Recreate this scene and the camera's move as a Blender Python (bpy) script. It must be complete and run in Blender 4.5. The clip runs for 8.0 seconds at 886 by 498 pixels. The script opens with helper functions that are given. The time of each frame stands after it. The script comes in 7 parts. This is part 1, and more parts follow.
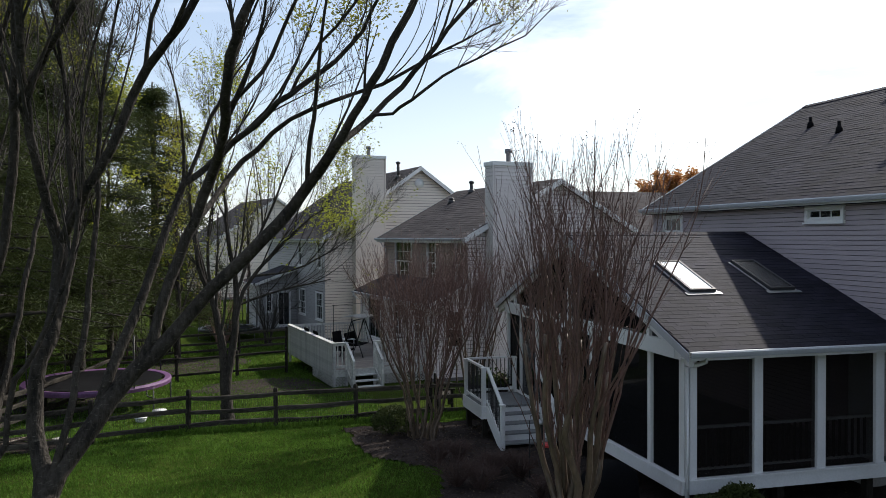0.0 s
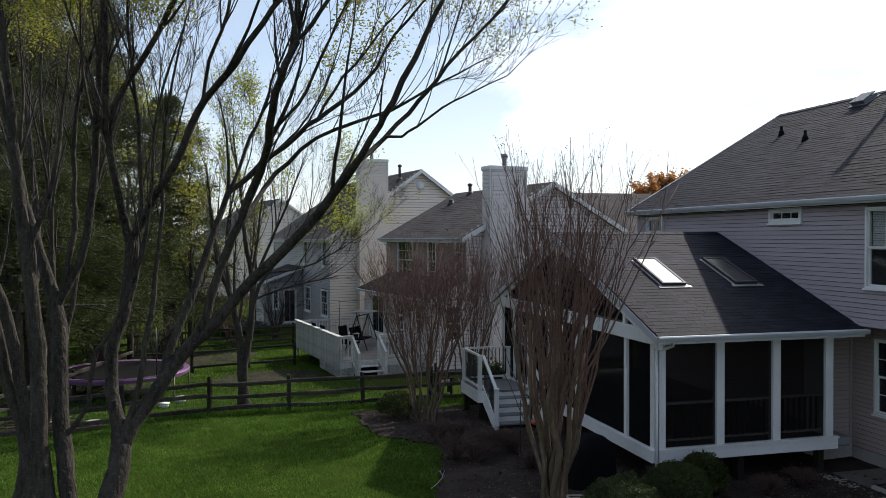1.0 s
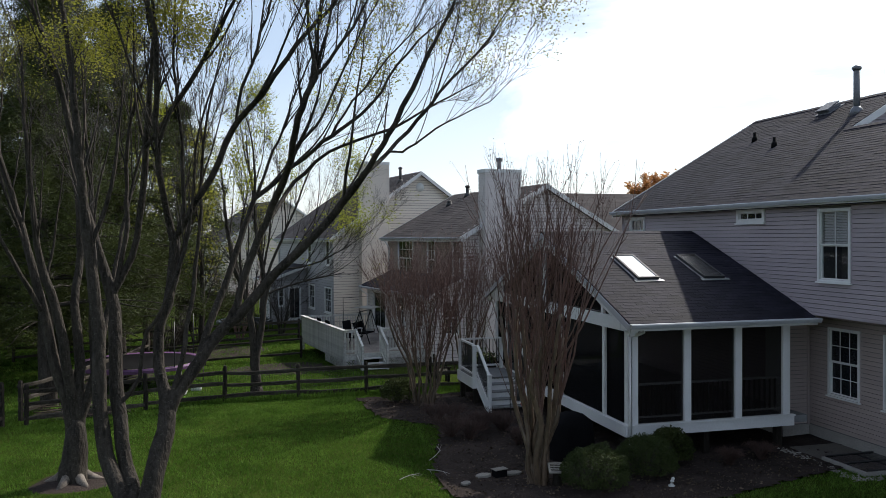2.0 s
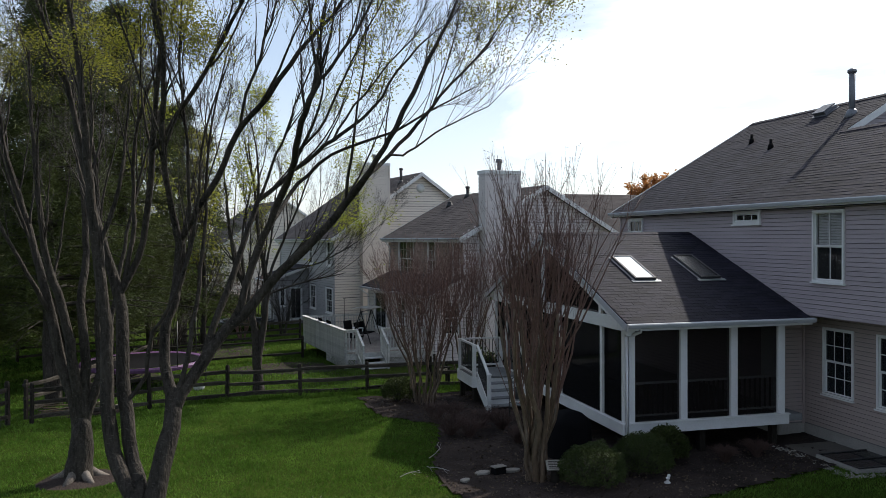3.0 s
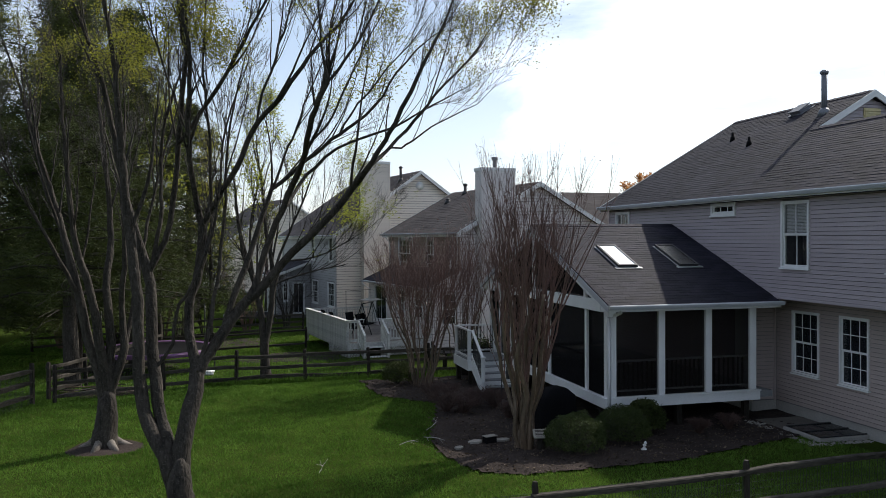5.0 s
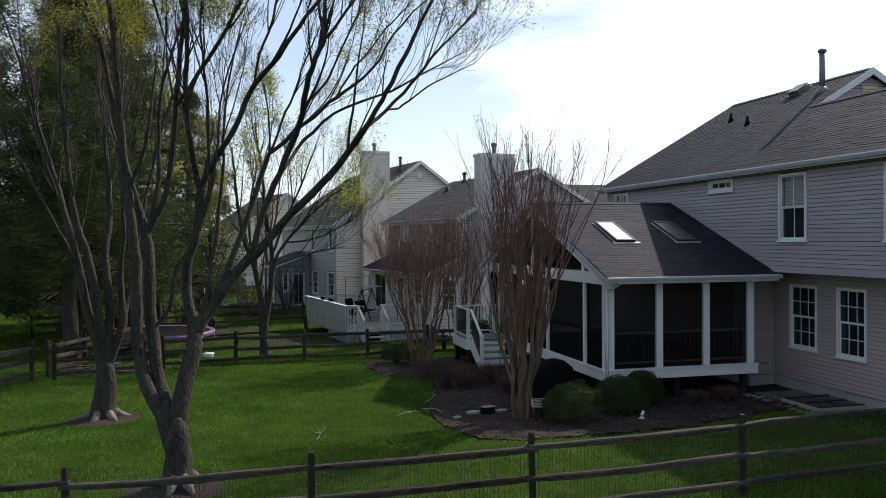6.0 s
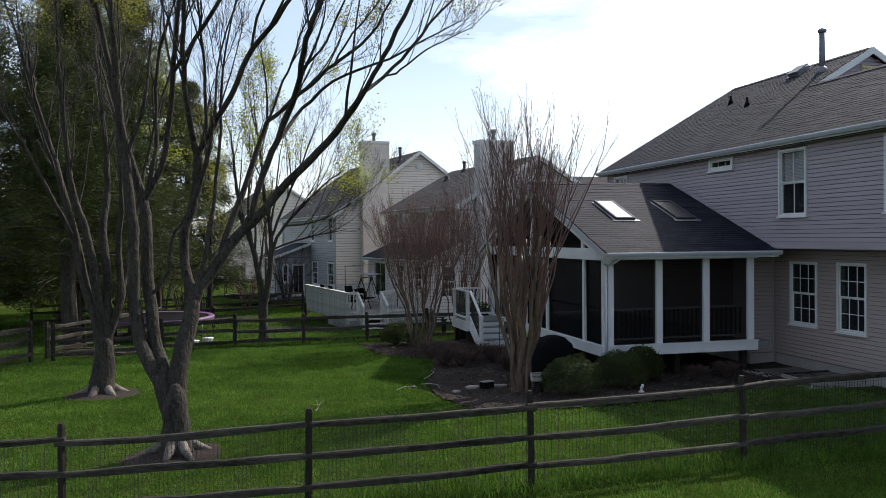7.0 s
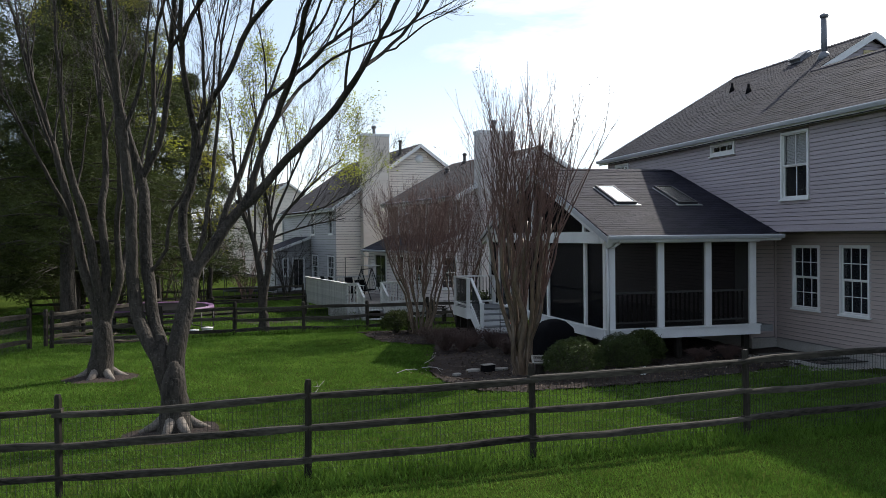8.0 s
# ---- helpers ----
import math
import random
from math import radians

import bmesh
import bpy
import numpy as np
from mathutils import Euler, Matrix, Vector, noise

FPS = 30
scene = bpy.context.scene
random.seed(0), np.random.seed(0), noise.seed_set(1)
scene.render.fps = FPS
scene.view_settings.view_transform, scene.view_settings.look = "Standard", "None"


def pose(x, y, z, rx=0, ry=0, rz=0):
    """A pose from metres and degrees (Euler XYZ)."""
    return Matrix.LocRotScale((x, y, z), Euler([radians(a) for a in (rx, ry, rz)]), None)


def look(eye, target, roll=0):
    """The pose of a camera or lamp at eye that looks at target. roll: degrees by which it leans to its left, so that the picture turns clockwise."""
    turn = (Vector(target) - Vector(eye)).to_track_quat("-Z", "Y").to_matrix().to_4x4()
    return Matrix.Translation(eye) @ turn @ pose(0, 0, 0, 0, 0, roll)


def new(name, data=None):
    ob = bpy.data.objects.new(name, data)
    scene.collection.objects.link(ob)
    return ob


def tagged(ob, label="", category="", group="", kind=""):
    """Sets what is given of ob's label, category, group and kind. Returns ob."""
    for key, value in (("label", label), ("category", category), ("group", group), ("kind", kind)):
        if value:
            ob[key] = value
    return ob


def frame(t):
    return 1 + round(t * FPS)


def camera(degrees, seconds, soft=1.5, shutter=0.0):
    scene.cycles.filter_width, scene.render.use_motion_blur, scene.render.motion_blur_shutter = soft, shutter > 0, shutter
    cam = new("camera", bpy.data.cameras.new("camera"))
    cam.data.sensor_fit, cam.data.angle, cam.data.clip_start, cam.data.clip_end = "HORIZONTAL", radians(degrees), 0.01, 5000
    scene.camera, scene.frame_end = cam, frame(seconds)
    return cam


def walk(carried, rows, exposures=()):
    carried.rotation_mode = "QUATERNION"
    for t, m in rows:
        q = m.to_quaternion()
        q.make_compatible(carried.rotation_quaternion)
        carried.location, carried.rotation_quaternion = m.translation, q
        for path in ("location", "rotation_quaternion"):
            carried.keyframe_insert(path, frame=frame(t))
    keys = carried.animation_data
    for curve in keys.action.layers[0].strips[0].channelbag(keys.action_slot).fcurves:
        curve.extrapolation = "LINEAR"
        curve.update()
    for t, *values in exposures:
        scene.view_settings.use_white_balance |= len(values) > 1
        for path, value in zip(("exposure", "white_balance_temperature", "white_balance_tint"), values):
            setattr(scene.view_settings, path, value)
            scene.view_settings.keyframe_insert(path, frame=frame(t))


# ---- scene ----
cam = camera(57.5, 8.0, soft=0.7)
PATH = [
    (0, (0.281, 1.525, 4.865), (0.778, 3.462, 4.834), -0.2),
    (0.5, (0.093, 0.921, 4.875), (0.592, 2.858, 4.843), -0.3),
    (1, (-0.177, -0.287, 4.844), (0.32, 1.65, 4.814), -0.2),
    (1.5, (-0.464, -1.635, 4.827), (0.033, 0.302, 4.796), -0.3),
    (3, (-0.601, -2.382, 4.848), (-0.107, -0.444, 4.818), -0.3),
    (3.5, (-0.673, -2.697, 4.848), (-0.179, -0.759, 4.818), -0.3),
    (4, (-0.777, -3.192, 4.855), (-0.283, -1.254, 4.825), -0.3),
    (4.5, (-0.872, -3.678, 4.789), (-0.378, -1.74, 4.76), -0.3),
    (6, (-0.826, -3.877, 3.91), (-0.334, -1.939, 3.884), -0.4),
    (6.5, (-0.792, -3.869, 3.632), (-0.302, -1.931, 3.605), -0.4),
    (7, (-0.785, -3.846, 3.364), (-0.294, -1.907, 3.336), -0.5),
    (7.5, (-0.786, -3.785, 3.111), (-0.295, -1.847, 3.083), -0.5),
    (8, (-0.764, -3.746, 2.995), (-0.274, -1.807, 2.965), -0.6),
]
walk(cam, [(t, look(eye, target, roll)) for t, eye, target, roll in PATH],
     exposures=[(0.0, 0.12), (3.5, 0.08), (6.0, 0.15), (7.0, 0.28), (8.0, 0.38)])

# ---- world, sun ----
SUN_EL, SUN_AZ = radians(39.5), math.atan2(0.868, 0.496)      # azimuth from +y towards +x
world = bpy.data.worlds.new("sky")
scene.world = world
world.use_nodes = True
wn, wl = world.node_tree.nodes, world.node_tree.links
wn.clear()
w_out, w_bg = wn.new("ShaderNodeOutputWorld"), wn.new("ShaderNodeBackground")
w_sky, w_co = wn.new("ShaderNodeTexSky"), wn.new("ShaderNodeTexCoord")
w_sky.sky_type, w_sky.sun_disc = "NISHITA", False
w_sky.sun_elevation, w_sky.sun_rotation = SUN_EL, SUN_AZ
w_sky.air_density, w_sky.dust_density, w_sky.ozone_density = 1.0, 1.0, 1.0
w_map = wn.new("ShaderNodeMapping")
w_map.inputs["Scale"].default_value = (1.0, 1.0, 3.2)
w_noise, w_ramp, w_mix = wn.new("ShaderNodeTexNoise"), wn.new("ShaderNodeValToRGB"), wn.new("ShaderNodeMix")
w_noise.inputs["Scale"].default_value, w_noise.inputs["Detail"].default_value = 1.9, 8.0
w_noise.inputs["Roughness"].default_value, w_noise.inputs["Distortion"].default_value = 0.55, 0.4
w_ramp.color_ramp.elements[0].position, w_ramp.color_ramp.elements[1].position = 0.44, 0.62
w_mix.data_type = "RGBA"
w_grey, w_gain = wn.new("ShaderNodeHueSaturation"), wn.new("ShaderNodeMix")      # cloud: the sky behind it, paler and brighter
w_grey.inputs["Saturation"].default_value, w_grey.inputs["Value"].default_value = 0.25, 3.0
w_gain.data_type, w_gain.blend_type = "RGBA", "ADD"
w_gain.inputs["Factor"].default_value, w_gain.inputs["B"].default_value = 1.0, (0.9, 1.0, 1.1, 1.0)
wl.new(w_sky.outputs["Color"], w_grey.inputs["Color"])
wl.new(w_grey.outputs["Color"], w_gain.inputs["A"])
wl.new(w_gain.outputs["Result"], w_mix.inputs["B"])
wl.new(w_co.outputs["Generated"], w_map.inputs["Vector"])
wl.new(w_map.outputs["Vector"], w_noise.inputs["Vector"])
w_xyz, w_haze, w_max = wn.new("ShaderNodeSeparateXYZ"), wn.new("ShaderNodeMapRange"), wn.new("ShaderNodeMath")
w_max.operation = "MAXIMUM"
w_dot, w_near, w_thick = wn.new("ShaderNodeVectorMath"), wn.new("ShaderNodeMapRange"), wn.new("ShaderNodeMath")
w_dot.operation, w_thick.operation = "DOT_PRODUCT", "ADD"
w_dot.inputs[1].default_value = (math.sin(SUN_AZ) * math.cos(SUN_EL), math.cos(SUN_AZ) * math.cos(SUN_EL), math.sin(SUN_EL))
w_near.inputs["From Min"].default_value, w_near.inputs["From Max"].default_value = 0.62, 0.92      # thicker cloud on the sun's side
w_near.inputs["To Min"].default_value, w_near.inputs["To Max"].default_value = -0.13, 0.20
wl.new(w_co.outputs["Generated"], w_dot.inputs[0])
wl.new(w_dot.outputs["Value"], w_near.inputs["Value"])
wl.new(w_noise.outputs["Fac"], w_thick.inputs[0])
wl.new(w_near.outputs["Result"], w_thick.inputs[1])
wl.new(w_thick.outputs["Value"], w_ramp.inputs["Fac"])
w_haze.inputs["From Min"].default_value, w_haze.inputs["From Max"].default_value = 0.0, 0.22      # pale haze low over the horizon
w_haze.inputs["To Min"].default_value, w_haze.inputs["To Max"].default_value = 0.30, 0.0
wl.new(w_co.outputs["Generated"], w_xyz.inputs["Vector"])
wl.new(w_xyz.outputs["Z"], w_haze.inputs["Value"])
wl.new(w_ramp.outputs["Color"], w_max.inputs[0])
wl.new(w_haze.outputs["Result"], w_max.inputs[1])
wl.new(w_max.outputs["Value"], w_mix.inputs["Factor"])
w_thin = wn.new("ShaderNodeMix")                                # thin high veil that pales the open blue
w_thin.data_type, w_thin.blend_type = "RGBA", "ADD"
w_thin.inputs["Factor"].default_value, w_thin.inputs["B"].default_value = 1.0, (4.9, 5.8, 7.2, 1.0)
wl.new(w_sky.outputs["Color"], w_thin.inputs["A"])
wl.new(w_thin.outputs["Result"], w_mix.inputs["A"])
wl.new(w_mix.outputs["Result"], w_bg.inputs["Color"])
w_bg.inputs["Strength"].default_value = 0.068
wl.new(w_bg.outputs["Background"], w_out.inputs["Surface"])

sun = new("sun", bpy.data.lights.new("sun", "SUN"))
sun.data.energy, sun.data.angle, sun.data.color = 5.0, radians(1.1), (1.0, 0.95, 0.87)
sun_way = Vector((math.sin(SUN_AZ) * math.cos(SUN_EL), math.cos(SUN_AZ) * math.cos(SUN_EL), math.sin(SUN_EL)))
sun.matrix_world = look(sun_way * 60, (0, 0, 0))


# ---- materials ----
def material(name, dark, light, rough=0.7, fine=40.0, coarse=1.2, bump=0.15, metal=0.0, stretch=(1, 1, 1), each=0.0, spec=0.5, dist=0.01):
    """A surface whose colour wanders between dark and light at two scales, with fine relief; each: how far pieces differ."""
    m = bpy.data.materials.new(name)
    m.use_nodes = True
    n, l = m.node_tree.nodes, m.node_tree.links
    b = n["Principled BSDF"]
    co, mp = n.new("ShaderNodeTexCoord"), n.new("ShaderNodeMapping")
    mp.inputs["Scale"].default_value = stretch
    l.new(co.outputs["Object"], mp.inputs["Vector"])
    grain, stain = n.new("ShaderNodeTexNoise"), n.new("ShaderNodeTexNoise")
    grain.inputs["Scale"].default_value, grain.inputs["Detail"].default_value = fine, 5.0
    stain.inputs["Scale"].default_value, stain.inputs["Detail"].default_value = coarse, 4.0
    for t in (grain, stain):
        l.new(mp.outputs["Vector"], t.inputs["Vector"])
    add = n.new("ShaderNodeMath")
    add.operation = "ADD"
    l.new(grain.outputs["Fac"], add.inputs[0])
    l.new(stain.outputs["Fac"], add.inputs[1])
    rng = n.new("ShaderNodeMapRange")
    rng.inputs["From Min"].default_value, rng.inputs["From Max"].default_value = 0.65, 1.35
    l.new(add.outputs["Value"], rng.inputs["Value"])
    mix = n.new("ShaderNodeMix")
    mix.data_type = "RGBA"
    mix.inputs["A"].default_value, mix.inputs["B"].default_value = (*dark, 1), (*light, 1)
    l.new(rng.outputs["Result"], mix.inputs["Factor"])
    colour = mix.outputs["Result"]
    if each:
        info, ease, hue = n.new("ShaderNodeObjectInfo"), n.new("ShaderNodeMapRange"), n.new("ShaderNodeHueSaturation")
        isl, avg = n.new("ShaderNodeNewGeometry"), n.new("ShaderNodeMath")
        avg.operation = "ADD"
        frac = n.new("ShaderNodeMath")
        frac.operation = "FRACT"
        l.new(info.outputs["Random"], avg.inputs[0])
        l.new(isl.outputs["Random Per Island"], avg.inputs[1])
        l.new(avg.outputs["Value"], frac.inputs[0])
        ease.inputs["To Min"].default_value, ease.inputs["To Max"].default_value = 1 - each, 1 + each
        l.new(frac.outputs["Value"], ease.inputs["Value"])
        l.new(ease.outputs["Result"], hue.inputs["Value"])
        l.new(colour, hue.inputs["Color"])
        colour = hue.outputs["Color"]
    l.new(colour, b.inputs["Base Color"])
    b.inputs["Roughness"].default_value, b.inputs["Metallic"].default_value = rough, metal
    b.inputs["Specular IOR Level"].default_value = spec
    if bump:
        bm_ = n.new("ShaderNodeBump")
        bm_.inputs["Strength"].default_value, bm_.inputs["Distance"].default_value = bump, dist
        l.new(grain.outputs["Fac"], bm_.inputs["Height"])
        l.new(bm_.outputs["Normal"], b.inputs["Normal"])
    return m


def leafy(name, dark, light, through_light=0.35, fine=3.0, spec=0.3):
    """Thin leaves: a diffuse and glossy face with some light passing through; every leaf differs."""
    m = material(name, dark, light, rough=0.55, fine=fine, coarse=0.5, bump=0, each=0.35, spec=spec)
    n, l = m.node_tree.nodes, m.node_tree.links
    b, out = n["Principled BSDF"], n["Material Output"]
    tr, mx = n.new("ShaderNodeBsdfTranslucent"), n.new("ShaderNodeMixShader")
    src = b.inputs["Base Color"].links[0].from_socket
    l.new(src, tr.inputs["Color"])
    mx.inputs["Fac"].default_value = through_light
    l.new(b.outputs["BSDF"], mx.inputs[1])
    l.new(tr.outputs["BSDF"], mx.inputs[2])
    l.new(mx.outputs["Shader"], out.inputs["Surface"])
    return m


def glassy(name, tint, opacity, rough=0.03):
    """Window glass or insect screen: partly clear, partly a dark glossy face."""
    m = bpy.data.materials.new(name)
    m.use_nodes = True
    n, l = m.node_tree.nodes, m.node_tree.links
    b, out = n["Principled BSDF"], n["Material Output"]
    b.inputs["Base Color"].default_value, b.inputs["Roughness"].default_value = (*tint, 1), rough
    b.inputs["Specular IOR Level"].default_value = 0.5 if rough < 0.2 else 0.03
    tr, mx = n.new("ShaderNodeBsdfTransparent"), n.new("ShaderNodeMixShader")
    mx.inputs["Fac"].default_value = opacity
    l.new(tr.outputs["BSDF"], mx.inputs[1])
    l.new(b.outputs["BSDF"], mx.inputs[2])
    l.new(mx.outputs["Shader"], out.inputs["Surface"])
    return m


def bark(name, dark, light, pale, scale=7.0, amount=0.56):
    """Furrowed bark with pale lichen and lenticel patches of their own shape."""
    m = material(name, dark, light, 0.85, 26, 5.0, 1.0, stretch=(1, 1, 0.35), dist=0.05, spec=0.2)
    n, l = m.node_tree.nodes, m.node_tree.links
    b = n["Principled BSDF"]
    src = b.inputs["Base Color"].links[0].from_socket
    co, mp, pat, ramp, mix = n.new("ShaderNodeTexCoord"), n.new("ShaderNodeMapping"), n.new("ShaderNodeTexNoise"), n.new("ShaderNodeValToRGB"), n.new("ShaderNodeMix")
    mp.inputs["Scale"].default_value = (1, 1, 2.6)
    pat.inputs["Scale"].default_value, pat.inputs["Detail"].default_value, pat.inputs["Roughness"].default_value = scale, 5.0, 0.6
    ramp.color_ramp.elements[0].position, ramp.color_ramp.elements[1].position = amount, amount + 0.14
    ramp.color_ramp.elements[1].color = (0.8, 0.8, 0.8, 1)
    mix.data_type = "RGBA"
    mix.inputs["B"].default_value = (*pale, 1)
    l.new(co.outputs["Object"], mp.inputs["Vector"])
    l.new(mp.outputs["Vector"], pat.inputs["Vector"])
    l.new(pat.outputs["Fac"], ramp.inputs["Fac"])
    l.new(ramp.outputs["Color"], mix.inputs["Factor"])
    l.new(src, mix.inputs["A"])
    l.new(mix.outputs["Result"], b.inputs["Base Color"])
    return m


SIDING = material("vinyl_siding", (0.285, 0.242, 0.262), (0.35, 0.302, 0.325), 0.5, 60, 0.7, 0.05, stretch=(1, 1, 4), each=0.04)
# warmer copy of the vinyl: ground bounce on the lower wall put into its hue
SIDING_BOUNCE = material("vinyl_siding_warm_bounce", (0.295, 0.242, 0.23), (0.365, 0.302, 0.285), 0.5, 60, 0.7, 0.05, stretch=(1, 1, 4), each=0.04)
SIDING_PALE = material("pale_siding", (0.57, 0.505, 0.445), (0.67, 0.60, 0.535), 0.5, 50, 0.6, 0.05, stretch=(1, 1, 4), each=0.03)
SIDING_GREY = material("blue_grey_siding", (0.54, 0.495, 0.485), (0.64, 0.59, 0.58), 0.5, 50, 0.6, 0.05, stretch=(1, 1, 4), each=0.03)
BRICK_TAN = material("tan_cladding", (0.24, 0.18, 0.14), (0.32, 0.25, 0.20), 0.7, 50, 0.8, 0.1, each=0.03)
SHINGLE = material("asphalt_shingle", (0.0072, 0.0068, 0.0108), (0.0235, 0.0225, 0.035), 0.78, 70, 0.8, 0.5, each=0.3, spec=0.115)
SHINGLE_BROWN = material("brown_shingle", (0.038, 0.033, 0.034), (0.078, 0.068, 0.068), 0.9, 30, 0.6, 0.5, each=0.2, spec=0.1)
WHITE = material("white_trim", (0.56, 0.56, 0.56), (0.68, 0.68, 0.68), 0.45, 30, 1.5, 0.04)
GUTTER = material("grey_white_gutter", (0.36, 0.37, 0.40), (0.46, 0.47, 0.50), 0.5, 30, 1.5, 0.04)
WHITE_WORN = material("worn_white_paint", (0.27, 0.27, 0.26), (0.62, 0.62, 0.60), 0.65, 12, 2.6, 0.2, each=0.12)
GREYPAINT = material("grey_deck_paint", (0.11, 0.115, 0.12), (0.20, 0.205, 0.21), 0.65, 25, 1.5, 0.1)
DECKWOOD = material("weathered_deck_boards", (0.13, 0.108, 0.095), (0.25, 0.215, 0.19), 0.8, 20, 1.5, 0.3, stretch=(0.3, 1, 1), each=0.15)
METAL = material("galvanised_metal", (0.30, 0.31, 0.32), (0.45, 0.46, 0.47), 0.4, 30, 2, 0.05, metal=0.8)
FLUE = material("dull_flue_metal", (0.10, 0.105, 0.12), (0.18, 0.185, 0.205), 0.5, 30, 3, 0.05, metal=0.35)
DARKMETAL = material("dark_metal", (0.02, 0.02, 0.022), (0.045, 0.045, 0.047), 0.5, 30, 2, 0.05, metal=0.3)
RUBBER = material("black_plastic", (0.004, 0.004, 0.005), (0.009, 0.009, 0.010), 0.95, 30, 2, 0.1, spec=0.05)
CONCRETE = material("concrete", (0.20, 0.19, 0.18), (0.34, 0.32, 0.30), 0.85, 30, 1.5, 0.3)
FENCEWOOD = material("weathered_wood", (0.006, 0.005, 0.004), (0.082, 0.072, 0.060), 0.8, 30, 2.0, 0.6, stretch=(0.25, 1, 1), each=0.25, spec=0.1)
POSTWOOD = material("weathered_post", (0.008, 0.0065, 0.005), (0.034, 0.029, 0.024), 0.7, 30, 2.0, 0.6, stretch=(1, 1, 0.2), each=0.2, spec=0.12)
BARK = bark("grey_bark", (0.008, 0.0066, 0.0055), (0.062, 0.052, 0.043), (0.13, 0.115, 0.095), 22.0, 0.58)
# dark wall backing: the shadow lines under the laps, put into colour
LAP_SHADE = material("lap_shade_backing", (0.11, 0.10, 0.106), (0.15, 0.138, 0.145), 0.8, 20, 1, 0.0)
TWIG = material("dark_twig", (0.012, 0.009, 0.007), (0.032, 0.025, 0.02), 0.85, 20, 2, 0.3)
ROOT = material("worn_root", (0.06, 0.05, 0.042), (0.21, 0.18, 0.155), 0.8, 30, 4.0, 0.6, spec=0.2)
CRAPEBARK = material("smooth_tan_bark", (0.036, 0.024, 0.016), (0.155, 0.106, 0.070), 0.5, 18, 3.0, 0.35, stretch=(1, 1, 0.4))
CRAPETWIG = material("reddish_twig", (0.066, 0.036, 0.029), (0.165, 0.090, 0.072), 0.65, 20, 2, 0.2)
BERRYTWIG = material("dark_red_twig", (0.028, 0.015, 0.012), (0.085, 0.045, 0.036), 0.8, 20, 2, 0.2)
LAWN = material("lawn_soil", (0.018, 0.030, 0.006), (0.050, 0.070, 0.014), 1.0, 22, 0.35, 0.8, dist=0.04, spec=0.0)
MULCH = material("bark_mulch", (0.012, 0.0095, 0.009), (0.055, 0.042, 0.037), 1.0, 26, 1.2, 1.0, dist=0.04, spec=0.1)
STONE = material("pale_stone", (0.15, 0.14, 0.125), (0.27, 0.25, 0.225), 0.8, 30, 3, 0.3, each=0.25)
GRASS = leafy("grass_blade", (0.040, 0.090, 0.011), (0.118, 0.206, 0.033), 0.4, 1.3, 0.06)
SPRING = leafy("spring_leaf", (0.20, 0.24, 0.02), (0.42, 0.44, 0.05), 0.5)
SPRING_TREE = leafy("young_leaf", (0.13, 0.14, 0.016), (0.29, 0.285, 0.042), 0.6)
NEEDLE = leafy("pine_needle", (0.021, 0.031, 0.010), (0.074, 0.090, 0.028), 0.30, 3.0, 0.10)
BOX = leafy("boxwood_leaf", (0.022, 0.035, 0.010), (0.068, 0.088, 0.028), 0.25, 3.0, 0.15)
LITTER = leafy("dry_leaf_litter", (0.025, 0.018, 0.013), (0.12, 0.09, 0.065), 0.1, 3.0, 0.1)
RUST = leafy("rust_leaf", (0.30, 0.13, 0.04), (0.52, 0.26, 0.09), 0.5)
GLASS = glassy("window_glass", (0.012, 0.014, 0.018), 0.72)
CLEAR = glassy("clear_window_glass", (0.02, 0.024, 0.03), 0.18)
SKYGLASS = glassy("skylight_glass", (0.03, 0.032, 0.035), 0.85, 0.27)
SKYGLASS.node_tree.nodes["Principled BSDF"].inputs["IOR"].default_value = 2.0        # hazy coated glazing
SKYGLASS.node_tree.nodes["Principled BSDF"].inputs["Specular IOR Level"].default_value = 0.5
# glare on the lit skylight, put into a white pane colour
GLARE = material("skylight_glare_white", (0.78, 0.79, 0.80), (0.84, 0.85, 0.86), 0.42, 20, 1, 0.0)
GLARE.node_tree.nodes["Principled BSDF"].inputs["IOR"].default_value = 1.8
# side copy of the screen, darkened to put the porch's inner shade into it
SCREEN_SIDE = glassy("insect_screen_darkened", (0.006, 0.006, 0.007), 0.87, 0.7)
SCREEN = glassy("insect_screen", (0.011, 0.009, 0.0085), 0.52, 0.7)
WIRE = material("dull_wire", (0.015, 0.015, 0.014), (0.03, 0.03, 0.028), 0.7, 30, 2, 0.0)
SIDING_BLUE = material("slate_blue_siding", (0.235, 0.232, 0.24), (0.30, 0.295, 0.305), 0.5, 50, 0.6, 0.05, stretch=(1, 1, 4), each=0.03)
BLIND = material("white_blind", (0.34, 0.34, 0.33), (0.44, 0.44, 0.42), 0.6, 20, 2, 0.02)
# unlit interiors: their dimness is put into a very dark colour
GLOOM = material("painted_gloom", (0.05, 0.045, 0.04), (0.08, 0.07, 0.06), 0.9, 10, 1, 0)
PURPLE = material("purple_pad", (0.085, 0.03, 0.095), (0.16, 0.07, 0.18), 0.6, 20, 2, 0.1)
RED = material("red_plastic", (0.45, 0.03, 0.03), (0.6, 0.06, 0.05), 0.5, 20, 2, 0.05)
VENT = material("yellowed_vent", (0.45, 0.38, 0.20), (0.55, 0.47, 0.27), 0.6, 20, 2, 0.05)
DUST = material("dusty_paving", (0.07, 0.062, 0.055), (0.13, 0.115, 0.10), 0.9, 30, 1.5, 0.4)
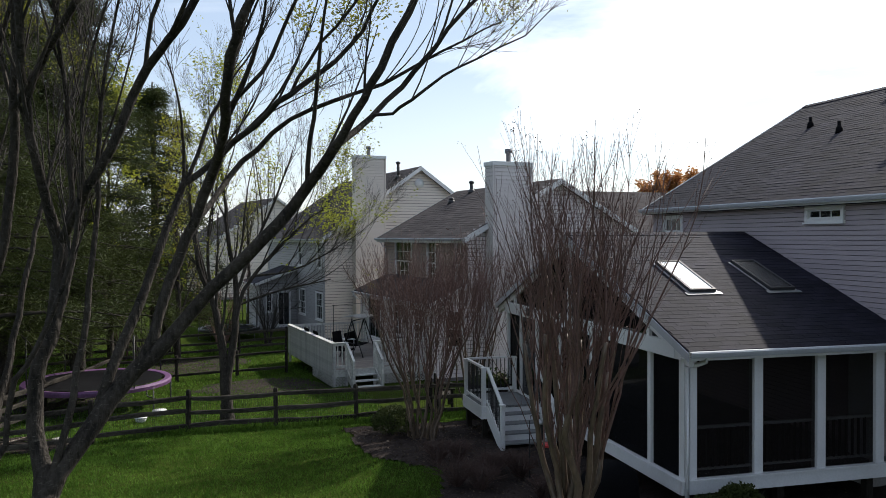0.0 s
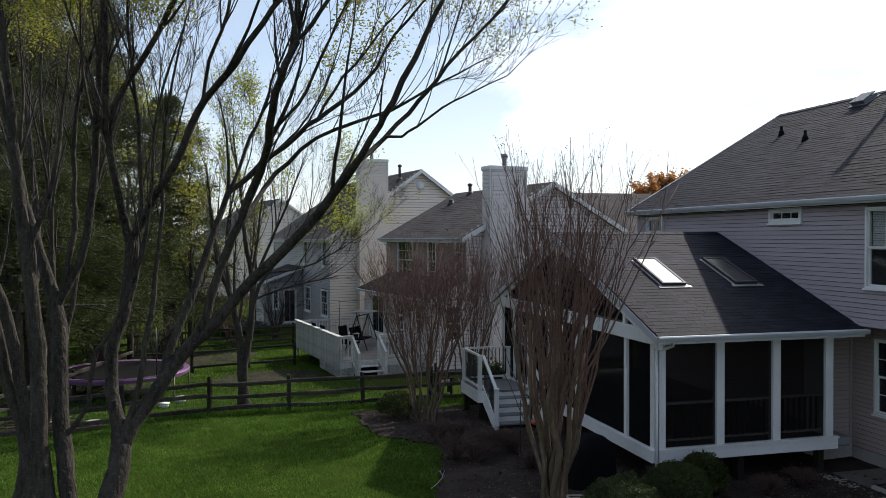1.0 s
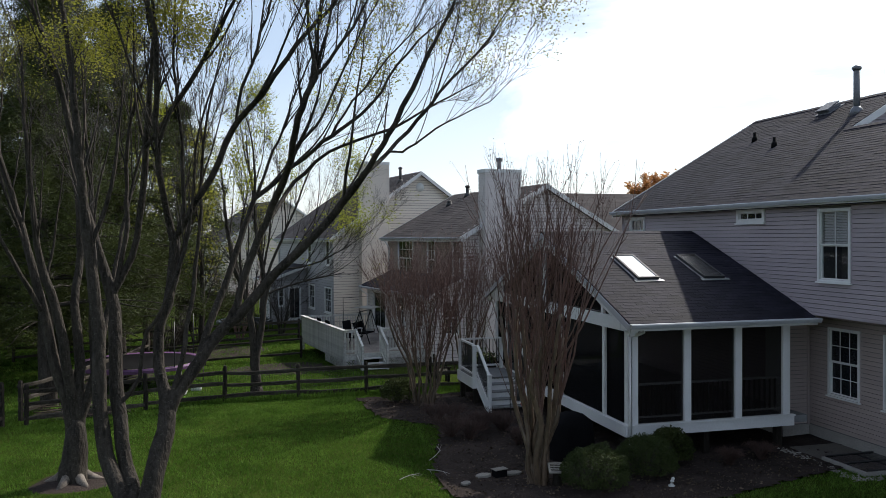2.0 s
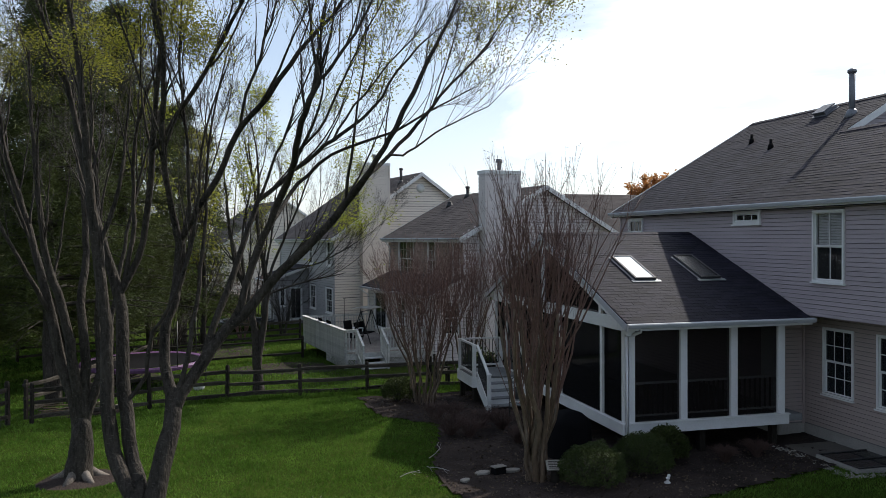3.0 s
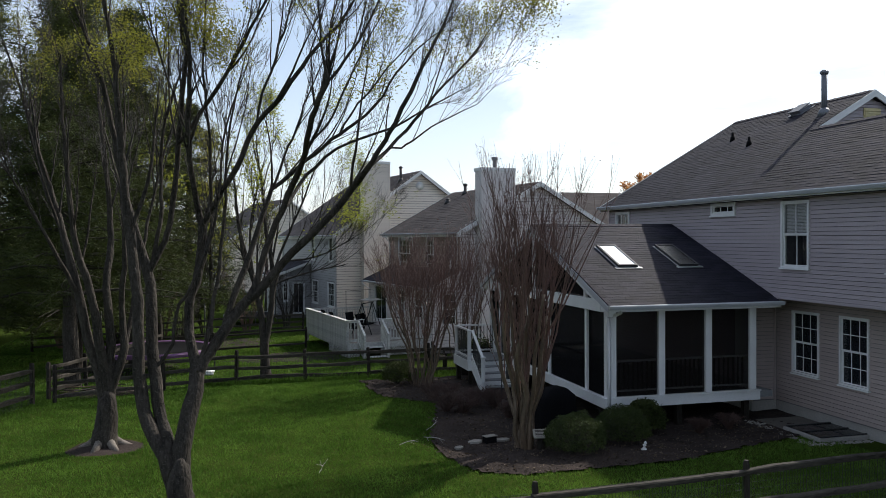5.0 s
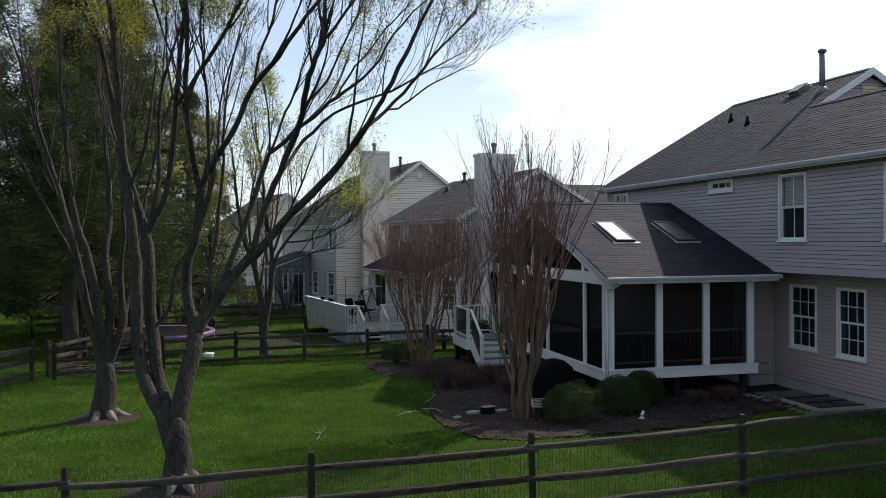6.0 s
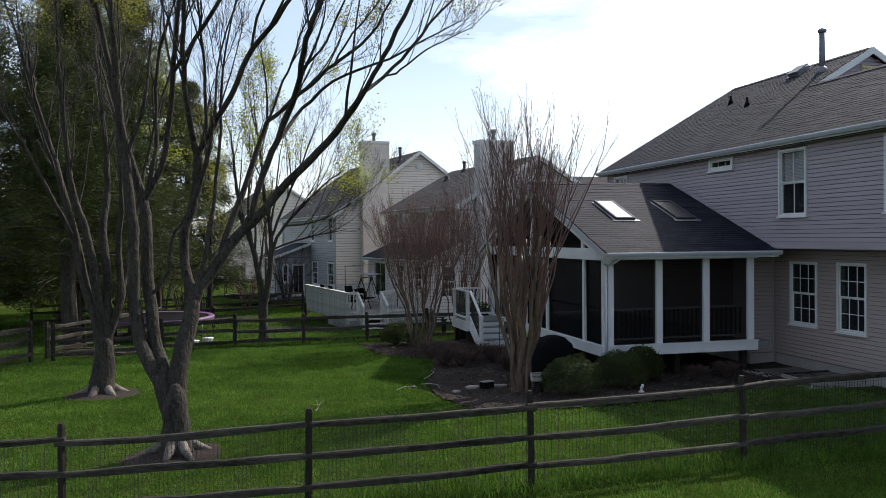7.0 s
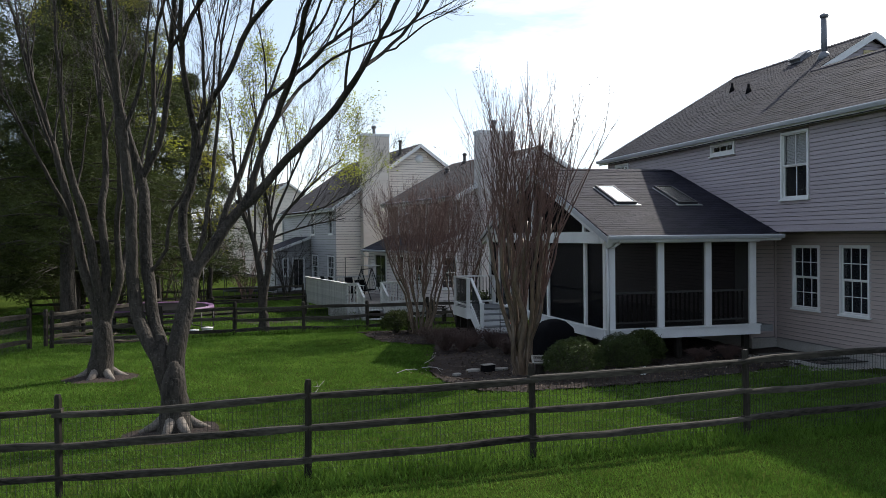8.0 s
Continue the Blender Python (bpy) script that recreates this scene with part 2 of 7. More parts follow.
CANVAS = material("grey_canvas", (0.35, 0.34, 0.33), (0.46, 0.45, 0.43), 0.8, 40, 2, 0.1)


# ---- builders ----
def mesh_of(bm, mat):
    me = bpy.data.meshes.new("mesh")
    bm.normal_update()
    bm.to_mesh(me)
    bm.free()
    me.materials.append(mat)
    return me


def part(name, bm, mat, parent, label="", kind=""):
    """One mesh under a thing or a part."""
    ob = new(name, mesh_of(bm, mat) if isinstance(bm, bmesh.types.BMesh) else bm)
    ob.parent = parent
    return tagged(ob, label=label, kind=kind)


def thing(name, m, label, category, group="", kind=""):
    ob = new(name)
    ob.empty_display_size = 0.2
    ob.matrix_world = m
    return tagged(ob, label, category, group, kind)


def slab(bm, x0, x1, y0, y1, z0, z1, m=None):
    """Adds a box between the given limits, turned by m."""
    v = [Vector((x, y, z)) for z in (z0, z1) for y in (y0, y1) for x in (x0, x1)]
    v = [bm.verts.new(m @ p if m else p) for p in v]
    for f in ((0, 2, 3, 1), (4, 5, 7, 6), (0, 1, 5, 4), (2, 6, 7, 3), (0, 4, 6, 2), (1, 3, 7, 5)):
        bm.faces.new([v[i] for i in f])
    return bm


def boxed(*lim, bevel=0.0, m=None):
    bm = slab(bmesh.new(), *lim, m=m)
    if bevel:
        bmesh.ops.bevel(bm, geom=bm.edges[:], offset=bevel, segments=2, affect="EDGES", profile=0.6)
    return bm


def beam(bm, a, b, w, h):
    """A squared timber from a to b, w wide and h high."""
    a, b = Vector(a), Vector(b)
    d = b - a
    side = d.cross(Vector((0, 0, 1)))
    side = side.normalized() if side.length > 1e-4 else Vector((1, 0, 0))
    up = side.cross(d).normalized()
    v = [bm.verts.new(p + side * sx * w / 2 + up * sz * h / 2) for p in (a, b) for sx, sz in ((-1, -1), (1, -1), (1, 1), (-1, 1))]
    for f in ((3, 2, 1, 0), (4, 5, 6, 7), (0, 1, 5, 4), (1, 2, 6, 5), (2, 3, 7, 6), (3, 0, 4, 7)):
        bm.faces.new([v[i] for i in f])
    return bm


def prism(bm, ring, push):
    """A solid from a closed ring of points and the way it is pushed."""
    a = [bm.verts.new(Vector(p)) for p in ring]
    b = [bm.verts.new(Vector(p) + Vector(push)) for p in ring]
    bm.faces.new(a)
    bm.faces.new(b[::-1])
    for i in range(len(a)):
        j = (i + 1) % len(a)
        bm.faces.new((a[j], a[i], b[i], b[j]))
    bmesh.ops.recalc_face_normals(bm, faces=bm.faces[:])
    return bm


def tube(bm, pts, radii, sides=8, cap=True):
    """A round bar along pts with a radius at each."""
    pts = [Vector(p) for p in pts]
    rings = []
    for i, p in enumerate(pts):
        d = (pts[min(i + 1, len(pts) - 1)] - pts[max(i - 1, 0)]).normalized()
        a = d.orthogonal().normalized() if abs(d.z) > 0.99 else d.cross(Vector((0, 0, 1))).normalized()
        b = d.cross(a)
        r = radii[i] if hasattr(radii, "__len__") else radii
        rings.append([bm.verts.new(p + (a * math.cos(k * math.tau / sides) + b * math.sin(k * math.tau / sides)) * r) for k in range(sides)])
    for q, s in zip(rings, rings[1:]):
        for k in range(sides):
            bm.faces.new((q[k], q[(k + 1) % sides], s[(k + 1) % sides], s[k]))
    if cap:
        bm.faces.new(rings[0][::-1])
        bm.faces.new(rings[-1])
    for f in bm.faces:
        f.smooth = True
    return bm




def lap_boards(spans_at, z_lo, z_hi, course, holes, put, proud=0.015, apart=False, gap=0.012):
    """Clapboards in courses from z_lo to z_hi. spans_at(z) gives the limits along the wall; put(bm) takes each course."""
    z = z_lo
    while z < z_hi - 0.02:
        top = min(z + course, z_hi)
        mid = (z + top) / 2
        lo, hi = spans_at(mid)
        spans = [(lo, hi)]
        for h in holes:
            if h[2] < mid < h[3]:
                spans = [q for a, b in spans for q in ((a, min(b, h[0])), (max(a, h[1]), b)) if q[1] - q[0] > 0.02]
        bm = bmesh.new()
        for a, b in spans:
            if b - a < 0.03:
                continue
            if apart and bm.verts:
                put(bm)
                bm = bmesh.new()
            v = [bm.verts.new(p) for s in (a, b) for p in ((s, -proud, z + gap), (s, 0.014, z + gap), (s, 0.014, top), (s, -proud * 0.55, top))]
            for f in ((0, 1, 5, 4), (4, 7, 3, 0), (3, 7, 6, 2), (0, 3, 2, 1), (4, 5, 6, 7)):
                bm.faces.new([v[i] for i in f])
        if bm.verts:
            put(bm)
        else:
            bm.free()
        z = top


def siding(parent, m, spans_at, z_lo, z_hi, course, holes, mat, singly):
    """Siding on the wall whose local frame is m (x along, -y outwards): boards of their own or joined into one part."""
    if singly:
        def put(bm):
            bm.transform(m)
            part("siding_board", bm, mat, parent)
        lap_boards(spans_at, z_lo, z_hi, course, holes, put, apart=True)
    else:
        whole = bmesh.new()

        def put(bm):
            me = bpy.data.meshes.new("course")
            bm.to_mesh(me)
            bm.free()
            whole.from_mesh(me)
            bpy.data.meshes.remove(me)
        lap_boards(spans_at, z_lo, z_hi, course, holes, put, proud=0.022, gap=0.015 if course < 0.13 else 0.021)
        whole.transform(m)
        part("siding", whole, mat, parent, kind="stuff")


def window(parent, name, m, w, h, cols=3, rows=4, hung=True, blind=0.5, trim=0.07, mat=None, shade=None, glass=None):
    """A window in the wall frame m (x along, -y outwards, origin at its lower middle): trim, sashes, muntins, glass,
    blind, and a box painted dark for the room's gloom.
    """
    mat = mat or WHITE
    win = new(name)
    win.parent, win.matrix_local = parent, m
    bm = bmesh.new()
    for lim in ((-w / 2, w / 2, -0.045, 0.09, -0.0, trim), (-w / 2, w / 2, -0.045, 0.09, h - trim, h),
                (-w / 2, -w / 2 + trim, -0.045, 0.09, trim, h - trim), (w / 2 - trim, w / 2, -0.045, 0.09, trim, h - trim)):
        slab(bm, *lim)
    bmesh.ops.remove_doubles(bm, verts=bm.verts[:], dist=1e-4)
    part("frame", bm, mat, win)
    iw, ih = w - 2 * trim, h - 2 * trim
    halves = ((trim, trim + ih / 2, 0.02), (trim + ih / 2, trim + ih, -0.005)) if hung else ((trim, trim + ih, 0.0),)
    for z0, z1, y in halves:
        bm = bmesh.new()
        r = 0.028
        for lim in ((-iw / 2, iw / 2, y, y + 0.04, z0, z0 + r), (-iw / 2, iw / 2, y, y + 0.04, z1 - r, z1),
                    (-iw / 2, -iw / 2 + r, y, y + 0.04, z0 + r, z1 - r), (iw / 2 - r, iw / 2, y, y + 0.04, z0 + r, z1 - r)):
            slab(bm, *lim)
        nr = max(1, rows // len(halves))
        for i in range(1, cols):
            x = -iw / 2 + iw * i / cols
            part("muntin", boxed(x - 0.009, x + 0.009, y + 0.01, y + 0.03, z0 + r, z1 - r), mat, win)
        for i in range(1, nr):
            z = z0 + (z1 - z0) * i / nr
            part("muntin", boxed(-iw / 2 + r, iw / 2 - r, y + 0.012, y + 0.028, z - 0.009, z + 0.009), mat, win)
        bmesh.ops.remove_doubles(bm, verts=bm.verts[:], dist=1e-4)
        part("sash", bm, mat, win)
        pane = part("pane", boxed(-iw / 2 + r, iw / 2 - r, y + 0.018, y + 0.024, z0 + r, z1 - r), glass or GLASS, win)
        pane.visible_shadow = False
    if blind:
        bm = bmesh.new()
        z = h - trim - 0.03
        while z > h - trim - ih * blind:
            slab(bm, -iw / 2 + 0.02, iw / 2 - 0.02, 0.085, 0.10, z - 0.028, z)
            z -= 0.034
        part("blind", bm, shade or BLIND, win, "half-lowered white slatted blind", kind="stuff")
    part("sill", boxed(-w / 2 - 0.03, w / 2 + 0.03, -0.075, 0.02, -0.035, 0.0), mat, win)
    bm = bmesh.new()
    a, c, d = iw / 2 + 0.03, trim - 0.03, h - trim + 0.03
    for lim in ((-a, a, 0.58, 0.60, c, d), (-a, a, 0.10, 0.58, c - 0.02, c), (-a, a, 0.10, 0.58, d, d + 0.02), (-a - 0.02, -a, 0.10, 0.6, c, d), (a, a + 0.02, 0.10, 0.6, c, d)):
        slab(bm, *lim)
    part("reveal", bm, GLOOM, win, "shallow box behind the glass with the room's gloom in its colour")
    return win


def shingles(parent, m, spans_at, run, lift, mat, singly_rows=0, tab=0.305, row=0.145, seed=1):
    """Courses of shingle tabs on a slope: local x along the eave, y up the slope, z out of it. The first singly_rows rows are parts."""
    rnd = random.Random(seed)
    t = 0.008
    vs = ((0.002, 0), (tab - 0.002, 0), (tab - 0.002, row * 1.25), (0.002, row * 1.25))
    bm = bmesh.new()
    lo = [bm.verts.new((x, y, lift)) for x, y in vs]
    hi = [bm.verts.new((x, y, lift + (t if y == 0 else 0.004))) for x, y in vs]
    bm.faces.new(hi)
    for i in range(4):
        j = (i + 1) % 4
        bm.faces.new((lo[i], lo[j], hi[j], hi[i]))
    one = mesh_of(bm, mat)
    verts, faces = [], []
    for r in range(int(run / row)):
        y = r * row
        a, b = spans_at(y + row / 2)
        x = a + (r % 2) * -tab / 2 + rnd.uniform(-0.03, 0.03)
        while x < b - 0.02:
            x0, x1 = max(x, a), min(x + tab, b)
            dy = rnd.uniform(-0.006, 0.006)
            if r < singly_rows and x1 - x0 > tab * 0.98:
                ob = new("shingle", one)
                ob.parent, ob.matrix_local = parent, m @ Matrix.Translation((x, y + dy, 0))
            elif x1 - x0 > 0.03:
                k = len(verts)
                up = lift + t + rnd.uniform(-0.003, 0.004)
                for px, py, pz in ((x0 + 0.004, y + dy, lift - 0.01), (x1 - 0.004, y + dy, lift - 0.01), (x0 + 0.004, y + dy, up), (x1 - 0.004, y + dy, up),
                                   (x0 + 0.004, y + row * 1.25, lift + 0.003), (x1 - 0.004, y + row * 1.25, lift + 0.003)):
                    verts.append(m @ Vector((px, py, pz)))
                faces += [(k, k + 1, k + 3, k + 2), (k + 2, k + 3, k + 5, k + 4)]
            x += tab
    me = bpy.data.meshes.new("shingles")
    me.from_pydata(verts, [], faces)
    me.materials.append(mat)
    ob = part("shingles", me, mat, parent)
    tagged(ob, kind="stuff")


def slope_frame(eave_a, eave_b, top):
    """The frame of a roof slope: x along the eave from a to b, y up towards top, z out of the roof."""
    a, b, c = Vector(eave_a), Vector(eave_b), Vector(top)
    x = (b - a).normalized()
    y = (c - a) - x * (c - a).dot(x)
    run = y.length
    y.normalize()
    z = x.cross(y)
    return Matrix((x, y, z)).transposed().to_4x4().copy(), a, run


def frame_at(eave_a, eave_b, top):
    r, a, run = slope_frame(eave_a, eave_b, top)
    return Matrix.Translation(a) @ r, run


# ---- ground ----
def ground_z(x, y):
    """The lawn is nearly level, rises a little towards the house at the near fence, and falls half a metre beyond the far fence; faint hummocks."""
    k = min(max((y - 20.6) / 11, 0), 1)
    side = min(max(x * (0.022 if x > 0 else 0.05), -0.28), 0.12) * min(max((13 - y) / 6, 0), 1)
    return -0.56 * k * (1.2 - 0.2 * k) ** 0.5 + side + 0.02 * noise.noise((x * 0.35, y * 0.35, 0))


def ground_sheet():
    xs = [-900, -300, -120, -60, -40] + [-30 + i * 1.0 for i in range(61)] + [45, 60, 120, 300, 900]
    ys = [-900, -200, -60, -30, -15] + [-8 + i * 1.0 for i in range(71)] + [80, 120, 300, 1500]
    verts = [(x, y, ground_z(x, y)) for y in ys for x in xs]
    n = len(xs)
    faces = [(j * n + i, j * n + i + 1, (j + 1) * n + i + 1, (j + 1) * n + i) for j in range(len(ys) - 1) for i in range(n - 1)]
    me = bpy.data.meshes.new("ground")
    me.from_pydata(verts, [], faces)
    me.materials.append(LAWN)
    for f in me.polygons:
        f.use_smooth = True
    tagged(new("ground", me), "mown green lawn rolling through fenced back gardens", "lawn", kind="structure")


ground_sheet()


# ---- houses ----
H = pose(11.95, 22.5, 0, 0, 0, -90)          # local x along the rear wall towards the near end, y into the house


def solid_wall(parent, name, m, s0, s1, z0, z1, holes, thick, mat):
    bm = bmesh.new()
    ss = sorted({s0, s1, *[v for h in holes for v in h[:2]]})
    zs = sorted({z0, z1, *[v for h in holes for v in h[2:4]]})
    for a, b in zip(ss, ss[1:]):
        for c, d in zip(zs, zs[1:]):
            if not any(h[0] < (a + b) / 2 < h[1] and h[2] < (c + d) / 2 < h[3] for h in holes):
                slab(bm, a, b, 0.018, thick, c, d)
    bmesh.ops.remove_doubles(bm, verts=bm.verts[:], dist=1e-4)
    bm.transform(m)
    # backing painted dark so the gaps between boards read as lap shadow
    return part(name, bm, LAP_SHADE, parent)


def roof_slab(parent, name, ring, mat, down=0.16, label=""):
    return part(name, prism(bmesh.new(), ring, (0, 0, -down)), mat, parent, label)


def gutter(parent, a, b, out, mat=None):
    """A K-shaped gutter trough from a to b, hung on the side out."""
    a, b, o = Vector(a), Vector(b), Vector(out)
    prof = ((0, 0.0), (0.10, 0.0), (0.115, -0.02), (0.105, -0.05), (0.08, -0.10), (0.0, -0.10), (0.0, -0.09), (0.075, -0.09), (0.095, -0.045), (0.10, -0.012), (0.0, -0.012))
    bm = bmesh.new()
    prism(bm, [a + o * u + Vector((0, 0, v)) for u, v in prof], b - a)
    return part("gutter", bm, mat or GUTTER, parent, "white aluminium gutter")


def vent_pipe(parent, name, base, height, r, cap=True, mat=None, boot=None):
    x, y, z = base
    bm = bmesh.new()
    tube(bm, [(x, y, z - 0.2), (x, y, z + height)], r, 12)
    p = part(name, bm, mat or DARKMETAL, parent)
    bm = bmesh.new()
    tube(bm, [(x, y, z - 0.12), (x, y, z + 0.10), (x, y, z + 0.16)], [r * 2.6, r * 1.7, r * 1.1], 12)
    part("boot", bm, boot or METAL, p)
    if cap:
        bm = bmesh.new()
        tube(bm, [(x, y, z + height - 0.10), (x, y, z + height - 0.05), (x, y, z + height), (x, y, z + height + 0.05)], [r * 1.05, r * 1.5, r * 1.5, r * 0.6], 12)
        part("cap", bm, mat or DARKMETAL, p)


def main_house():
    house = thing("house", H, "two-storey house with taupe vinyl siding and a dark shingle roof", "house")
    L, B = 19.0, 8.11
    one = Matrix.Identity(4)
    up_holes = [(0.53, 1.52, 4.90, 5.42), (6.36, 7.48, 5.13, 5.47), (9.35, 10.33, 3.80, 5.40), (12.66, 13.64, 3.80, 5.40)]
    low_holes = [(8.78, 9.75, 1.13, 2.70), (10.43, 11.34, 1.11, 2.71), (13.2, 14.2, 1.11, 2.71)]
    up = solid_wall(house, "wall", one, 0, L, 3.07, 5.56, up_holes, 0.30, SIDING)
    siding(up, one, lambda z: (0.06, L), 3.09, 5.52, 0.098, up_holes, SIDING, True)
    rec = Matrix.Translation((0, 0.75, 0))
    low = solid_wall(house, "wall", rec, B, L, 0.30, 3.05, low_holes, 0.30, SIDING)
    # lower wall boards carry the painted warm bounce
    siding(low, rec, lambda z: (B + 0.05, L), 0.32, 3.03, 0.098, low_holes, SIDING_BOUNCE, True)
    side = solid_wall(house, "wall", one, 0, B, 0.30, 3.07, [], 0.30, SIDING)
    siding(side, one, lambda z: (0.0, B - 0.05), 0.32, 3.05, 0.098, [], SIDING, False)
    ret = pose(B, 0.0, 0, 0, 0, 90)                              # the return facing the near side
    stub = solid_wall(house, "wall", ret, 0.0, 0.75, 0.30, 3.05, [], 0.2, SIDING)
    siding(stub, ret, lambda z: (0.05, 0.72), 0.32, 3.03, 0.098, [], SIDING_BOUNCE, True)
    for x, y in ((B, 0.0), (0.0, 0.0)):
        part("corner_post", boxed(x - 0.05, x + 0.035, y - 0.03, y + 0.05, 0.30, 3.05, bevel=0.006), SIDING_BOUNCE, house)
    part("corner_post", boxed(-0.035, 0.06, -0.03, 0.05, 3.09, 5.52, bevel=0.006), SIDING, house)
    part("foundation", boxed(B, L, 0.77, 1.05, -0.6, 0.30), CONCRETE, house, "bare concrete foundation")
    part("foundation", boxed(0, B, 0.03, 0.30, -0.6, 0.30), CONCRETE, house)
    part("foundation", boxed(B - 0.22, B - 0.004, 0.302, 0.768, -0.6, 0.298), CONCRETE, house)
    part("corner_post", boxed(B + 0.003, B + 0.05, 0.68, 0.735, 0.302, 3.04, bevel=0.006), SIDING_BOUNCE, house)
    part("soffit", boxed(B + 0.001, L, -0.02, 0.76, 3.05, 3.085), SIDING, house)
    part("band_board", boxed(B - 0.4, L, -0.035, 0.0, 3.03, 3.10, bevel=0.006), SIDING, house)
    # far and near end walls and the front, never seen from the garden
    part("wall", boxed(-0.0, 0.28, 0.31, 11.0, -0.5, 5.55), SIDING, house)
    part("wall", boxed(L - 0.3, L, 0.31, 6.4, -0.5, 5.55), SIDING, house)
    part("wall", boxed(0.28, L - 0.3, 11.0, 11.3, -0.5, 5.55), SIDING, house)
    # roofs
    E, R, RN = (-0.22, 5.62), (5.30, 8.82), (3.24, 7.64)
    G = 6.5
    roof = roof_slab(house, "roof", [(-0.3, E[0], E[1]), (G, E[0], E[1]), (G, R[0], R[1]), (-0.3, R[0], R[1])], SHINGLE)
    roof_slab(house, "roof", [(-0.3, 11.0, E[1]), (-0.3, R[0], R[1]), (G, R[0], R[1]), (G, 11.0, E[1])], SHINGLE)
    near = roof_slab(house, "roof", [(G, E[0], E[1]), (L + 0.3, E[0], E[1]), (L + 0.3, RN[0], RN[1]), (G, RN[0], RN[1])], SHINGLE)
    roof_slab(house, "roof", [(G, RN[0], RN[1]), (L + 0.3, RN[0], RN[1]), (L + 0.3, 6.85, E[1]), (G, 6.85, E[1])], SHINGLE)
    m, run = frame_at((-0.3, E[0], E[1]), (G, E[0], E[1]), (-0.3, R[0], R[1]))
    shingles(roof, m, lambda y: (0.0, G + 0.3), run, 0.004, SHINGLE, seed=3)
    m, run = frame_at((G, E[0], E[1]), (L + 0.3, E[0], E[1]), (G, RN[0], RN[1]))
    shingles(near, m, lambda y: (0.0, L + 0.3 - G), run, 0.004, SHINGLE, seed=4)
    for a, b in (((-0.3, *R), (G, *R)), ((G, *RN), (L + 0.3, *RN))):
        cap = mesh_of(prism(bmesh.new(), [(0, 0, 0.035), (0, 0.15, -0.05), (0, 0.15, -0.07), (0, 0, 0.01), (0, -0.15, -0.07), (0, -0.15, -0.05)], (0.31, 0, 0)), SHINGLE)
        for i in range(int((b[0] - a[0]) / 0.3)):
            ob = new("ridge_cap", cap)
            ob.parent, ob.matrix_local = house, pose(a[0] + 0.3 * i, a[1], a[2], 0, 1.2, 0)
    # upper gable above the nearer roof
    gab = part("gable", prism(bmesh.new(), [(G - 0.35, RN[0] - 0.3, RN[1] - 0.4), (G - 0.35, R[0], R[1] - 0.2), (G - 0.35, 10.0, 5.9), (G - 0.35, RN[0], 5.9)], (0.2, 0, 0)), SIDING, house)
    gm = pose(G - 0.14, 0, 0, 0, 0, 90)
    k = (R[1] - E[1]) / (R[0] - E[0])

    def gable_span(z):
        half = (R[1] - 0.14 - z) / k
        return (R[0] - half, R[0] + half)
    siding(gab, gm, gable_span, RN[1] - 1.0, R[1] - 0.3, 0.098, [], SIDING, False)
    bm = bmesh.new()
    prism(bm, [(G - 0.01, E[0] + 2.6, E[1] + 2.6 * k - 0.02), (G - 0.01, R[0], R[1] + 0.01), (G - 0.01, R[0], R[1] - 0.19), (G - 0.01, E[0] + 2.6, E[1] + 2.6 * k - 0.22)], (0.04, 0, 0))
    prism(bm, [(G - 0.01, R[0], R[1] + 0.01), (G - 0.01, 10.6, E[1] + 0.2), (G - 0.01, 10.6, E[1] + 0.0), (G - 0.01, R[0], R[1] - 0.19)], (0.04, 0, 0))
    part("rake_board", bm, WHITE, house)
    vent = part("gable_vent", boxed(G - 0.17, G - 0.10, R[0] - 0.3, R[0] + 0.3, 7.75, 8.3), VENT, house, "yellowed louvred gable vent")
    for i in range(7):
        part("slat", boxed(G - 0.10, G - 0.07, R[0] - 0.27, R[0] + 0.27, 7.79 + i * 0.07, 7.83 + i * 0.07), VENT, vent)
    part("rake_board", prism(bmesh.new(), [(-0.34, E[0], E[1] + 0.03), (-0.34, R[0], R[1] + 0.03), (-0.34, R[0], R[1] - 0.18), (-0.34, E[0], E[1] - 0.18)], (0.035, 0, 0)), WHITE, house)
    part("fascia", boxed(-0.3, L + 0.3, E[0] - 0.025, E[0] + 0.0, E[1] - 0.14, E[1] - 0.005), WHITE, house)
    part("eave_soffit", boxed(-0.3, L + 0.3, E[0], -0.02, E[1] - 0.14, E[1] - 0.12), WHITE, house)
    gutter(house, (-0.32, E[0] - 0.026, E[1] - 0.0), (L + 0.3, E[0] - 0.026, E[1] - 0.0), (0, -1, 0))
    # windows
    for a, b, c, d in up_holes[:2]:
        window(house, "window", pose((a + b) / 2, 0, c), b - a, d - c, 3, 1, hung=False, blind=0, trim=0.08)
    for a, b, c, d in up_holes[2:]:
        window(house, "window", pose((a + b) / 2, 0, c), b - a, d - c, 2, 2, blind=0.5, trim=0.05, shade=WHITE, glass=CLEAR)
    for a, b, c, d in low_holes:
        window(house, "window", pose((a + b) / 2, 0.75, c), b - a, d - c, 3, 4, blind=0.97, trim=0.045)
    # on the roof
    def on_roof(s, y):
        return (s, y, E[1] + (y - E[0]) * k)
    vent_pipe(house, "flue_pipe", on_roof(5.6, 4.3), 1.25, 0.085, mat=FLUE, boot=FLUE)
    vent_pipe(house, "vent_pipe", on_roof(2.05, 3.57), 0.28, 0.045, cap=False, mat=RUBBER, boot=RUBBER)
    vent_pipe(house, "vent_pipe", on_roof(3.92, 2.90), 0.28, 0.045, cap=False, mat=RUBBER, boot=RUBBER)
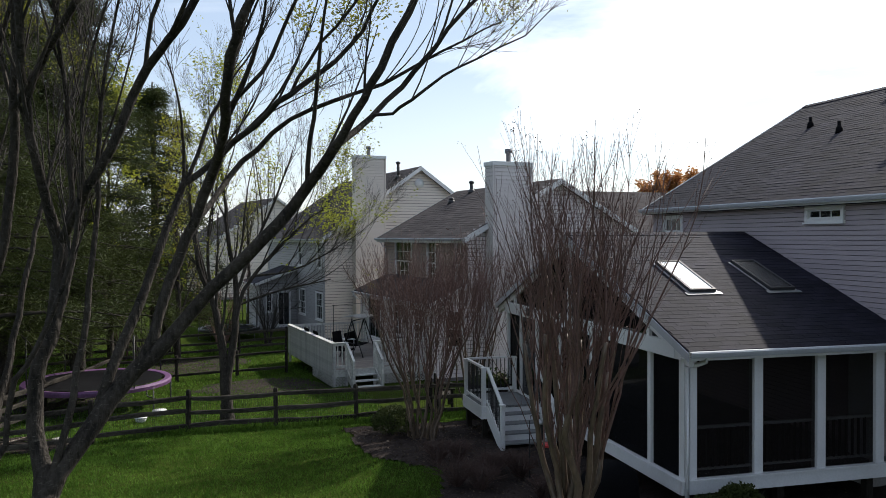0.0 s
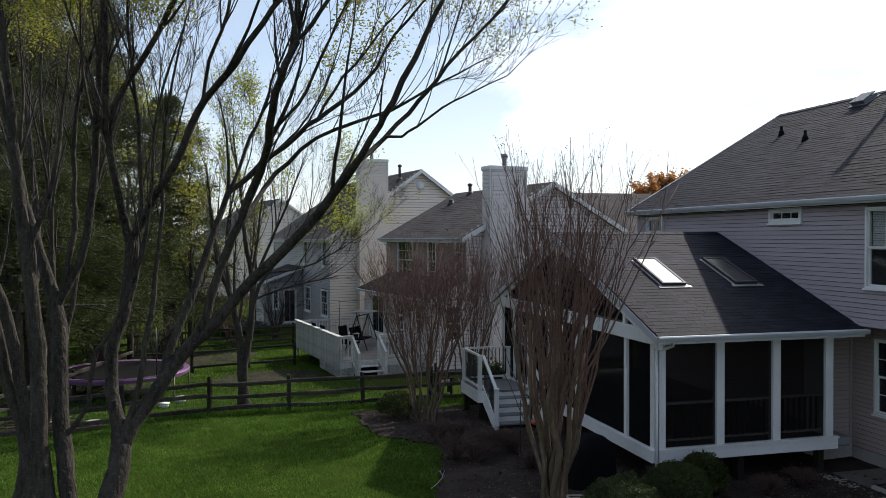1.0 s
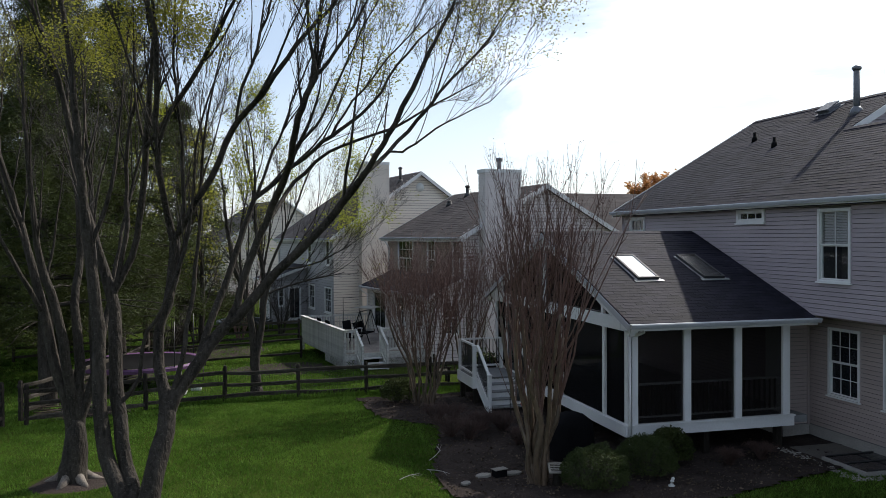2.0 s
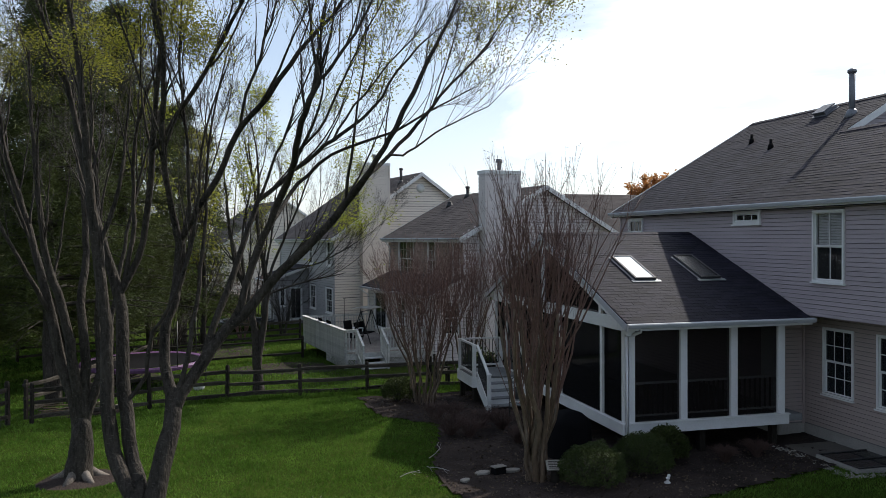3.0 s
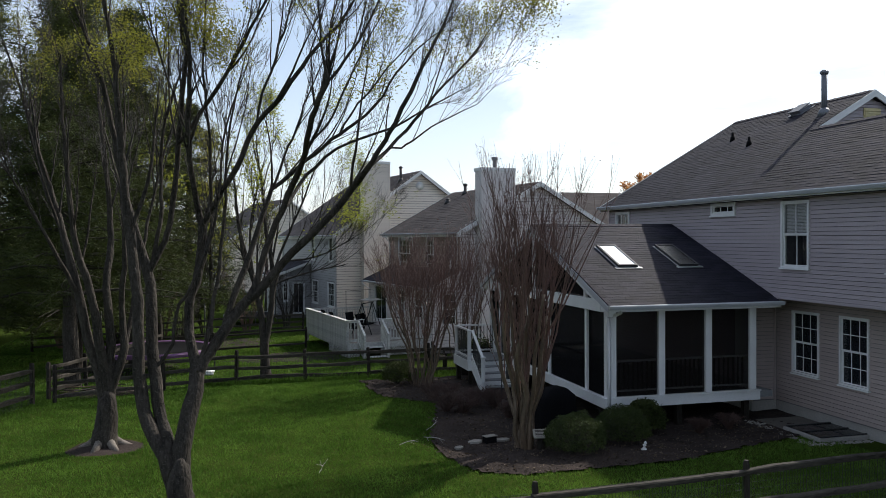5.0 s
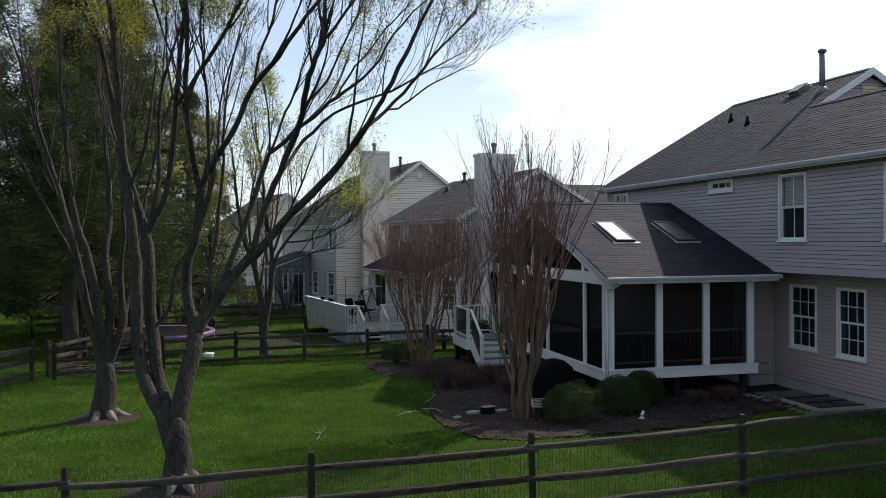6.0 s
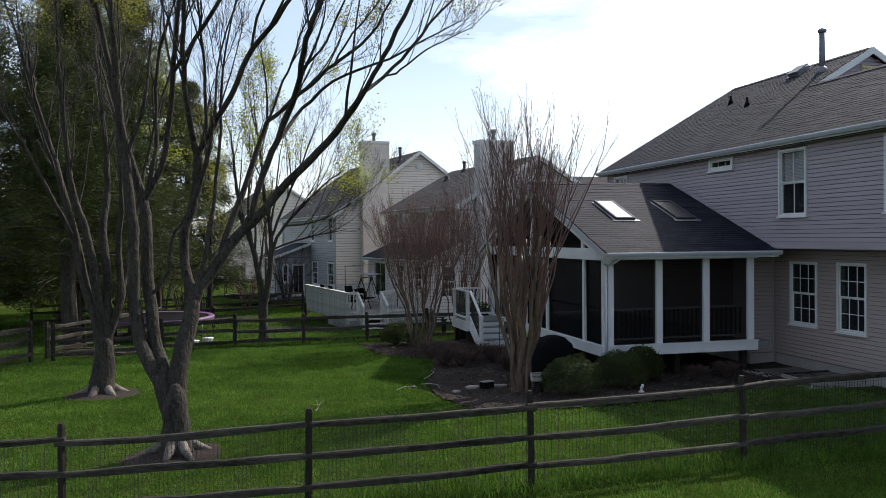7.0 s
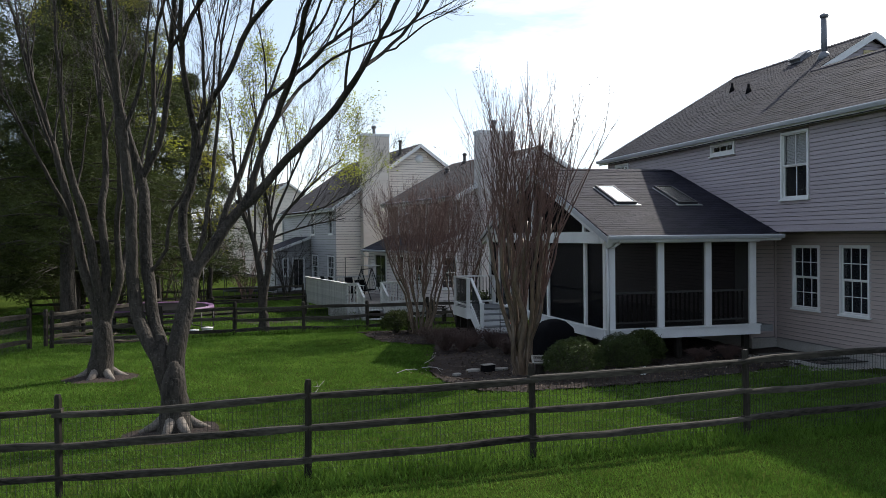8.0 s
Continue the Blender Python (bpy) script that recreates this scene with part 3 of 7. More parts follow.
    s, y, z = on_roof(3.9, 4.85)
    bm = bmesh.new()
    tilt = math.degrees(math.atan(k))
    m = pose(s, y, z, tilt, 0, 0)
    slab(bm, -0.33, 0.33, -0.30, 0.30, 0.0, 0.03, m)
    prism(bm, [m @ Vector(p) for p in ((-0.24, -0.24, 0.03), (0.24, -0.24, 0.03), (0.24, 0.24, 0.03), (-0.24, 0.24, 0.03))], m.to_3x3() @ Vector((0, 0, 0.09)))
    prism(bm, [m @ Vector(p) for p in ((-0.27, -0.28, 0.12), (0.27, -0.28, 0.12), (0.25, 0.22, 0.15), (-0.25, 0.22, 0.15))], m.to_3x3() @ Vector((0, 0, 0.035)))
    part("roof_vent", bm, FLUE, house, "low metal box vent on the shingles")
    return house


main_house()


def far_house(name, m, label, wide, deep, eave, apex, wall_mat, end_mat, roof_mat, chimney=None, windows=(), gable_windows=(), course=0.15, base=-0.9, pipes=()):
    """A gabled house: local x along its near gable, y back along its rear wall (which faces -x), z up."""
    house = thing(name, m, label, "house")
    o = 0.28
    k = (apex - eave) / (wide / 2)
    rear = pose(0, deep, 0, 0, 0, -90)                        # s = deep - y
    holes = [(deep - b, deep - a, c, d) for a, b, c, d, *_ in windows]
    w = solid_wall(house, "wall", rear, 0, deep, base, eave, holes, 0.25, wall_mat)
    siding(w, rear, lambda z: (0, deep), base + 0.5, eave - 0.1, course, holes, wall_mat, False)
    # gable end backed with the same painted lap shadow
    end = part("wall", prism(bmesh.new(), [(0, 0.018, base), (wide, 0.018, base), (wide, 0.018, eave), (wide / 2, 0.018, apex), (0, 0.018, eave)], (0, 0.25, 0)), LAP_SHADE, house)
    siding(end, Matrix.Identity(4), lambda z: (max(0, (z - eave) / k), wide - max(0, (z - eave) / k)), base + 0.5, apex - 0.15, course, [], end_mat, False)
    part("wall", prism(bmesh.new(), [(0, deep, base), (wide, deep, base), (wide, deep, eave), (wide / 2, deep, apex), (0, deep, eave)], (0, -0.25, 0)), end_mat, house)
    part("wall", boxed(wide - 0.25, wide, 0.26, deep - 0.26, base, eave), wall_mat, house)
    ez = eave - o * k
    r1 = roof_slab(house, "roof", [(-o, -o, ez), (-o, deep + o, ez), (wide / 2, deep + o, apex), (wide / 2, -o, apex)], roof_mat, 0.14)
    roof_slab(house, "roof", [(wide / 2, -o, apex), (wide / 2, deep + o, apex), (wide + o, deep + o, ez), (wide + o, -o, ez)], roof_mat, 0.14)
    fm, run = frame_at((-o, deep + o, ez), (-o, -o, ez), (wide / 2, deep + o, apex))
    shingles(r1, fm, lambda y: (0, deep + 2 * o), run, 0.004, roof_mat, tab=0.6, row=0.2, seed=7)
    for y in (-o - 0.03, deep + o):
        for x0, x1 in ((-o, wide / 2), (wide + o, wide / 2)):
            bm = prism(bmesh.new(), [(x0, y, ez + 0.02), (x1, y, apex + 0.02), (x1, y, apex - 0.20), (x0, y, ez - 0.20)], (0, 0.03, 0))
            part("rake_board", bm, WHITE, house)
    part("fascia", boxed(-o - 0.025, -o - 0.001, -o, deep + o, ez - 0.19, ez), WHITE, house)
    part("soffit", boxed(-o, 0.01, -o, deep + o, ez - 0.19, ez - 0.16), WHITE, house)
    gutter(house, (-o - 0.026, -o, ez), (-o - 0.026, deep + o, ez), (-1, 0, 0))
    part("downpipe", tube(bmesh.new(), [(-o - 0.08, deep - 0.3, ez - 0.1), (-0.06, deep - 0.3, ez - 0.5), (-0.06, deep - 0.3, base + 0.6)], 0.04, 6), WHITE, house)
    for a, b, c, d, cols, rows in windows:
        window(house, "window", pose(0, (a + b) / 2, c, 0, 0, -90), b - a, d - c, cols, rows, blind=0.45, trim=0.06)
    for a, b, c, d, cols, rows in gable_windows:
        window(house, "window", pose((a + b) / 2, 0, c), b - a, d - c, cols, rows, blind=0.3, trim=0.06)
    if chimney:
        a, b, out, top = chimney
        ch = part("chimney", boxed(a + 0.02, b - 0.02, -out + 0.02, 0.0, base, top - 0.01), end_mat, house, "sided chimney chase with a metal cap")
        siding(ch, pose(0, -out, 0), lambda z: (a + 0.06, b - 0.06), base + 0.5, top - 0.16, course, [], end_mat, False)
        siding(ch, pose(a, 0, 0, 0, 0, -90), lambda z: (0.0, out - 0.06), base + 0.5, top - 0.16, course, [], end_mat, False)
        for x in (a, b):
            part("corner_post", boxed(x - 0.035, x + 0.035, -out - 0.025, -out + 0.06, base + 0.5, top - 0.16), end_mat, ch)
        part("cap", boxed(a - 0.05, b + 0.05, -out - 0.05, 0.05, top - 0.16, top, bevel=0.01), WHITE, ch)
        xc, yc = (a + b) / 2, -out / 2
        part("flue", tube(bmesh.new(), [(xc, yc, top - 0.02), (xc, yc, top + 0.34), (xc, yc, top + 0.35), (xc, yc, top + 0.5), (xc, yc, top + 0.51)], [0.09, 0.09, 0.14, 0.14, 0.05], 12), FLUE, ch)
    for x, y, h in pipes:
        vent_pipe(house, "vent_pipe", (x, y, eave + x * k), h, 0.085, boot=DARKMETAL)
    return house


TURN_B, TURN_A = 10.0, 10.0
B_AT = pose(8.68, 30.55, 0, 0, 0, TURN_B)
A_AT = pose(4.75, 43.55, 0, 0, 0, TURN_A)
house_b = far_house("house", B_AT, "grey sided two-storey house with a chimney and a brown shingle roof", 7.9, 9.0, 4.95, 7.1, BRICK_TAN, SIDING_GREY, SHINGLE_BROWN,
                    (0.75, 2.38, 0.65, 7.65), ((5.5, 7.5, 2.85, 4.70, 4, 4), (2.9, 3.8, 2.85, 4.70, 2, 4), (0.25, 1.05, 2.85, 4.70, 2, 4)),
                    pipes=((3.65, 7.0, 0.5), (2.75, 7.3, 0.2)))
house_a = far_house("house", A_AT, "pale grey sided two-storey house with a tall sided chimney", 10.6, 13.6, 4.95, 8.65, SIDING_BLUE, SIDING_PALE, SHINGLE_BROWN,
                    (1.5, 3.1, 0.65, 9.1), ((4.6, 5.5, 3.2, 4.72, 2, 4), (0.6, 1.5, 3.2, 4.72, 2, 4), (3.9, 5.3, 0.45, 1.95, 4, 4), (0.35, 1.75, 0.45, 1.95, 4, 4)),
                    pipes=((4.55, 1.2, 0.85),))
part("gable_vent", tube(bmesh.new(), [(5.3, -0.05, 7.75), (5.3, 0.0, 7.75)], 0.26, 16), WHITE, house_a, "round white gable vent")
far_house("house", pose(35.0, 50.5, 0, 0, 0, 94), "distant house with a brown shingle roof behind the neighbour's gable", 10, 11, 5.0, 8.05, SIDING_PALE, SIDING_PALE, SHINGLE_BROWN, course=0.3)
far_house("house", pose(-1.5, 74, 0, 0, 0, 14), "distant pale house seen between the trees", 11, 12, 4.6, 8.4, SIDING_PALE, SIDING_PALE, SHINGLE_BROWN,
          None, ((2, 3, 2.9, 4.2, 2, 4), (6, 7, 2.9, 4.2, 2, 4), (2, 3, 0.4, 1.8, 2, 4), (6, 7.8, 0.4, 1.8, 2, 4)), course=0.3)


def lean_to(parent, x0, y0, y1, low, high, wall_mat, roof_mat, near, rear):
    """A one-storey addition on a rear wall, from local x0 (negative) to the wall. near, rear: openings (a, b, z0, z1, kind) in its
    near face and, measured back from y0, in its rear face."""
    m = pose(x0, y0, 0)
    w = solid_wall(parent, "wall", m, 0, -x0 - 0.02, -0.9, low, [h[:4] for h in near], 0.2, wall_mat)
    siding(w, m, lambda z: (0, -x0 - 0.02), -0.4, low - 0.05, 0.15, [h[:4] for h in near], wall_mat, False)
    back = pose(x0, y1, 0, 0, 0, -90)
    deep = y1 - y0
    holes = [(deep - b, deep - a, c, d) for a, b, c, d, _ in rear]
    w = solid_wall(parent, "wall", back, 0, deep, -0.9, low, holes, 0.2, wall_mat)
    siding(w, back, lambda z: (0, deep), -0.4, low - 0.05, 0.15, holes, wall_mat, False)
    part("wall", prism(bmesh.new(), [(x0, y0 + 0.05, low), (-0.02, y0 + 0.05, low), (-0.02, y0 + 0.05, high - 0.1)], (0, 0.15, 0)), wall_mat, parent)
    r = roof_slab(parent, "roof", [(x0 - 0.3, y0 - 0.25, low + 0.02), (x0 - 0.3, y1 + 0.2, low + 0.02), (-0.03, y1 + 0.2, high), (-0.03, y0 - 0.25, high)], roof_mat, 0.14)
    fm, run = frame_at((x0 - 0.3, y1 + 0.2, low + 0.02), (x0 - 0.3, y0 - 0.25, low + 0.02), (-0.03, y1 + 0.2, high))
    shingles(r, fm, lambda y: (0, y1 - y0 + 0.45), run, 0.004, roof_mat, tab=0.6, row=0.2, seed=9)
    part("rake_board", prism(bmesh.new(), [(x0 - 0.3, y0 - 0.28, low + 0.03), (-0.03, y0 - 0.28, high + 0.03), (-0.03, y0 - 0.28, high - 0.14), (x0 - 0.3, y0 - 0.28, low - 0.14)], (0, 0.03, 0)), WHITE, parent)
    gutter(parent, (x0 - 0.32, y0 - 0.25, low), (x0 - 0.32, y1 + 0.2, low), (-1, 0, 0))
    part("downpipe", tube(bmesh.new(), [(x0 - 0.36, y1 + 0.1, low - 0.1), (x0 - 0.36, y1 + 0.1, low - 0.2), (x0 - 0.05, y1 - 0.1, low - 0.45), (x0 - 0.05, y1 - 0.1, -0.3)], 0.04, 6), WHITE, parent)
    places = [(pose(x0 + (h[0] + h[1]) / 2, y0, h[2]), h) for h in near] + [(pose(x0, y0 + (h[0] + h[1]) / 2, h[2], 0, 0, -90), h) for h in rear]
    for at, (a, b, c, d, kind) in places:
        if kind == "door":
            dr = window(parent, "door", at, b - a, d - c, 2, 1, hung=False, blind=0, trim=0.08)
            tagged(dr, "white-framed glass patio door")
        else:
            window(parent, "window", at, b - a, d - c, 2, 4, blind=0.3, trim=0.06)


lean_to(house_b, -1.38, 0.0, 8.3, 2.38, 3.12, SIDING_GREY, SHINGLE, [(0.45, 1.2, 0.7, 2.15, "window")], [(5.6, 7.4, 0.36, 2.2, "door"), (3.2, 4.2, 0.8, 2.15, "window"), (1.0, 2.0, 0.8, 2.15, "window")])
lean_to(house_a, -2.2, 5.8, 9.4, 2.2, 3.1, SIDING_BLUE, SHINGLE, [(0.35, 0.75, 0.55, 1.75, "window"), (1.0, 1.8, -0.3, 1.75, "door")], [])


# ---- screened porch ----
PX, PY = 7.45, 13.5


def railing_bits(parent, a, b, top, low, mat, step=0.11, size=0.03, rail=(0.07, 0.05), bal_mat=None, bal="baluster"):
    """Top and bottom rail with balusters between two points given as (x, y, z)."""
    a, b = Vector(a), Vector(b)
    part("top_rail", beam(bmesh.new(), a + Vector((0, 0, top)), b + Vector((0, 0, top)), *rail), mat, parent)
    part("bottom_rail", beam(bmesh.new(), a + Vector((0, 0, low)), b + Vector((0, 0, low)), *rail), mat, parent)
    n = max(2, int((b - a).length / step))
    one = mesh_of(slab(bmesh.new(), -size / 2, size / 2, -size / 2, size / 2, low + 0.02, top - 0.02), bal_mat or mat)
    for i in range(1, n):
        ob = new(bal, one)
        ob.parent, ob.location = parent, a.lerp(b, i / n)


def screened_porch():
    p = thing("screened_porch", pose(PX, PY, 0), "white-framed screened porch with a dark shingle gable roof and skylights", "porch")
    W, D, FL = 4.10, 9.0, 0.76
    front = ((0.03, 0.28), (1.38, 1.55), (2.64, 2.81), (3.86, 4.04))
    for a, b in front:
        part("post", boxed(a, b, 0.0, 0.16, FL, 2.80, bevel=0.012), WHITE, p)
    sides = (1.12, 3.58, 5.3, 6.75, 7.9, 8.9)
    for y in sides:
        part("post", boxed(0.0, 0.14, y - 0.06, y + 0.06, FL, 2.80, bevel=0.01), WHITE, p)
    part("skirt_board", boxed(-0.03, W + 0.02, -0.04, 0.0, 0.545, 0.76, bevel=0.008), WHITE, p)
    part("skirt_board", boxed(-0.04, -0.002, 0.0, D, 0.545, 0.76, bevel=0.008), WHITE, p)
    part("sill", boxed(-0.06, W + 0.03, -0.07, 0.05, 0.762, 0.80, bevel=0.006), WHITE, p)
    part("sill", boxed(-0.06, 0.05, 0.05, D, 0.762, 0.80, bevel=0.006), WHITE, p)
    part("floor", boxed(0.0, 4.49, 0.0, D, 0.60, 0.755), GREYPAINT, p)
    part("header_beam", boxed(-0.04, W + 0.02, -0.04, 0.17, 2.80, 2.99, bevel=0.008), WHITE, p)
    part("header_beam", boxed(-0.05, 0.12, 0.17, D, 2.80, 3.08, bevel=0.008), WHITE, p)
    part("end_panel", boxed(W - 0.06, W + 0.0, 0.16, 0.88, 0.6, 2.8), WHITE, p)
    for x, y in ((0.15, 0.15), (2.0, 0.2), (3.85, 0.2), (0.15, 4.5), (0.15, 8.8)):
        part("pier", boxed(x - 0.07, x + 0.07, y - 0.07, y + 0.07, -0.1, 0.6), POSTWOOD, p)
    # screens
    for (a, b), (c, d) in zip(front, front[1:]):
        part("screen", boxed(b, c, 0.07, 0.076, 0.80, 2.80), SCREEN, p, "dark insect screen")
        part("mid_rail", boxed(b, c, 0.10, 0.15, 1.60, 1.65), WHITE, p)
        part("low_rail", boxed(b, c, 0.10, 0.15, 0.90, 0.94), WHITE, p)
        one = None
        n = int((c - b) / 0.12)
        for i in range(1, n):
            x = b + (c - b) * i / n
            one = one or mesh_of(slab(bmesh.new(), -0.016, 0.016, 0.11, 0.142, 0.94, 1.60), DARKMETAL)
            ob = new("baluster", one)
            ob.parent, ob.location = p, (x, 0, 0)
    ys = [0.16] + [s for s in sides]
    for a, b in zip(ys, ys[1:]):
        if 6.7 < a < 7.0:
            continue
        # side screens use the darkened copy, so the shade inside is painted
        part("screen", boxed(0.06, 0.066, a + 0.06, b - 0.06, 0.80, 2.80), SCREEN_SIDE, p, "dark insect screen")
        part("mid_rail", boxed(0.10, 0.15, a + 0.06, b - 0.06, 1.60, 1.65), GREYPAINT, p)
    # storm door at the far end
    d = part("door", boxed(0.03, 0.09, 6.86, 7.80, 0.80, 2.80, bevel=0.01), DARKMETAL, p, "black-framed glass storm door")
    part("pane", boxed(0.02, 0.028, 6.98, 7.68, 1.0, 2.68), GLASS, d)
    part("handle", tube(bmesh.new(), [(-0.02, 6.93, 1.75), (-0.02, 6.93, 1.95)], 0.015, 8), METAL, d)
    lamp = part("wall_lamp", boxed(-0.16, -0.05, 6.95, 7.07, 2.88, 3.06, bevel=0.02), DARKMETAL, p, "black wall lantern above the door")
    part("bracket", tube(bmesh.new(), [(-0.05, 7.01, 3.12), (-0.12, 7.01, 3.14), (-0.12, 7.01, 3.05)], 0.015, 6), DARKMETAL, lamp)
    # roof
    E, RY, RZ, RX = (-0.32, 2.98), 4.70, 4.92, -0.07
    k = (RZ - E[1]) / (RY - E[0])
    roof = roof_slab(p, "roof", [(RX, E[0], E[1]), (4.49, E[0], E[1]), (4.49, RY, RZ), (RX, RY, RZ)], SHINGLE, 0.13)
    roof_slab(p, "roof", [(RX, RY, RZ), (4.49, RY, RZ), (4.49, 2 * RY - E[0], E[1]), (RX, 2 * RY - E[0], E[1])], SHINGLE, 0.13)
    m, run = frame_at((RX, *E), (4.49, *E), (RX, RY, RZ))
    shingles(roof, m, lambda y: (0.0, 4.49 - RX), run, 0.004, SHINGLE, singly_rows=19, seed=5)
    cap = mesh_of(prism(bmesh.new(), [(0, 0, 0.035), (0, 0.15, -0.03), (0, 0.15, -0.05), (0, 0, 0.01), (0, -0.15, -0.05), (0, -0.15, -0.03)], (0.31, 0, 0)), SHINGLE)
    for i in range(15):
        ob = new("ridge_cap", cap)
        ob.parent, ob.matrix_local = p, pose(RX + 0.3 * i, RY, RZ, 0, 1.2, 0)
    part("fascia", boxed(RX, 4.49, E[0] - 0.022, E[0], E[1] - 0.15, E[1] - 0.005), WHITE, p)
    part("soffit", boxed(RX, 4.49, E[0], -0.04, E[1] - 0.15, E[1] - 0.13), WHITE, p)
    gutter(p, (RX - 0.03, E[0] - 0.024, E[1] + 0.005), (4.52, E[0] - 0.024, E[1] + 0.005), (0, -1, 0))
    part("downpipe", tube(bmesh.new(), [(0.2, E[0] - 0.07, E[1] - 0.06), (0.2, E[0] - 0.07, E[1] - 0.16), (0.17, -0.12, E[1] - 0.26), (0.05, -0.07, E[1] - 0.30), (0.05, -0.07, 0.3)], 0.038, 8), WHITE, p, "white downpipe with an elbow")
    for sgn in (-1, 1):
        y0, y1 = (E[0], RY) if sgn < 0 else (2 * RY - E[0], RY)
        part("rake_board", prism(bmesh.new(), [(RX - 0.022, y0, E[1] - 0.02), (RX - 0.022, y1, RZ - 0.02), (RX - 0.022, y1, RZ - 0.16), (RX - 0.022, y0, E[1] - 0.16)], (0.02, 0, 0)), GUTTER, p)
        # gable frame along the rake, with dark openings
        part("gable_frame", prism(bmesh.new(), [(-0.02, y0 - sgn * 0.1, E[1] - 0.10), (-0.02, y1, RZ - 0.14), (-0.02, y1, RZ - 0.30), (-0.02, y0 - sgn * 0.1, E[1] - 0.26)], (0.1, 0, 0)), WHITE, p)
    for y in (1.12, 4.70, 8.28):
        z = E[1] + (min(y, 2 * RY - y) - E[0]) * k - 0.25
        part("gable_post", boxed(-0.025, 0.085, y - 0.06, y + 0.06, 3.08, z), WHITE, p)
    part("gable_screen", prism(bmesh.new(), [(0.03, 0.3, 3.08), (0.03, 2 * RY - 0.3, 3.08), (0.03, RY, RZ - 0.25)], (0.006, 0, 0)), SCREEN, p)
    # ceiling painted dark for the dimness under the porch roof
    part("ceiling", boxed(0.16, 4.4, 0.18, D - 0.1, 3.09, 3.11), GLOOM, p)
    # skylights: curb, frame, glass, flashing
    for x0 in (1.17, 2.93):
        sx, sy0, sy1 = 0.56, 2.17, 3.58
        sk = new("skylight")
        sk.parent = p
        sk.matrix_local = m @ Matrix.Translation((x0 - RX, sy0, 0))
        bm = bmesh.new()
        w, h, t = sx, sy1 - sy0, 0.05
        for lim in ((0, w, 0, t), (0, w, h - t, h), (0, t, t, h - t), (w - t, w, t, h - t)):
            slab(bm, *lim, 0.0, 0.09)
        part("frame", bm, DARKMETAL, sk)
        if x0 < 2:
            # this pane is painted white for its sun glare; the other stays dark
            part("pane", boxed(t, w - t, t, h - t, 0.06, 0.075), GLARE, sk, "skylight pane with its bright glare painted white")
        else:
            part("pane", boxed(t, w - t, t, h - t, 0.06, 0.075), SKYGLASS, sk)
        bm = bmesh.new()
        slab(bm, -0.10, w + 0.10, -0.10, 0.0, 0.02, 0.03)
        slab(bm, -0.05, 0.0, 0.0, h, 0.02, 0.03)
        slab(bm, w, w + 0.05, 0.0, h, 0.02, 0.03)
        part("flashing", bm, METAL, sk)
    return p


screened_porch()


def porch_steps():
    st = thing("porch_steps", pose(0, 0, 0), "grey-painted wooden steps and landing with white railings", "steps")
    top, n = 0.79, 4
    y0, y1, back, xl, xa, xb = 19.95, 18.82, 21.5, 6.02, 6.12, 7.33
    part("landing", boxed(xl - 0.05, 7.38, y0, back + 0.06, top - 0.06, top, bevel=0.006), GREYPAINT, st)
    part("landing_skirt", boxed(xl - 0.08, xl - 0.05, y0 - 0.02, back + 0.08, top - 0.30, top), WHITE, st)
    part("landing_skirt", boxed(xl - 0.05, xa, y0 - 0.02, y0 + 0.02, top - 0.30, top), WHITE, st)
    run = (y0 - y1) / n
    for i in range(n):
        z = top - (i + 1) * top / (n + 1)
        y = y0 - (i + 1) * run
        part("tread", boxed(xa, xb, y, y + run + 0.03, z - 0.035, z, bevel=0.006), GREYPAINT, st)
        part("riser", boxed(xa + 0.02, xb - 0.02, y + run, y + run + 0.015, z, z + top / (n + 1) - 0.036), WHITE, st)
    for x in (xa - 0.04, xb):
        part("stringer", prism(bmesh.new(), [(x, y0, top), (x, y0, top - 0.32), (x, y1 + 0.2, -0.02), (x, y1 - 0.05, -0.02), (x, y1 - 0.05, 0.2)], (0.04, 0, 0)), WHITE, st)
    for x, y, z, h in ((xl, y0 + 0.06, 0.5, 1.74), (xl, back, 0.5, 1.74), (7.32, back, 0.5, 1.74), (xa - 0.02, y1 + 0.02, -0.05, 1.08), (xb + 0.02, y1 + 0.02, -0.05, 1.08)):
        post = part("newel_post", boxed(x - 0.05, x + 0.05, y - 0.05, y + 0.05, z, h - 0.06, bevel=0.006), WHITE, st)
        part("cap", boxed(x - 0.065, x + 0.065, y - 0.065, y + 0.065, h - 0.06, h - 0.02, bevel=0.012), WHITE, post)
    railing_bits(st, (xl, y0 + 0.1, top), (xl, back - 0.05, top), 0.92, 0.10, WHITE, bal_mat=DARKMETAL, size=0.02)
    railing_bits(st, (xl + 0.05, back, top), (7.28, back, top), 0.92, 0.10, WHITE, bal_mat=DARKMETAL, size=0.02)
    for x in (xa - 0.02, xb + 0.02):
        railing_bits(st, (x, y1 + 0.06, 0.11), (x, y0, top), 0.92, 0.14, WHITE, bal_mat=DARKMETAL, size=0.02)
    for x, y in ((xl + 0.05, y0 + 0.15), (xl + 0.05, back - 0.05)):
        part("pier", boxed(x - 0.06, x + 0.06, y - 0.06, y + 0.06, -0.1, 0.74), POSTWOOD, st)


porch_steps()


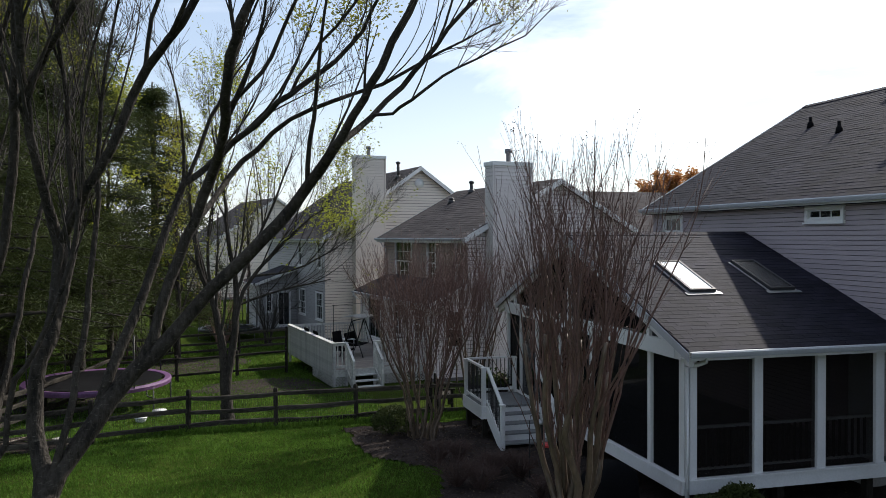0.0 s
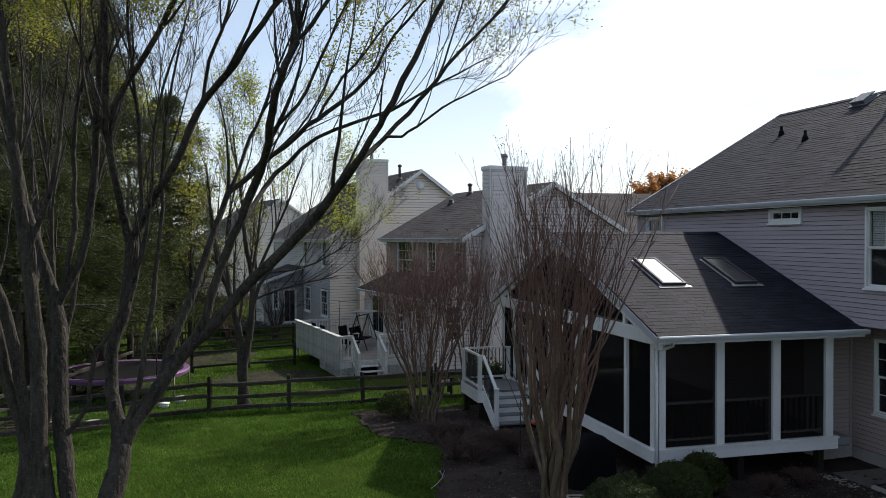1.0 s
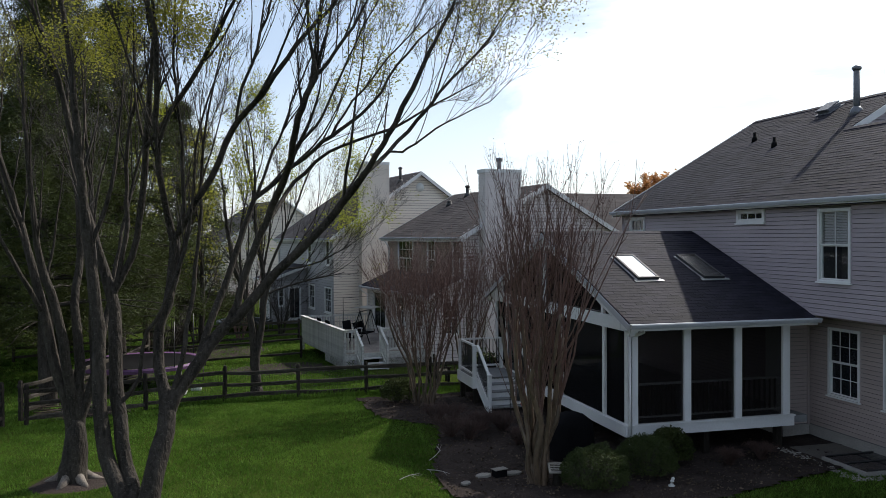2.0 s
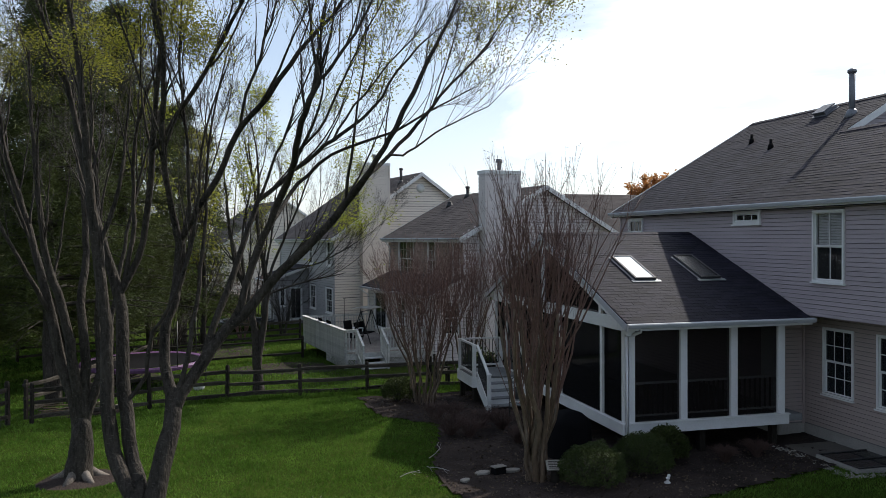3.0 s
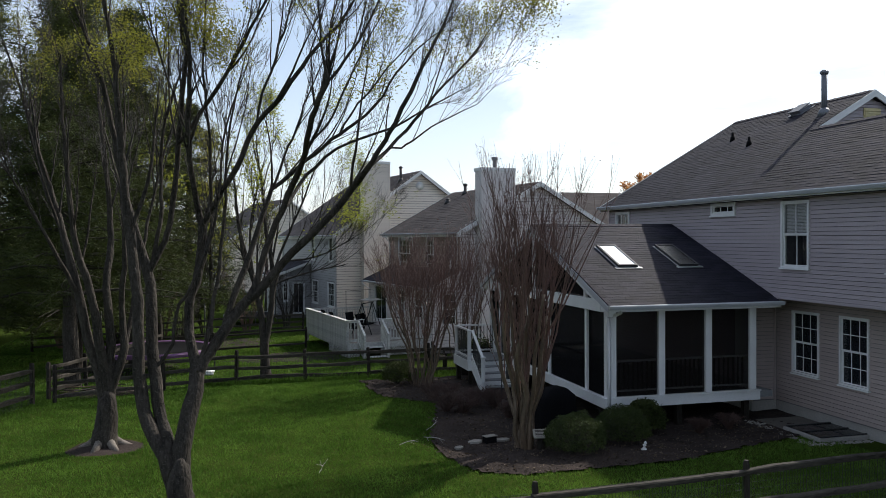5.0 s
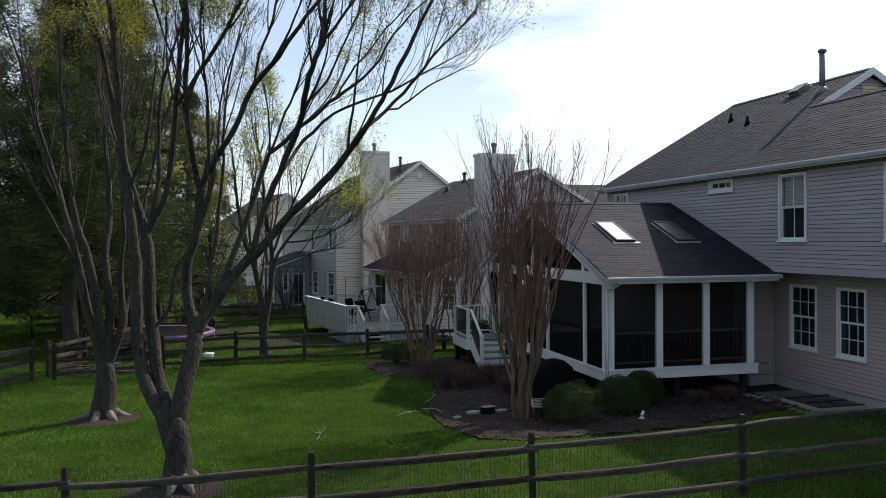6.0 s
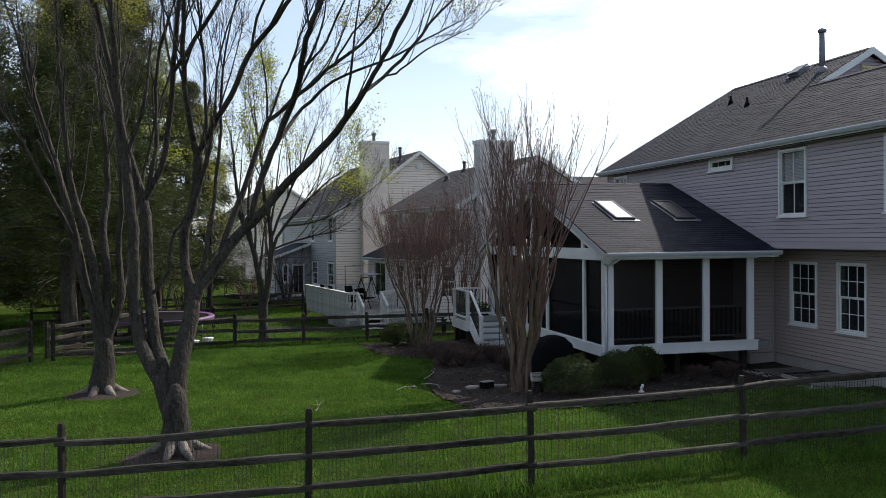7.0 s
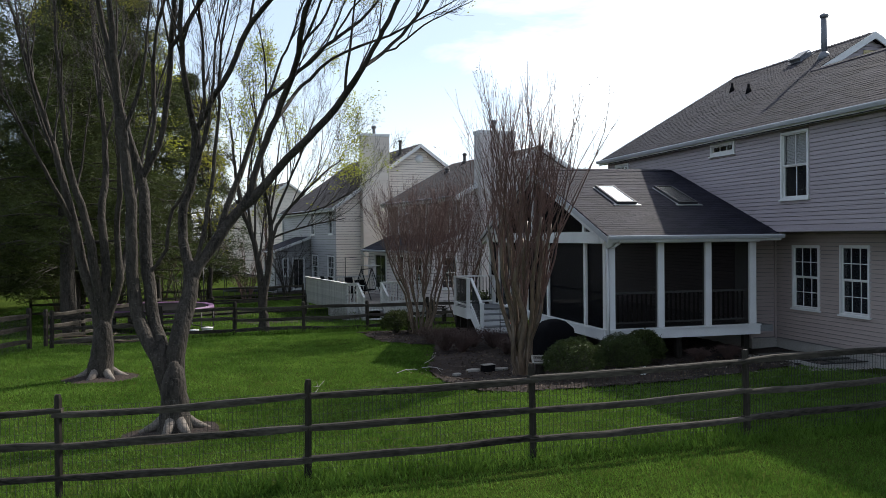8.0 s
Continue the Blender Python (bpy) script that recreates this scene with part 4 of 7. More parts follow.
# ---- fences ----
def split_rail_fence(name, label, posts, height, rails, rail_h=0.10, wire=True, seed=1, thick=0.115):
    """Rough posts, three wavering rails in each bay, welded wire behind. posts: (x, y)."""
    rnd = random.Random(seed)
    x0, y0 = posts[0]
    f = thing(name, pose(x0, y0, 0), label, "fence")
    off = Vector((x0, y0, 0))
    wire_bm = bmesh.new()
    P = [Vector((x, y, ground_z(x, y))) for x, y in posts]
    for q in P:
        bm = bmesh.new()
        h = height + rnd.uniform(-0.03, 0.05)
        w = thick / 2
        tube(bm, [(0, 0, -0.15), (0.004, 0, h * 0.5), (0, 0.004, h - 0.05), (0, 0, h)], [w * 1.15, w * 1.12, w * 1.1, w * 0.8], 6)
        for e in bm.faces:
            e.smooth = False
        bm.transform(Matrix.Translation(q - off) @ pose(0, 0, 0, rnd.uniform(-1.5, 1.5), rnd.uniform(-1.5, 1.5), rnd.uniform(0, 60)))
        part("post", bm, POSTWOOD, f)
    for a, b in zip(P, P[1:]):
        d = (b - a).normalized()
        side = Vector((d.y, -d.x, 0))
        for rz in rails:
            bm = bmesh.new()
            n = 7
            rings = []
            za, zb = rz + rnd.uniform(-0.03, 0.03), rz + rnd.uniform(-0.03, 0.03)
            sag = rnd.uniform(-0.035, 0.025)
            for i in range(n):
                t = i / (n - 1)
                c = a.lerp(b, t) - d * 0.06 * (1 - 2 * t) - off
                c.z += za + (zb - za) * t + sag * 4 * t * (1 - t) + rnd.uniform(-0.008, 0.008)
                hh = rail_h * (0.5 if 0 < i < n - 1 else 0.36) * rnd.uniform(0.85, 1.12)
                ww = 0.052 * rnd.uniform(0.85, 1.15)
                rings.append([bm.verts.new(c + side * sx * ww + Vector((0, 0, sz * hh))) for sx, sz in ((-0.75, -1), (0.8, -0.9), (1, 0.6), (0.75, 1), (-1, 0.85))])
            for q, s in zip(rings, rings[1:]):
                for k in range(5):
                    bm.faces.new((q[k], q[(k + 1) % 5], s[(k + 1) % 5], s[k]))
            bm.faces.new(rings[0][::-1])
            bm.faces.new(rings[-1])
            part("rail", bm, FENCEWOOD, f)
        if wire:
            back = Vector((-d.y, d.x, 0)) * 0.05 - off
            n = int((b - a).length / 0.051)
            for i in range(n + 1):
                c = a.lerp(b, i / n) + back
                beam(wire_bm, c + Vector((0, 0, 0.02)), c + Vector((0, 0, height - 0.14)), 0.0042, 0.0042)
            for i in range(12):
                z = 0.03 + i * (height - 0.17) / 11
                beam(wire_bm, a + back + Vector((0, 0, z)), b + back + Vector((0, 0, z)), 0.0026, 0.0026)
    if wire:
        tagged(part("wire_mesh", wire_bm, WIRE, f, "thin galvanised welded wire mesh"), kind="stuff")
    else:
        wire_bm.free()


split_rail_fence("split_rail_fence", "weathered three-rail split fence backed with wire mesh on the lawn", [(-12.0, 8.3), (-8.95, 7.75), (-5.95, 7.25), (-2.93, 6.88), (0.02, 6.28), (2.93, 6.17), (6.17, 6.25), (9.2, 6.45), (12.2, 6.7)], 1.24, (0.27, 0.65, 1.06), rail_h=0.088, seed=3, thick=0.085)
split_rail_fence("split_rail_fence", "dark weathered fence between the lawn and the neighbour's garden", [(-5.9, 20.9), (-3.1, 22.3), (-0.94, 23.1), (1.27, 23.15), (3.42, 23.3), (5.5, 23.35), (7.4, 23.35)], 1.05, (0.18, 0.53, 0.88), rail_h=0.12, seed=5)
split_rail_fence("split_rail_fence", "weathered side fence along the edge of the lawn", [(-6.45, 20.8), (-7.5, 17.9), (-8.6, 15.0), (-9.7, 12.1)], 1.12, (0.25, 0.6, 0.95), rail_h=0.12, seed=6)
split_rail_fence("split_rail_fence", "dark weathered fence behind the pine trees", [(-6.2, 21.6), (-5.6, 24.0), (-5.1, 27.0), (-4.6, 30.0), (-4.1, 33.0)], 1.1, (0.25, 0.6, 0.95), rail_h=0.12, seed=7, wire=False)


# ---- trees ----
def skin(name, limbs, mat, parent, sides=6, kind="", label=""):
    """One mesh of tapered tubes. limbs: lists of (point, radius)."""
    verts, faces = [], []
    for limb in limbs:
        n = len(limb)
        s = sides if limb[0][1] > 0.03 else (5 if limb[0][1] > 0.012 else 3)
        base = len(verts)
        for i, (p, r) in enumerate(limb):
            d = (limb[min(i + 1, n - 1)][0] - limb[max(i - 1, 0)][0])
            d = d.normalized() if d.length else Vector((0, 0, 1))
            a = d.cross(Vector((0.31, 0.95, 0.05))).normalized()
            b = d.cross(a)
            for k in range(s):
                q = k * math.tau / s
                verts.append(p + (a * math.cos(q) + b * math.sin(q)) * r)
        for i in range(n - 1):
            for k in range(s):
                faces.append((base + i * s + k, base + i * s + (k + 1) % s, base + (i + 1) * s + (k + 1) % s, base + (i + 1) * s + k))
        faces.append(tuple(base + (n - 1) * s + k for k in range(s)))
    me = bpy.data.meshes.new(name)
    me.from_pydata(verts, [], faces)
    me.materials.append(mat)
    for f in me.polygons:
        f.use_smooth = True
    return part(name, me, mat, parent, label, kind)


def spline(ctrl, rnd, step=0.35, wobble=0.02):
    """A smooth limb through control points (Vector, radius), with small kinks."""
    out = []
    n = len(ctrl)
    for i in range(n - 1):
        p0, p1, p2, p3 = ctrl[max(i - 1, 0)], ctrl[i], ctrl[i + 1], ctrl[min(i + 2, n - 1)]
        k = max(2, int((p2[0] - p1[0]).length / step))
        for j in range(k):
            t = j / k
            t2, t3 = t * t, t * t * t
            q = 0.5 * ((2 * p1[0]) + (p2[0] - p0[0]) * t + (2 * p0[0] - 5 * p1[0] + 4 * p2[0] - p3[0]) * t2 + (3 * p1[0] - p0[0] - 3 * p2[0] + p3[0]) * t3)
            r = p1[1] + (p2[1] - p1[1]) * t
            out.append((q + Vector((rnd.uniform(-1, 1), rnd.uniform(-1, 1), rnd.uniform(-1, 1))) * wobble, r * rnd.uniform(0.96, 1.05)))
    out.append(ctrl[-1])
    return out


def sprout(limb, rnd, count, start, spread, length, up=0.25, thin=0.55, seg=5, droop=0.0, wob=0.10, least=0.0022):
    """Side branches of a limb: from start (0..1) to its tip, leaning spread from its way."""
    kids = []
    n = len(limb)
    for _ in range(count):
        t = start + (1 - start) * (rnd.random() ** 0.8)
        i = min(int(t * (n - 1)), n - 2)
        p, r = limb[i]
        d = (limb[i + 1][0] - limb[max(i - 1, 0)][0]).normalized()
        side = d.orthogonal().normalized()
        side.rotate(Matrix.Rotation(rnd.uniform(0, math.tau), 3, d))
        way = (d + side * spread * rnd.uniform(0.6, 1.3) + Vector((0, 0, up))).normalized()
        ln = length * rnd.uniform(0.5, 1.25) * (1.1 - 0.5 * t)
        rr = max(r * thin * rnd.uniform(0.6, 1.0), least * 1.4)
        pts = [(p.copy(), rr)]
        q = p.copy()
        for s in range(seg):
            way = (way + Vector((rnd.uniform(-1, 1), rnd.uniform(-1, 1), rnd.uniform(-1, 1))) * wob + Vector((0, 0, up * 0.25 - droop))).normalized()
            q = q + way * ln / seg
            pts.append((q.copy(), max(rr * (1 - (s + 1) / seg * 0.8), least)))
        kids.append(pts)
    return kids


def leaves(name, spots, size, mat, parent, rnd, flat=0.5, label="", droop=0.0, slim=0.28):
    """Small pointed leaves at the spots, each a bent quad of two faces."""
    arr = np.empty((len(spots) * 4, 3))
    for i, p in enumerate(spots):
        a = Vector((rnd.gauss(0, 1), rnd.gauss(0, 1), rnd.gauss(0, flat) - droop)).normalized()
        b = a.orthogonal().normalized()
        b.rotate(Matrix.Rotation(rnd.uniform(0, math.tau), 3, a))
        s = size * rnd.uniform(0.6, 1.3)
        arr[i * 4] = p
        arr[i * 4 + 1] = p + a * s * 0.5 + b * s * slim
        arr[i * 4 + 2] = p + a * s
        arr[i * 4 + 3] = p + a * s * 0.5 - b * s * slim
    n = len(spots)
    me = bpy.data.meshes.new(name)
    me.vertices.add(n * 4)
    me.vertices.foreach_set("co", arr.ravel())
    me.loops.add(n * 4)
    me.loops.foreach_set("vertex_index", np.arange(n * 4, dtype=np.int32))
    me.polygons.add(n)
    me.polygons.foreach_set("loop_start", np.arange(0, n * 4, 4, dtype=np.int32))
    me.polygons.foreach_set("loop_total", np.full(n, 4, dtype=np.int32))
    me.update()
    me.validate()
    me.materials.append(mat)
    return part(name, me, mat, parent, label, "stuff")


AX, RT = Vector((0.24, 0.97, 0)).normalized(), Vector((0.97, -0.24, 0)).normalized()


def yard_tree(name, at, label, limbs, seed, trunk_top, trunk_r, lean=0.0, twigs=(9, 5, 4), leaf=(0.0, 0.09), tip_leaf=SPRING_TREE, reach=1.7, root=True, group="garden trees", second=3, leaf_from=4.2, clump=0.1, from_part=0.4, tuft=40):
    """A many-limbed yard tree. limbs: lists of (across, back, up, radius) from the base."""
    rnd = random.Random(seed)
    tree = thing(name, pose(*at), label, "tree", group)

    def place(c):
        return (RT * c[0] + AX * c[1] + Vector((0, 0, c[2])), c[3])
    trunk = spline([place(c) for c in ((0, 0, -0.15, trunk_r * 1.5), (lean * 0.1, 0, 0.15, trunk_r * 1.18), (lean * 0.4, 0, trunk_top * 0.4, trunk_r), (lean * 0.6, 0, trunk_top * 0.6, trunk_r * 0.92), (lean * 0.8, 0, trunk_top * 0.78, trunk_r * 0.74), (lean * 0.9, 0, trunk_top * 0.9, trunk_r * 0.46), (lean, 0, trunk_top * 0.97, trunk_r * 0.15))], rnd, 0.12, 0.012)
    t = skin("trunk", [trunk], BARK, tree, 14)
    if root:
        for i in range(6):
            q = i * math.tau / 6 + rnd.uniform(-0.3, 0.3)
            w = Vector((math.cos(q), math.sin(q), 0))
            skin("root", [[(w * trunk_r * 0.5 + Vector((0, 0, 0.22)), trunk_r * 0.45), (w * trunk_r * 1.5 + Vector((0, 0, 0.06)), trunk_r * 0.36), (w * trunk_r * 2.6 + Vector((0, 0, -0.04)), trunk_r * 0.16)]], ROOT, t, 8)
    fine, spots, grown = [], [], []
    for li in limbs:
        a0 = li[0]
        if abs(a0[2] - trunk_top) >= 0.15 and grown:                # a higher limb starts on the limb it forks from
            near = min(grown, key=lambda c: sum((c[k] - a0[k]) ** 2 for k in range(3)))
            li = [(near[0], near[1], near[2], min(a0[3], near[3]))] + list(li[1:])
        for c, e in zip(li, li[1:]):
            grown += [tuple(c[k] + (e[k] - c[k]) * f / 6 for k in range(4)) for f in range(6)]
        if abs(a0[2] - trunk_top) < 0.15:                           # limbs grow out of the trunk's foot
            li = [(a0[0] * 0.25 + lean * 0.2, a0[1], 0.05, min(a0[3] * 0.9, trunk_r * 0.62)), (a0[0] * 0.6 + lean * 0.3, a0[1], trunk_top * 0.55, a0[3] * 1.02)] + list(li)
        limb = spline([place(c) for c in li], rnd, 0.3, 0.018)
        skin("limb", [limb], BARK, tree, 9)
        kids = sprout(limb, rnd, twigs[0], 0.45, 0.5, reach, up=0.22)
        for sec in sprout(limb, rnd, second, from_part, 0.46, reach * 2.1, up=0.40, thin=0.66, seg=11, wob=0.10):
            skin("limb", [sec], BARK, tree, 7)
            kids += sprout(sec, rnd, twigs[0] // 2 + 1, 0.3, 0.45, reach * 0.9, up=0.25)
        for kid in kids:
            fine.append(kid)
            g2 = sprout(kid, rnd, twigs[1], 0.25, 0.6, reach * 0.5, up=0.2, seg=4)
            for g in g2:
                fine.append(g)
                g3 = sprout(g, rnd, twigs[2], 0.2, 0.7, reach * 0.24, up=0.15, seg=3)
                fine += g3
                for e in g3:
                    if rnd.random() < leaf[0] and e[-1][0].z > leaf_from and noise.noise(e[-1][0] * 0.8 + Vector((seed, 0, 0))) > clump:
                        for _ in range(tuft):
                            spots.append(e[-1][0] + Vector((rnd.gauss(0, 1), rnd.gauss(0, 1), rnd.gauss(0, 1))) * 0.10)
    tagged(skin("twig_canopy", fine, TWIG, tree, 5), kind="stuff")
    if spots:
        leaves("leaves", spots, leaf[1], tip_leaf, tree, rnd, label="tufts of fresh yellow-green spring leaves")
    return tree


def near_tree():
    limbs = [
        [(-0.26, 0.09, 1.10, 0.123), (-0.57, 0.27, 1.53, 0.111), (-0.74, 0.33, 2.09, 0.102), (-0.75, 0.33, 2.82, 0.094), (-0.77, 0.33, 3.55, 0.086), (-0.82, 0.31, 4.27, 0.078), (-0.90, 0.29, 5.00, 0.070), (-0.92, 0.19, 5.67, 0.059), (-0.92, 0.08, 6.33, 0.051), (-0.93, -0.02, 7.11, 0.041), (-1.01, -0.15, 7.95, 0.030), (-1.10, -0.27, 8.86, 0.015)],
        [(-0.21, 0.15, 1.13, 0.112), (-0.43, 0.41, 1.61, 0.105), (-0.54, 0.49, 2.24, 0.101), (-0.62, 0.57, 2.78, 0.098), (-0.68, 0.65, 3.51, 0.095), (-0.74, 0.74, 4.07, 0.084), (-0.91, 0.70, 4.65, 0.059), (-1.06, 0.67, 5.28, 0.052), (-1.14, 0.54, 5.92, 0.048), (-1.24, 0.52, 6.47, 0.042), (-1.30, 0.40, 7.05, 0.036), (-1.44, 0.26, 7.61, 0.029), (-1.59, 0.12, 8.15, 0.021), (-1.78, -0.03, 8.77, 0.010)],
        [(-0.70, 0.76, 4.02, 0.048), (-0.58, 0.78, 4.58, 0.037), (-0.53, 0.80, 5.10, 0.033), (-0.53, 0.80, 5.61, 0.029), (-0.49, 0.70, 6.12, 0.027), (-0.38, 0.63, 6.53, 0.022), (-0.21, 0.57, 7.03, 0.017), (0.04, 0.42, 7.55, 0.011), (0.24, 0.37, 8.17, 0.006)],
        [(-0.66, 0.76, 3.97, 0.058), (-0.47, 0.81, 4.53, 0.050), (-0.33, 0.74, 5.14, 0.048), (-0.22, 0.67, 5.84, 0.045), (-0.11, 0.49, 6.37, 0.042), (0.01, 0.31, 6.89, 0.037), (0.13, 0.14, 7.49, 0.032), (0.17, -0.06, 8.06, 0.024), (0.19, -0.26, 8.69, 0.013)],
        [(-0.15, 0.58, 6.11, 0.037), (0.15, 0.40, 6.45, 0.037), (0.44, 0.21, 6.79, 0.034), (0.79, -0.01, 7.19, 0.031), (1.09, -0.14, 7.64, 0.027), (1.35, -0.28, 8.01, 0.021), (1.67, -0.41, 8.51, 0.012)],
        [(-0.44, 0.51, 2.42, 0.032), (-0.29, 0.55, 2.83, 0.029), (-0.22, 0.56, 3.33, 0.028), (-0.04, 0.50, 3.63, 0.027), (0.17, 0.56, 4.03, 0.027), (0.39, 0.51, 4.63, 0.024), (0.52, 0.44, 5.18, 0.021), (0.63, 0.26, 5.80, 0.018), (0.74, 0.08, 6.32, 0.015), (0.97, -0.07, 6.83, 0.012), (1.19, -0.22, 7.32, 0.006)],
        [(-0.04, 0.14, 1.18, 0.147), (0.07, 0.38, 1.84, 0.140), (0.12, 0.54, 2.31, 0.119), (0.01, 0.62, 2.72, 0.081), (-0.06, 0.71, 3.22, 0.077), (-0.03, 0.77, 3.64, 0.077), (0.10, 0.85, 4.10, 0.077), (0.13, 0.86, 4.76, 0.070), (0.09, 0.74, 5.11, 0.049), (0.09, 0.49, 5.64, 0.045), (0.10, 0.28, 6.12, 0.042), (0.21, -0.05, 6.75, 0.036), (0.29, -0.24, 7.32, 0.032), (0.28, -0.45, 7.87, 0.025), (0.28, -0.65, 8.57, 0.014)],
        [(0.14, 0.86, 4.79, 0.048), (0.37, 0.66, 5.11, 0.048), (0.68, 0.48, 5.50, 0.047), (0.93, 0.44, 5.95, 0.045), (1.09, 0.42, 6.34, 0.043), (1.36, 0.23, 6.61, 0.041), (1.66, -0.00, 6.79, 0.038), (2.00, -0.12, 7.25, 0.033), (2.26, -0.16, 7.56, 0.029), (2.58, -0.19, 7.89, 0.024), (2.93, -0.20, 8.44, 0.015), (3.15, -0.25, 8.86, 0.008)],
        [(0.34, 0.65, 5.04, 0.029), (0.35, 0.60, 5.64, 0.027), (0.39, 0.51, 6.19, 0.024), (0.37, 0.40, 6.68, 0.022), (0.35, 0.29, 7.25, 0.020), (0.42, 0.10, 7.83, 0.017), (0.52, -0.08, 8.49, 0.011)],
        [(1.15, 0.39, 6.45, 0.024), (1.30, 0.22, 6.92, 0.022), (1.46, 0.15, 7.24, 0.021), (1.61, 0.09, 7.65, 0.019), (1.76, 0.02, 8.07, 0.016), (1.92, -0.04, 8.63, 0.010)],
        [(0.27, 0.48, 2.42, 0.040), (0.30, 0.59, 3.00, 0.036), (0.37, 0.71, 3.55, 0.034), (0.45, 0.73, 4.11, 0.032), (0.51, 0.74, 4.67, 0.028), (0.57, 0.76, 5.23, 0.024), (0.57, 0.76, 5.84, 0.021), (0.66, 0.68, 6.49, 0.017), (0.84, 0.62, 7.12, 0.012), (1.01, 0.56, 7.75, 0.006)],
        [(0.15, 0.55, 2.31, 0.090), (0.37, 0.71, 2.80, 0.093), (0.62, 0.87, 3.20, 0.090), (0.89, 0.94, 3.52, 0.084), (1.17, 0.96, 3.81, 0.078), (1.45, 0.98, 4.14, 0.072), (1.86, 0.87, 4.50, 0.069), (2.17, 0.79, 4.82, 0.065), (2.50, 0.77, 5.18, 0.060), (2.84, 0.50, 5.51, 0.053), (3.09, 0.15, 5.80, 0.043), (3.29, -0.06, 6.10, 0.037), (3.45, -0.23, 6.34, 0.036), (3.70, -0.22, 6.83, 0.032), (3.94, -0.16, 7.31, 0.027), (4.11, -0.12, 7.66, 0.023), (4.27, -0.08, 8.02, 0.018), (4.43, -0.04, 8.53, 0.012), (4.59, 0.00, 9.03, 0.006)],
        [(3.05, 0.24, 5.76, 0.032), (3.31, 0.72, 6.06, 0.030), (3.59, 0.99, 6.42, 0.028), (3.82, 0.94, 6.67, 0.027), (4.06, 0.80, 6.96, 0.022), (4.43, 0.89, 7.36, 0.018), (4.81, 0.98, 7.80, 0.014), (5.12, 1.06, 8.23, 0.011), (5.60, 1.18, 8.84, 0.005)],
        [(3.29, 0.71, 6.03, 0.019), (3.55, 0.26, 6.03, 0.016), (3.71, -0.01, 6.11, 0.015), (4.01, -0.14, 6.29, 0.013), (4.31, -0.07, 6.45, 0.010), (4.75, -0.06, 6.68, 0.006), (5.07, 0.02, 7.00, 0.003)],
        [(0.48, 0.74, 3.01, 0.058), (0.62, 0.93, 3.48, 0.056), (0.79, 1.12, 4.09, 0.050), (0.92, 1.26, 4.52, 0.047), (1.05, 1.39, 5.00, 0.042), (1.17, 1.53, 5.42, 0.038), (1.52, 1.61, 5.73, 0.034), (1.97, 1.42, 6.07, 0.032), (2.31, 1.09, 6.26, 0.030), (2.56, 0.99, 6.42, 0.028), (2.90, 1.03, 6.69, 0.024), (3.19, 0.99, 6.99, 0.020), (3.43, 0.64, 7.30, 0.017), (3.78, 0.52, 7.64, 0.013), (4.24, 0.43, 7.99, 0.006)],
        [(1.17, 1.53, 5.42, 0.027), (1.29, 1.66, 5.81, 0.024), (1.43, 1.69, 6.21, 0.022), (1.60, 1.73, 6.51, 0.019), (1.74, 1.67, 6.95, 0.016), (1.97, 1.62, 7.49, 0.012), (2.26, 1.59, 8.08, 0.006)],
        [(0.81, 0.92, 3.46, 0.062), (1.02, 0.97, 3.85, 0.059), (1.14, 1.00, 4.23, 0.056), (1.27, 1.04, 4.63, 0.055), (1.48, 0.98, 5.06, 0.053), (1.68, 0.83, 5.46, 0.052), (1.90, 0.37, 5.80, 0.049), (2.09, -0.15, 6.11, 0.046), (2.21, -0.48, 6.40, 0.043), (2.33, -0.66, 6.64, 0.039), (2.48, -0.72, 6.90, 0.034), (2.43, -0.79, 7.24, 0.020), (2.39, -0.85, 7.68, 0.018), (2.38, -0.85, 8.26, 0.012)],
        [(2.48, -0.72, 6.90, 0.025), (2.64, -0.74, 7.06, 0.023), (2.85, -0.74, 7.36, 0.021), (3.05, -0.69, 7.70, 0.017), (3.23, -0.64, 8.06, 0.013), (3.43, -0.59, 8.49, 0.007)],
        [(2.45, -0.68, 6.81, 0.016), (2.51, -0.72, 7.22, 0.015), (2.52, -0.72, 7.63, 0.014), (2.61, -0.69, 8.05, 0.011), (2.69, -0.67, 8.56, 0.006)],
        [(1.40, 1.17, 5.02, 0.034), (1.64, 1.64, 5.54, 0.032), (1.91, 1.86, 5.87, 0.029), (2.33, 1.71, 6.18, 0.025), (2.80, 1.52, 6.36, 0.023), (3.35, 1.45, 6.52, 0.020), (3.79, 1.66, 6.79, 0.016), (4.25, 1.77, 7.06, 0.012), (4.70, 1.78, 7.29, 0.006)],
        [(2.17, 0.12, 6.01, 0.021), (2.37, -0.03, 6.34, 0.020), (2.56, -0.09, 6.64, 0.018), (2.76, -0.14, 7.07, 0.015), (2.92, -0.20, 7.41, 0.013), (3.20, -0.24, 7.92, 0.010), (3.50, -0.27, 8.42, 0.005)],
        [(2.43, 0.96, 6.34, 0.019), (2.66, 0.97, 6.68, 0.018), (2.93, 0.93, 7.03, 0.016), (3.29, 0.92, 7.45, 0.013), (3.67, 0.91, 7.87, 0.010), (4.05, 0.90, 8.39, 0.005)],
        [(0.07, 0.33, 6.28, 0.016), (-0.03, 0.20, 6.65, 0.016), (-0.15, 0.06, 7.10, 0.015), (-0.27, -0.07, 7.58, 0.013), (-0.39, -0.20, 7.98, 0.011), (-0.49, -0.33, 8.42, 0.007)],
    ]
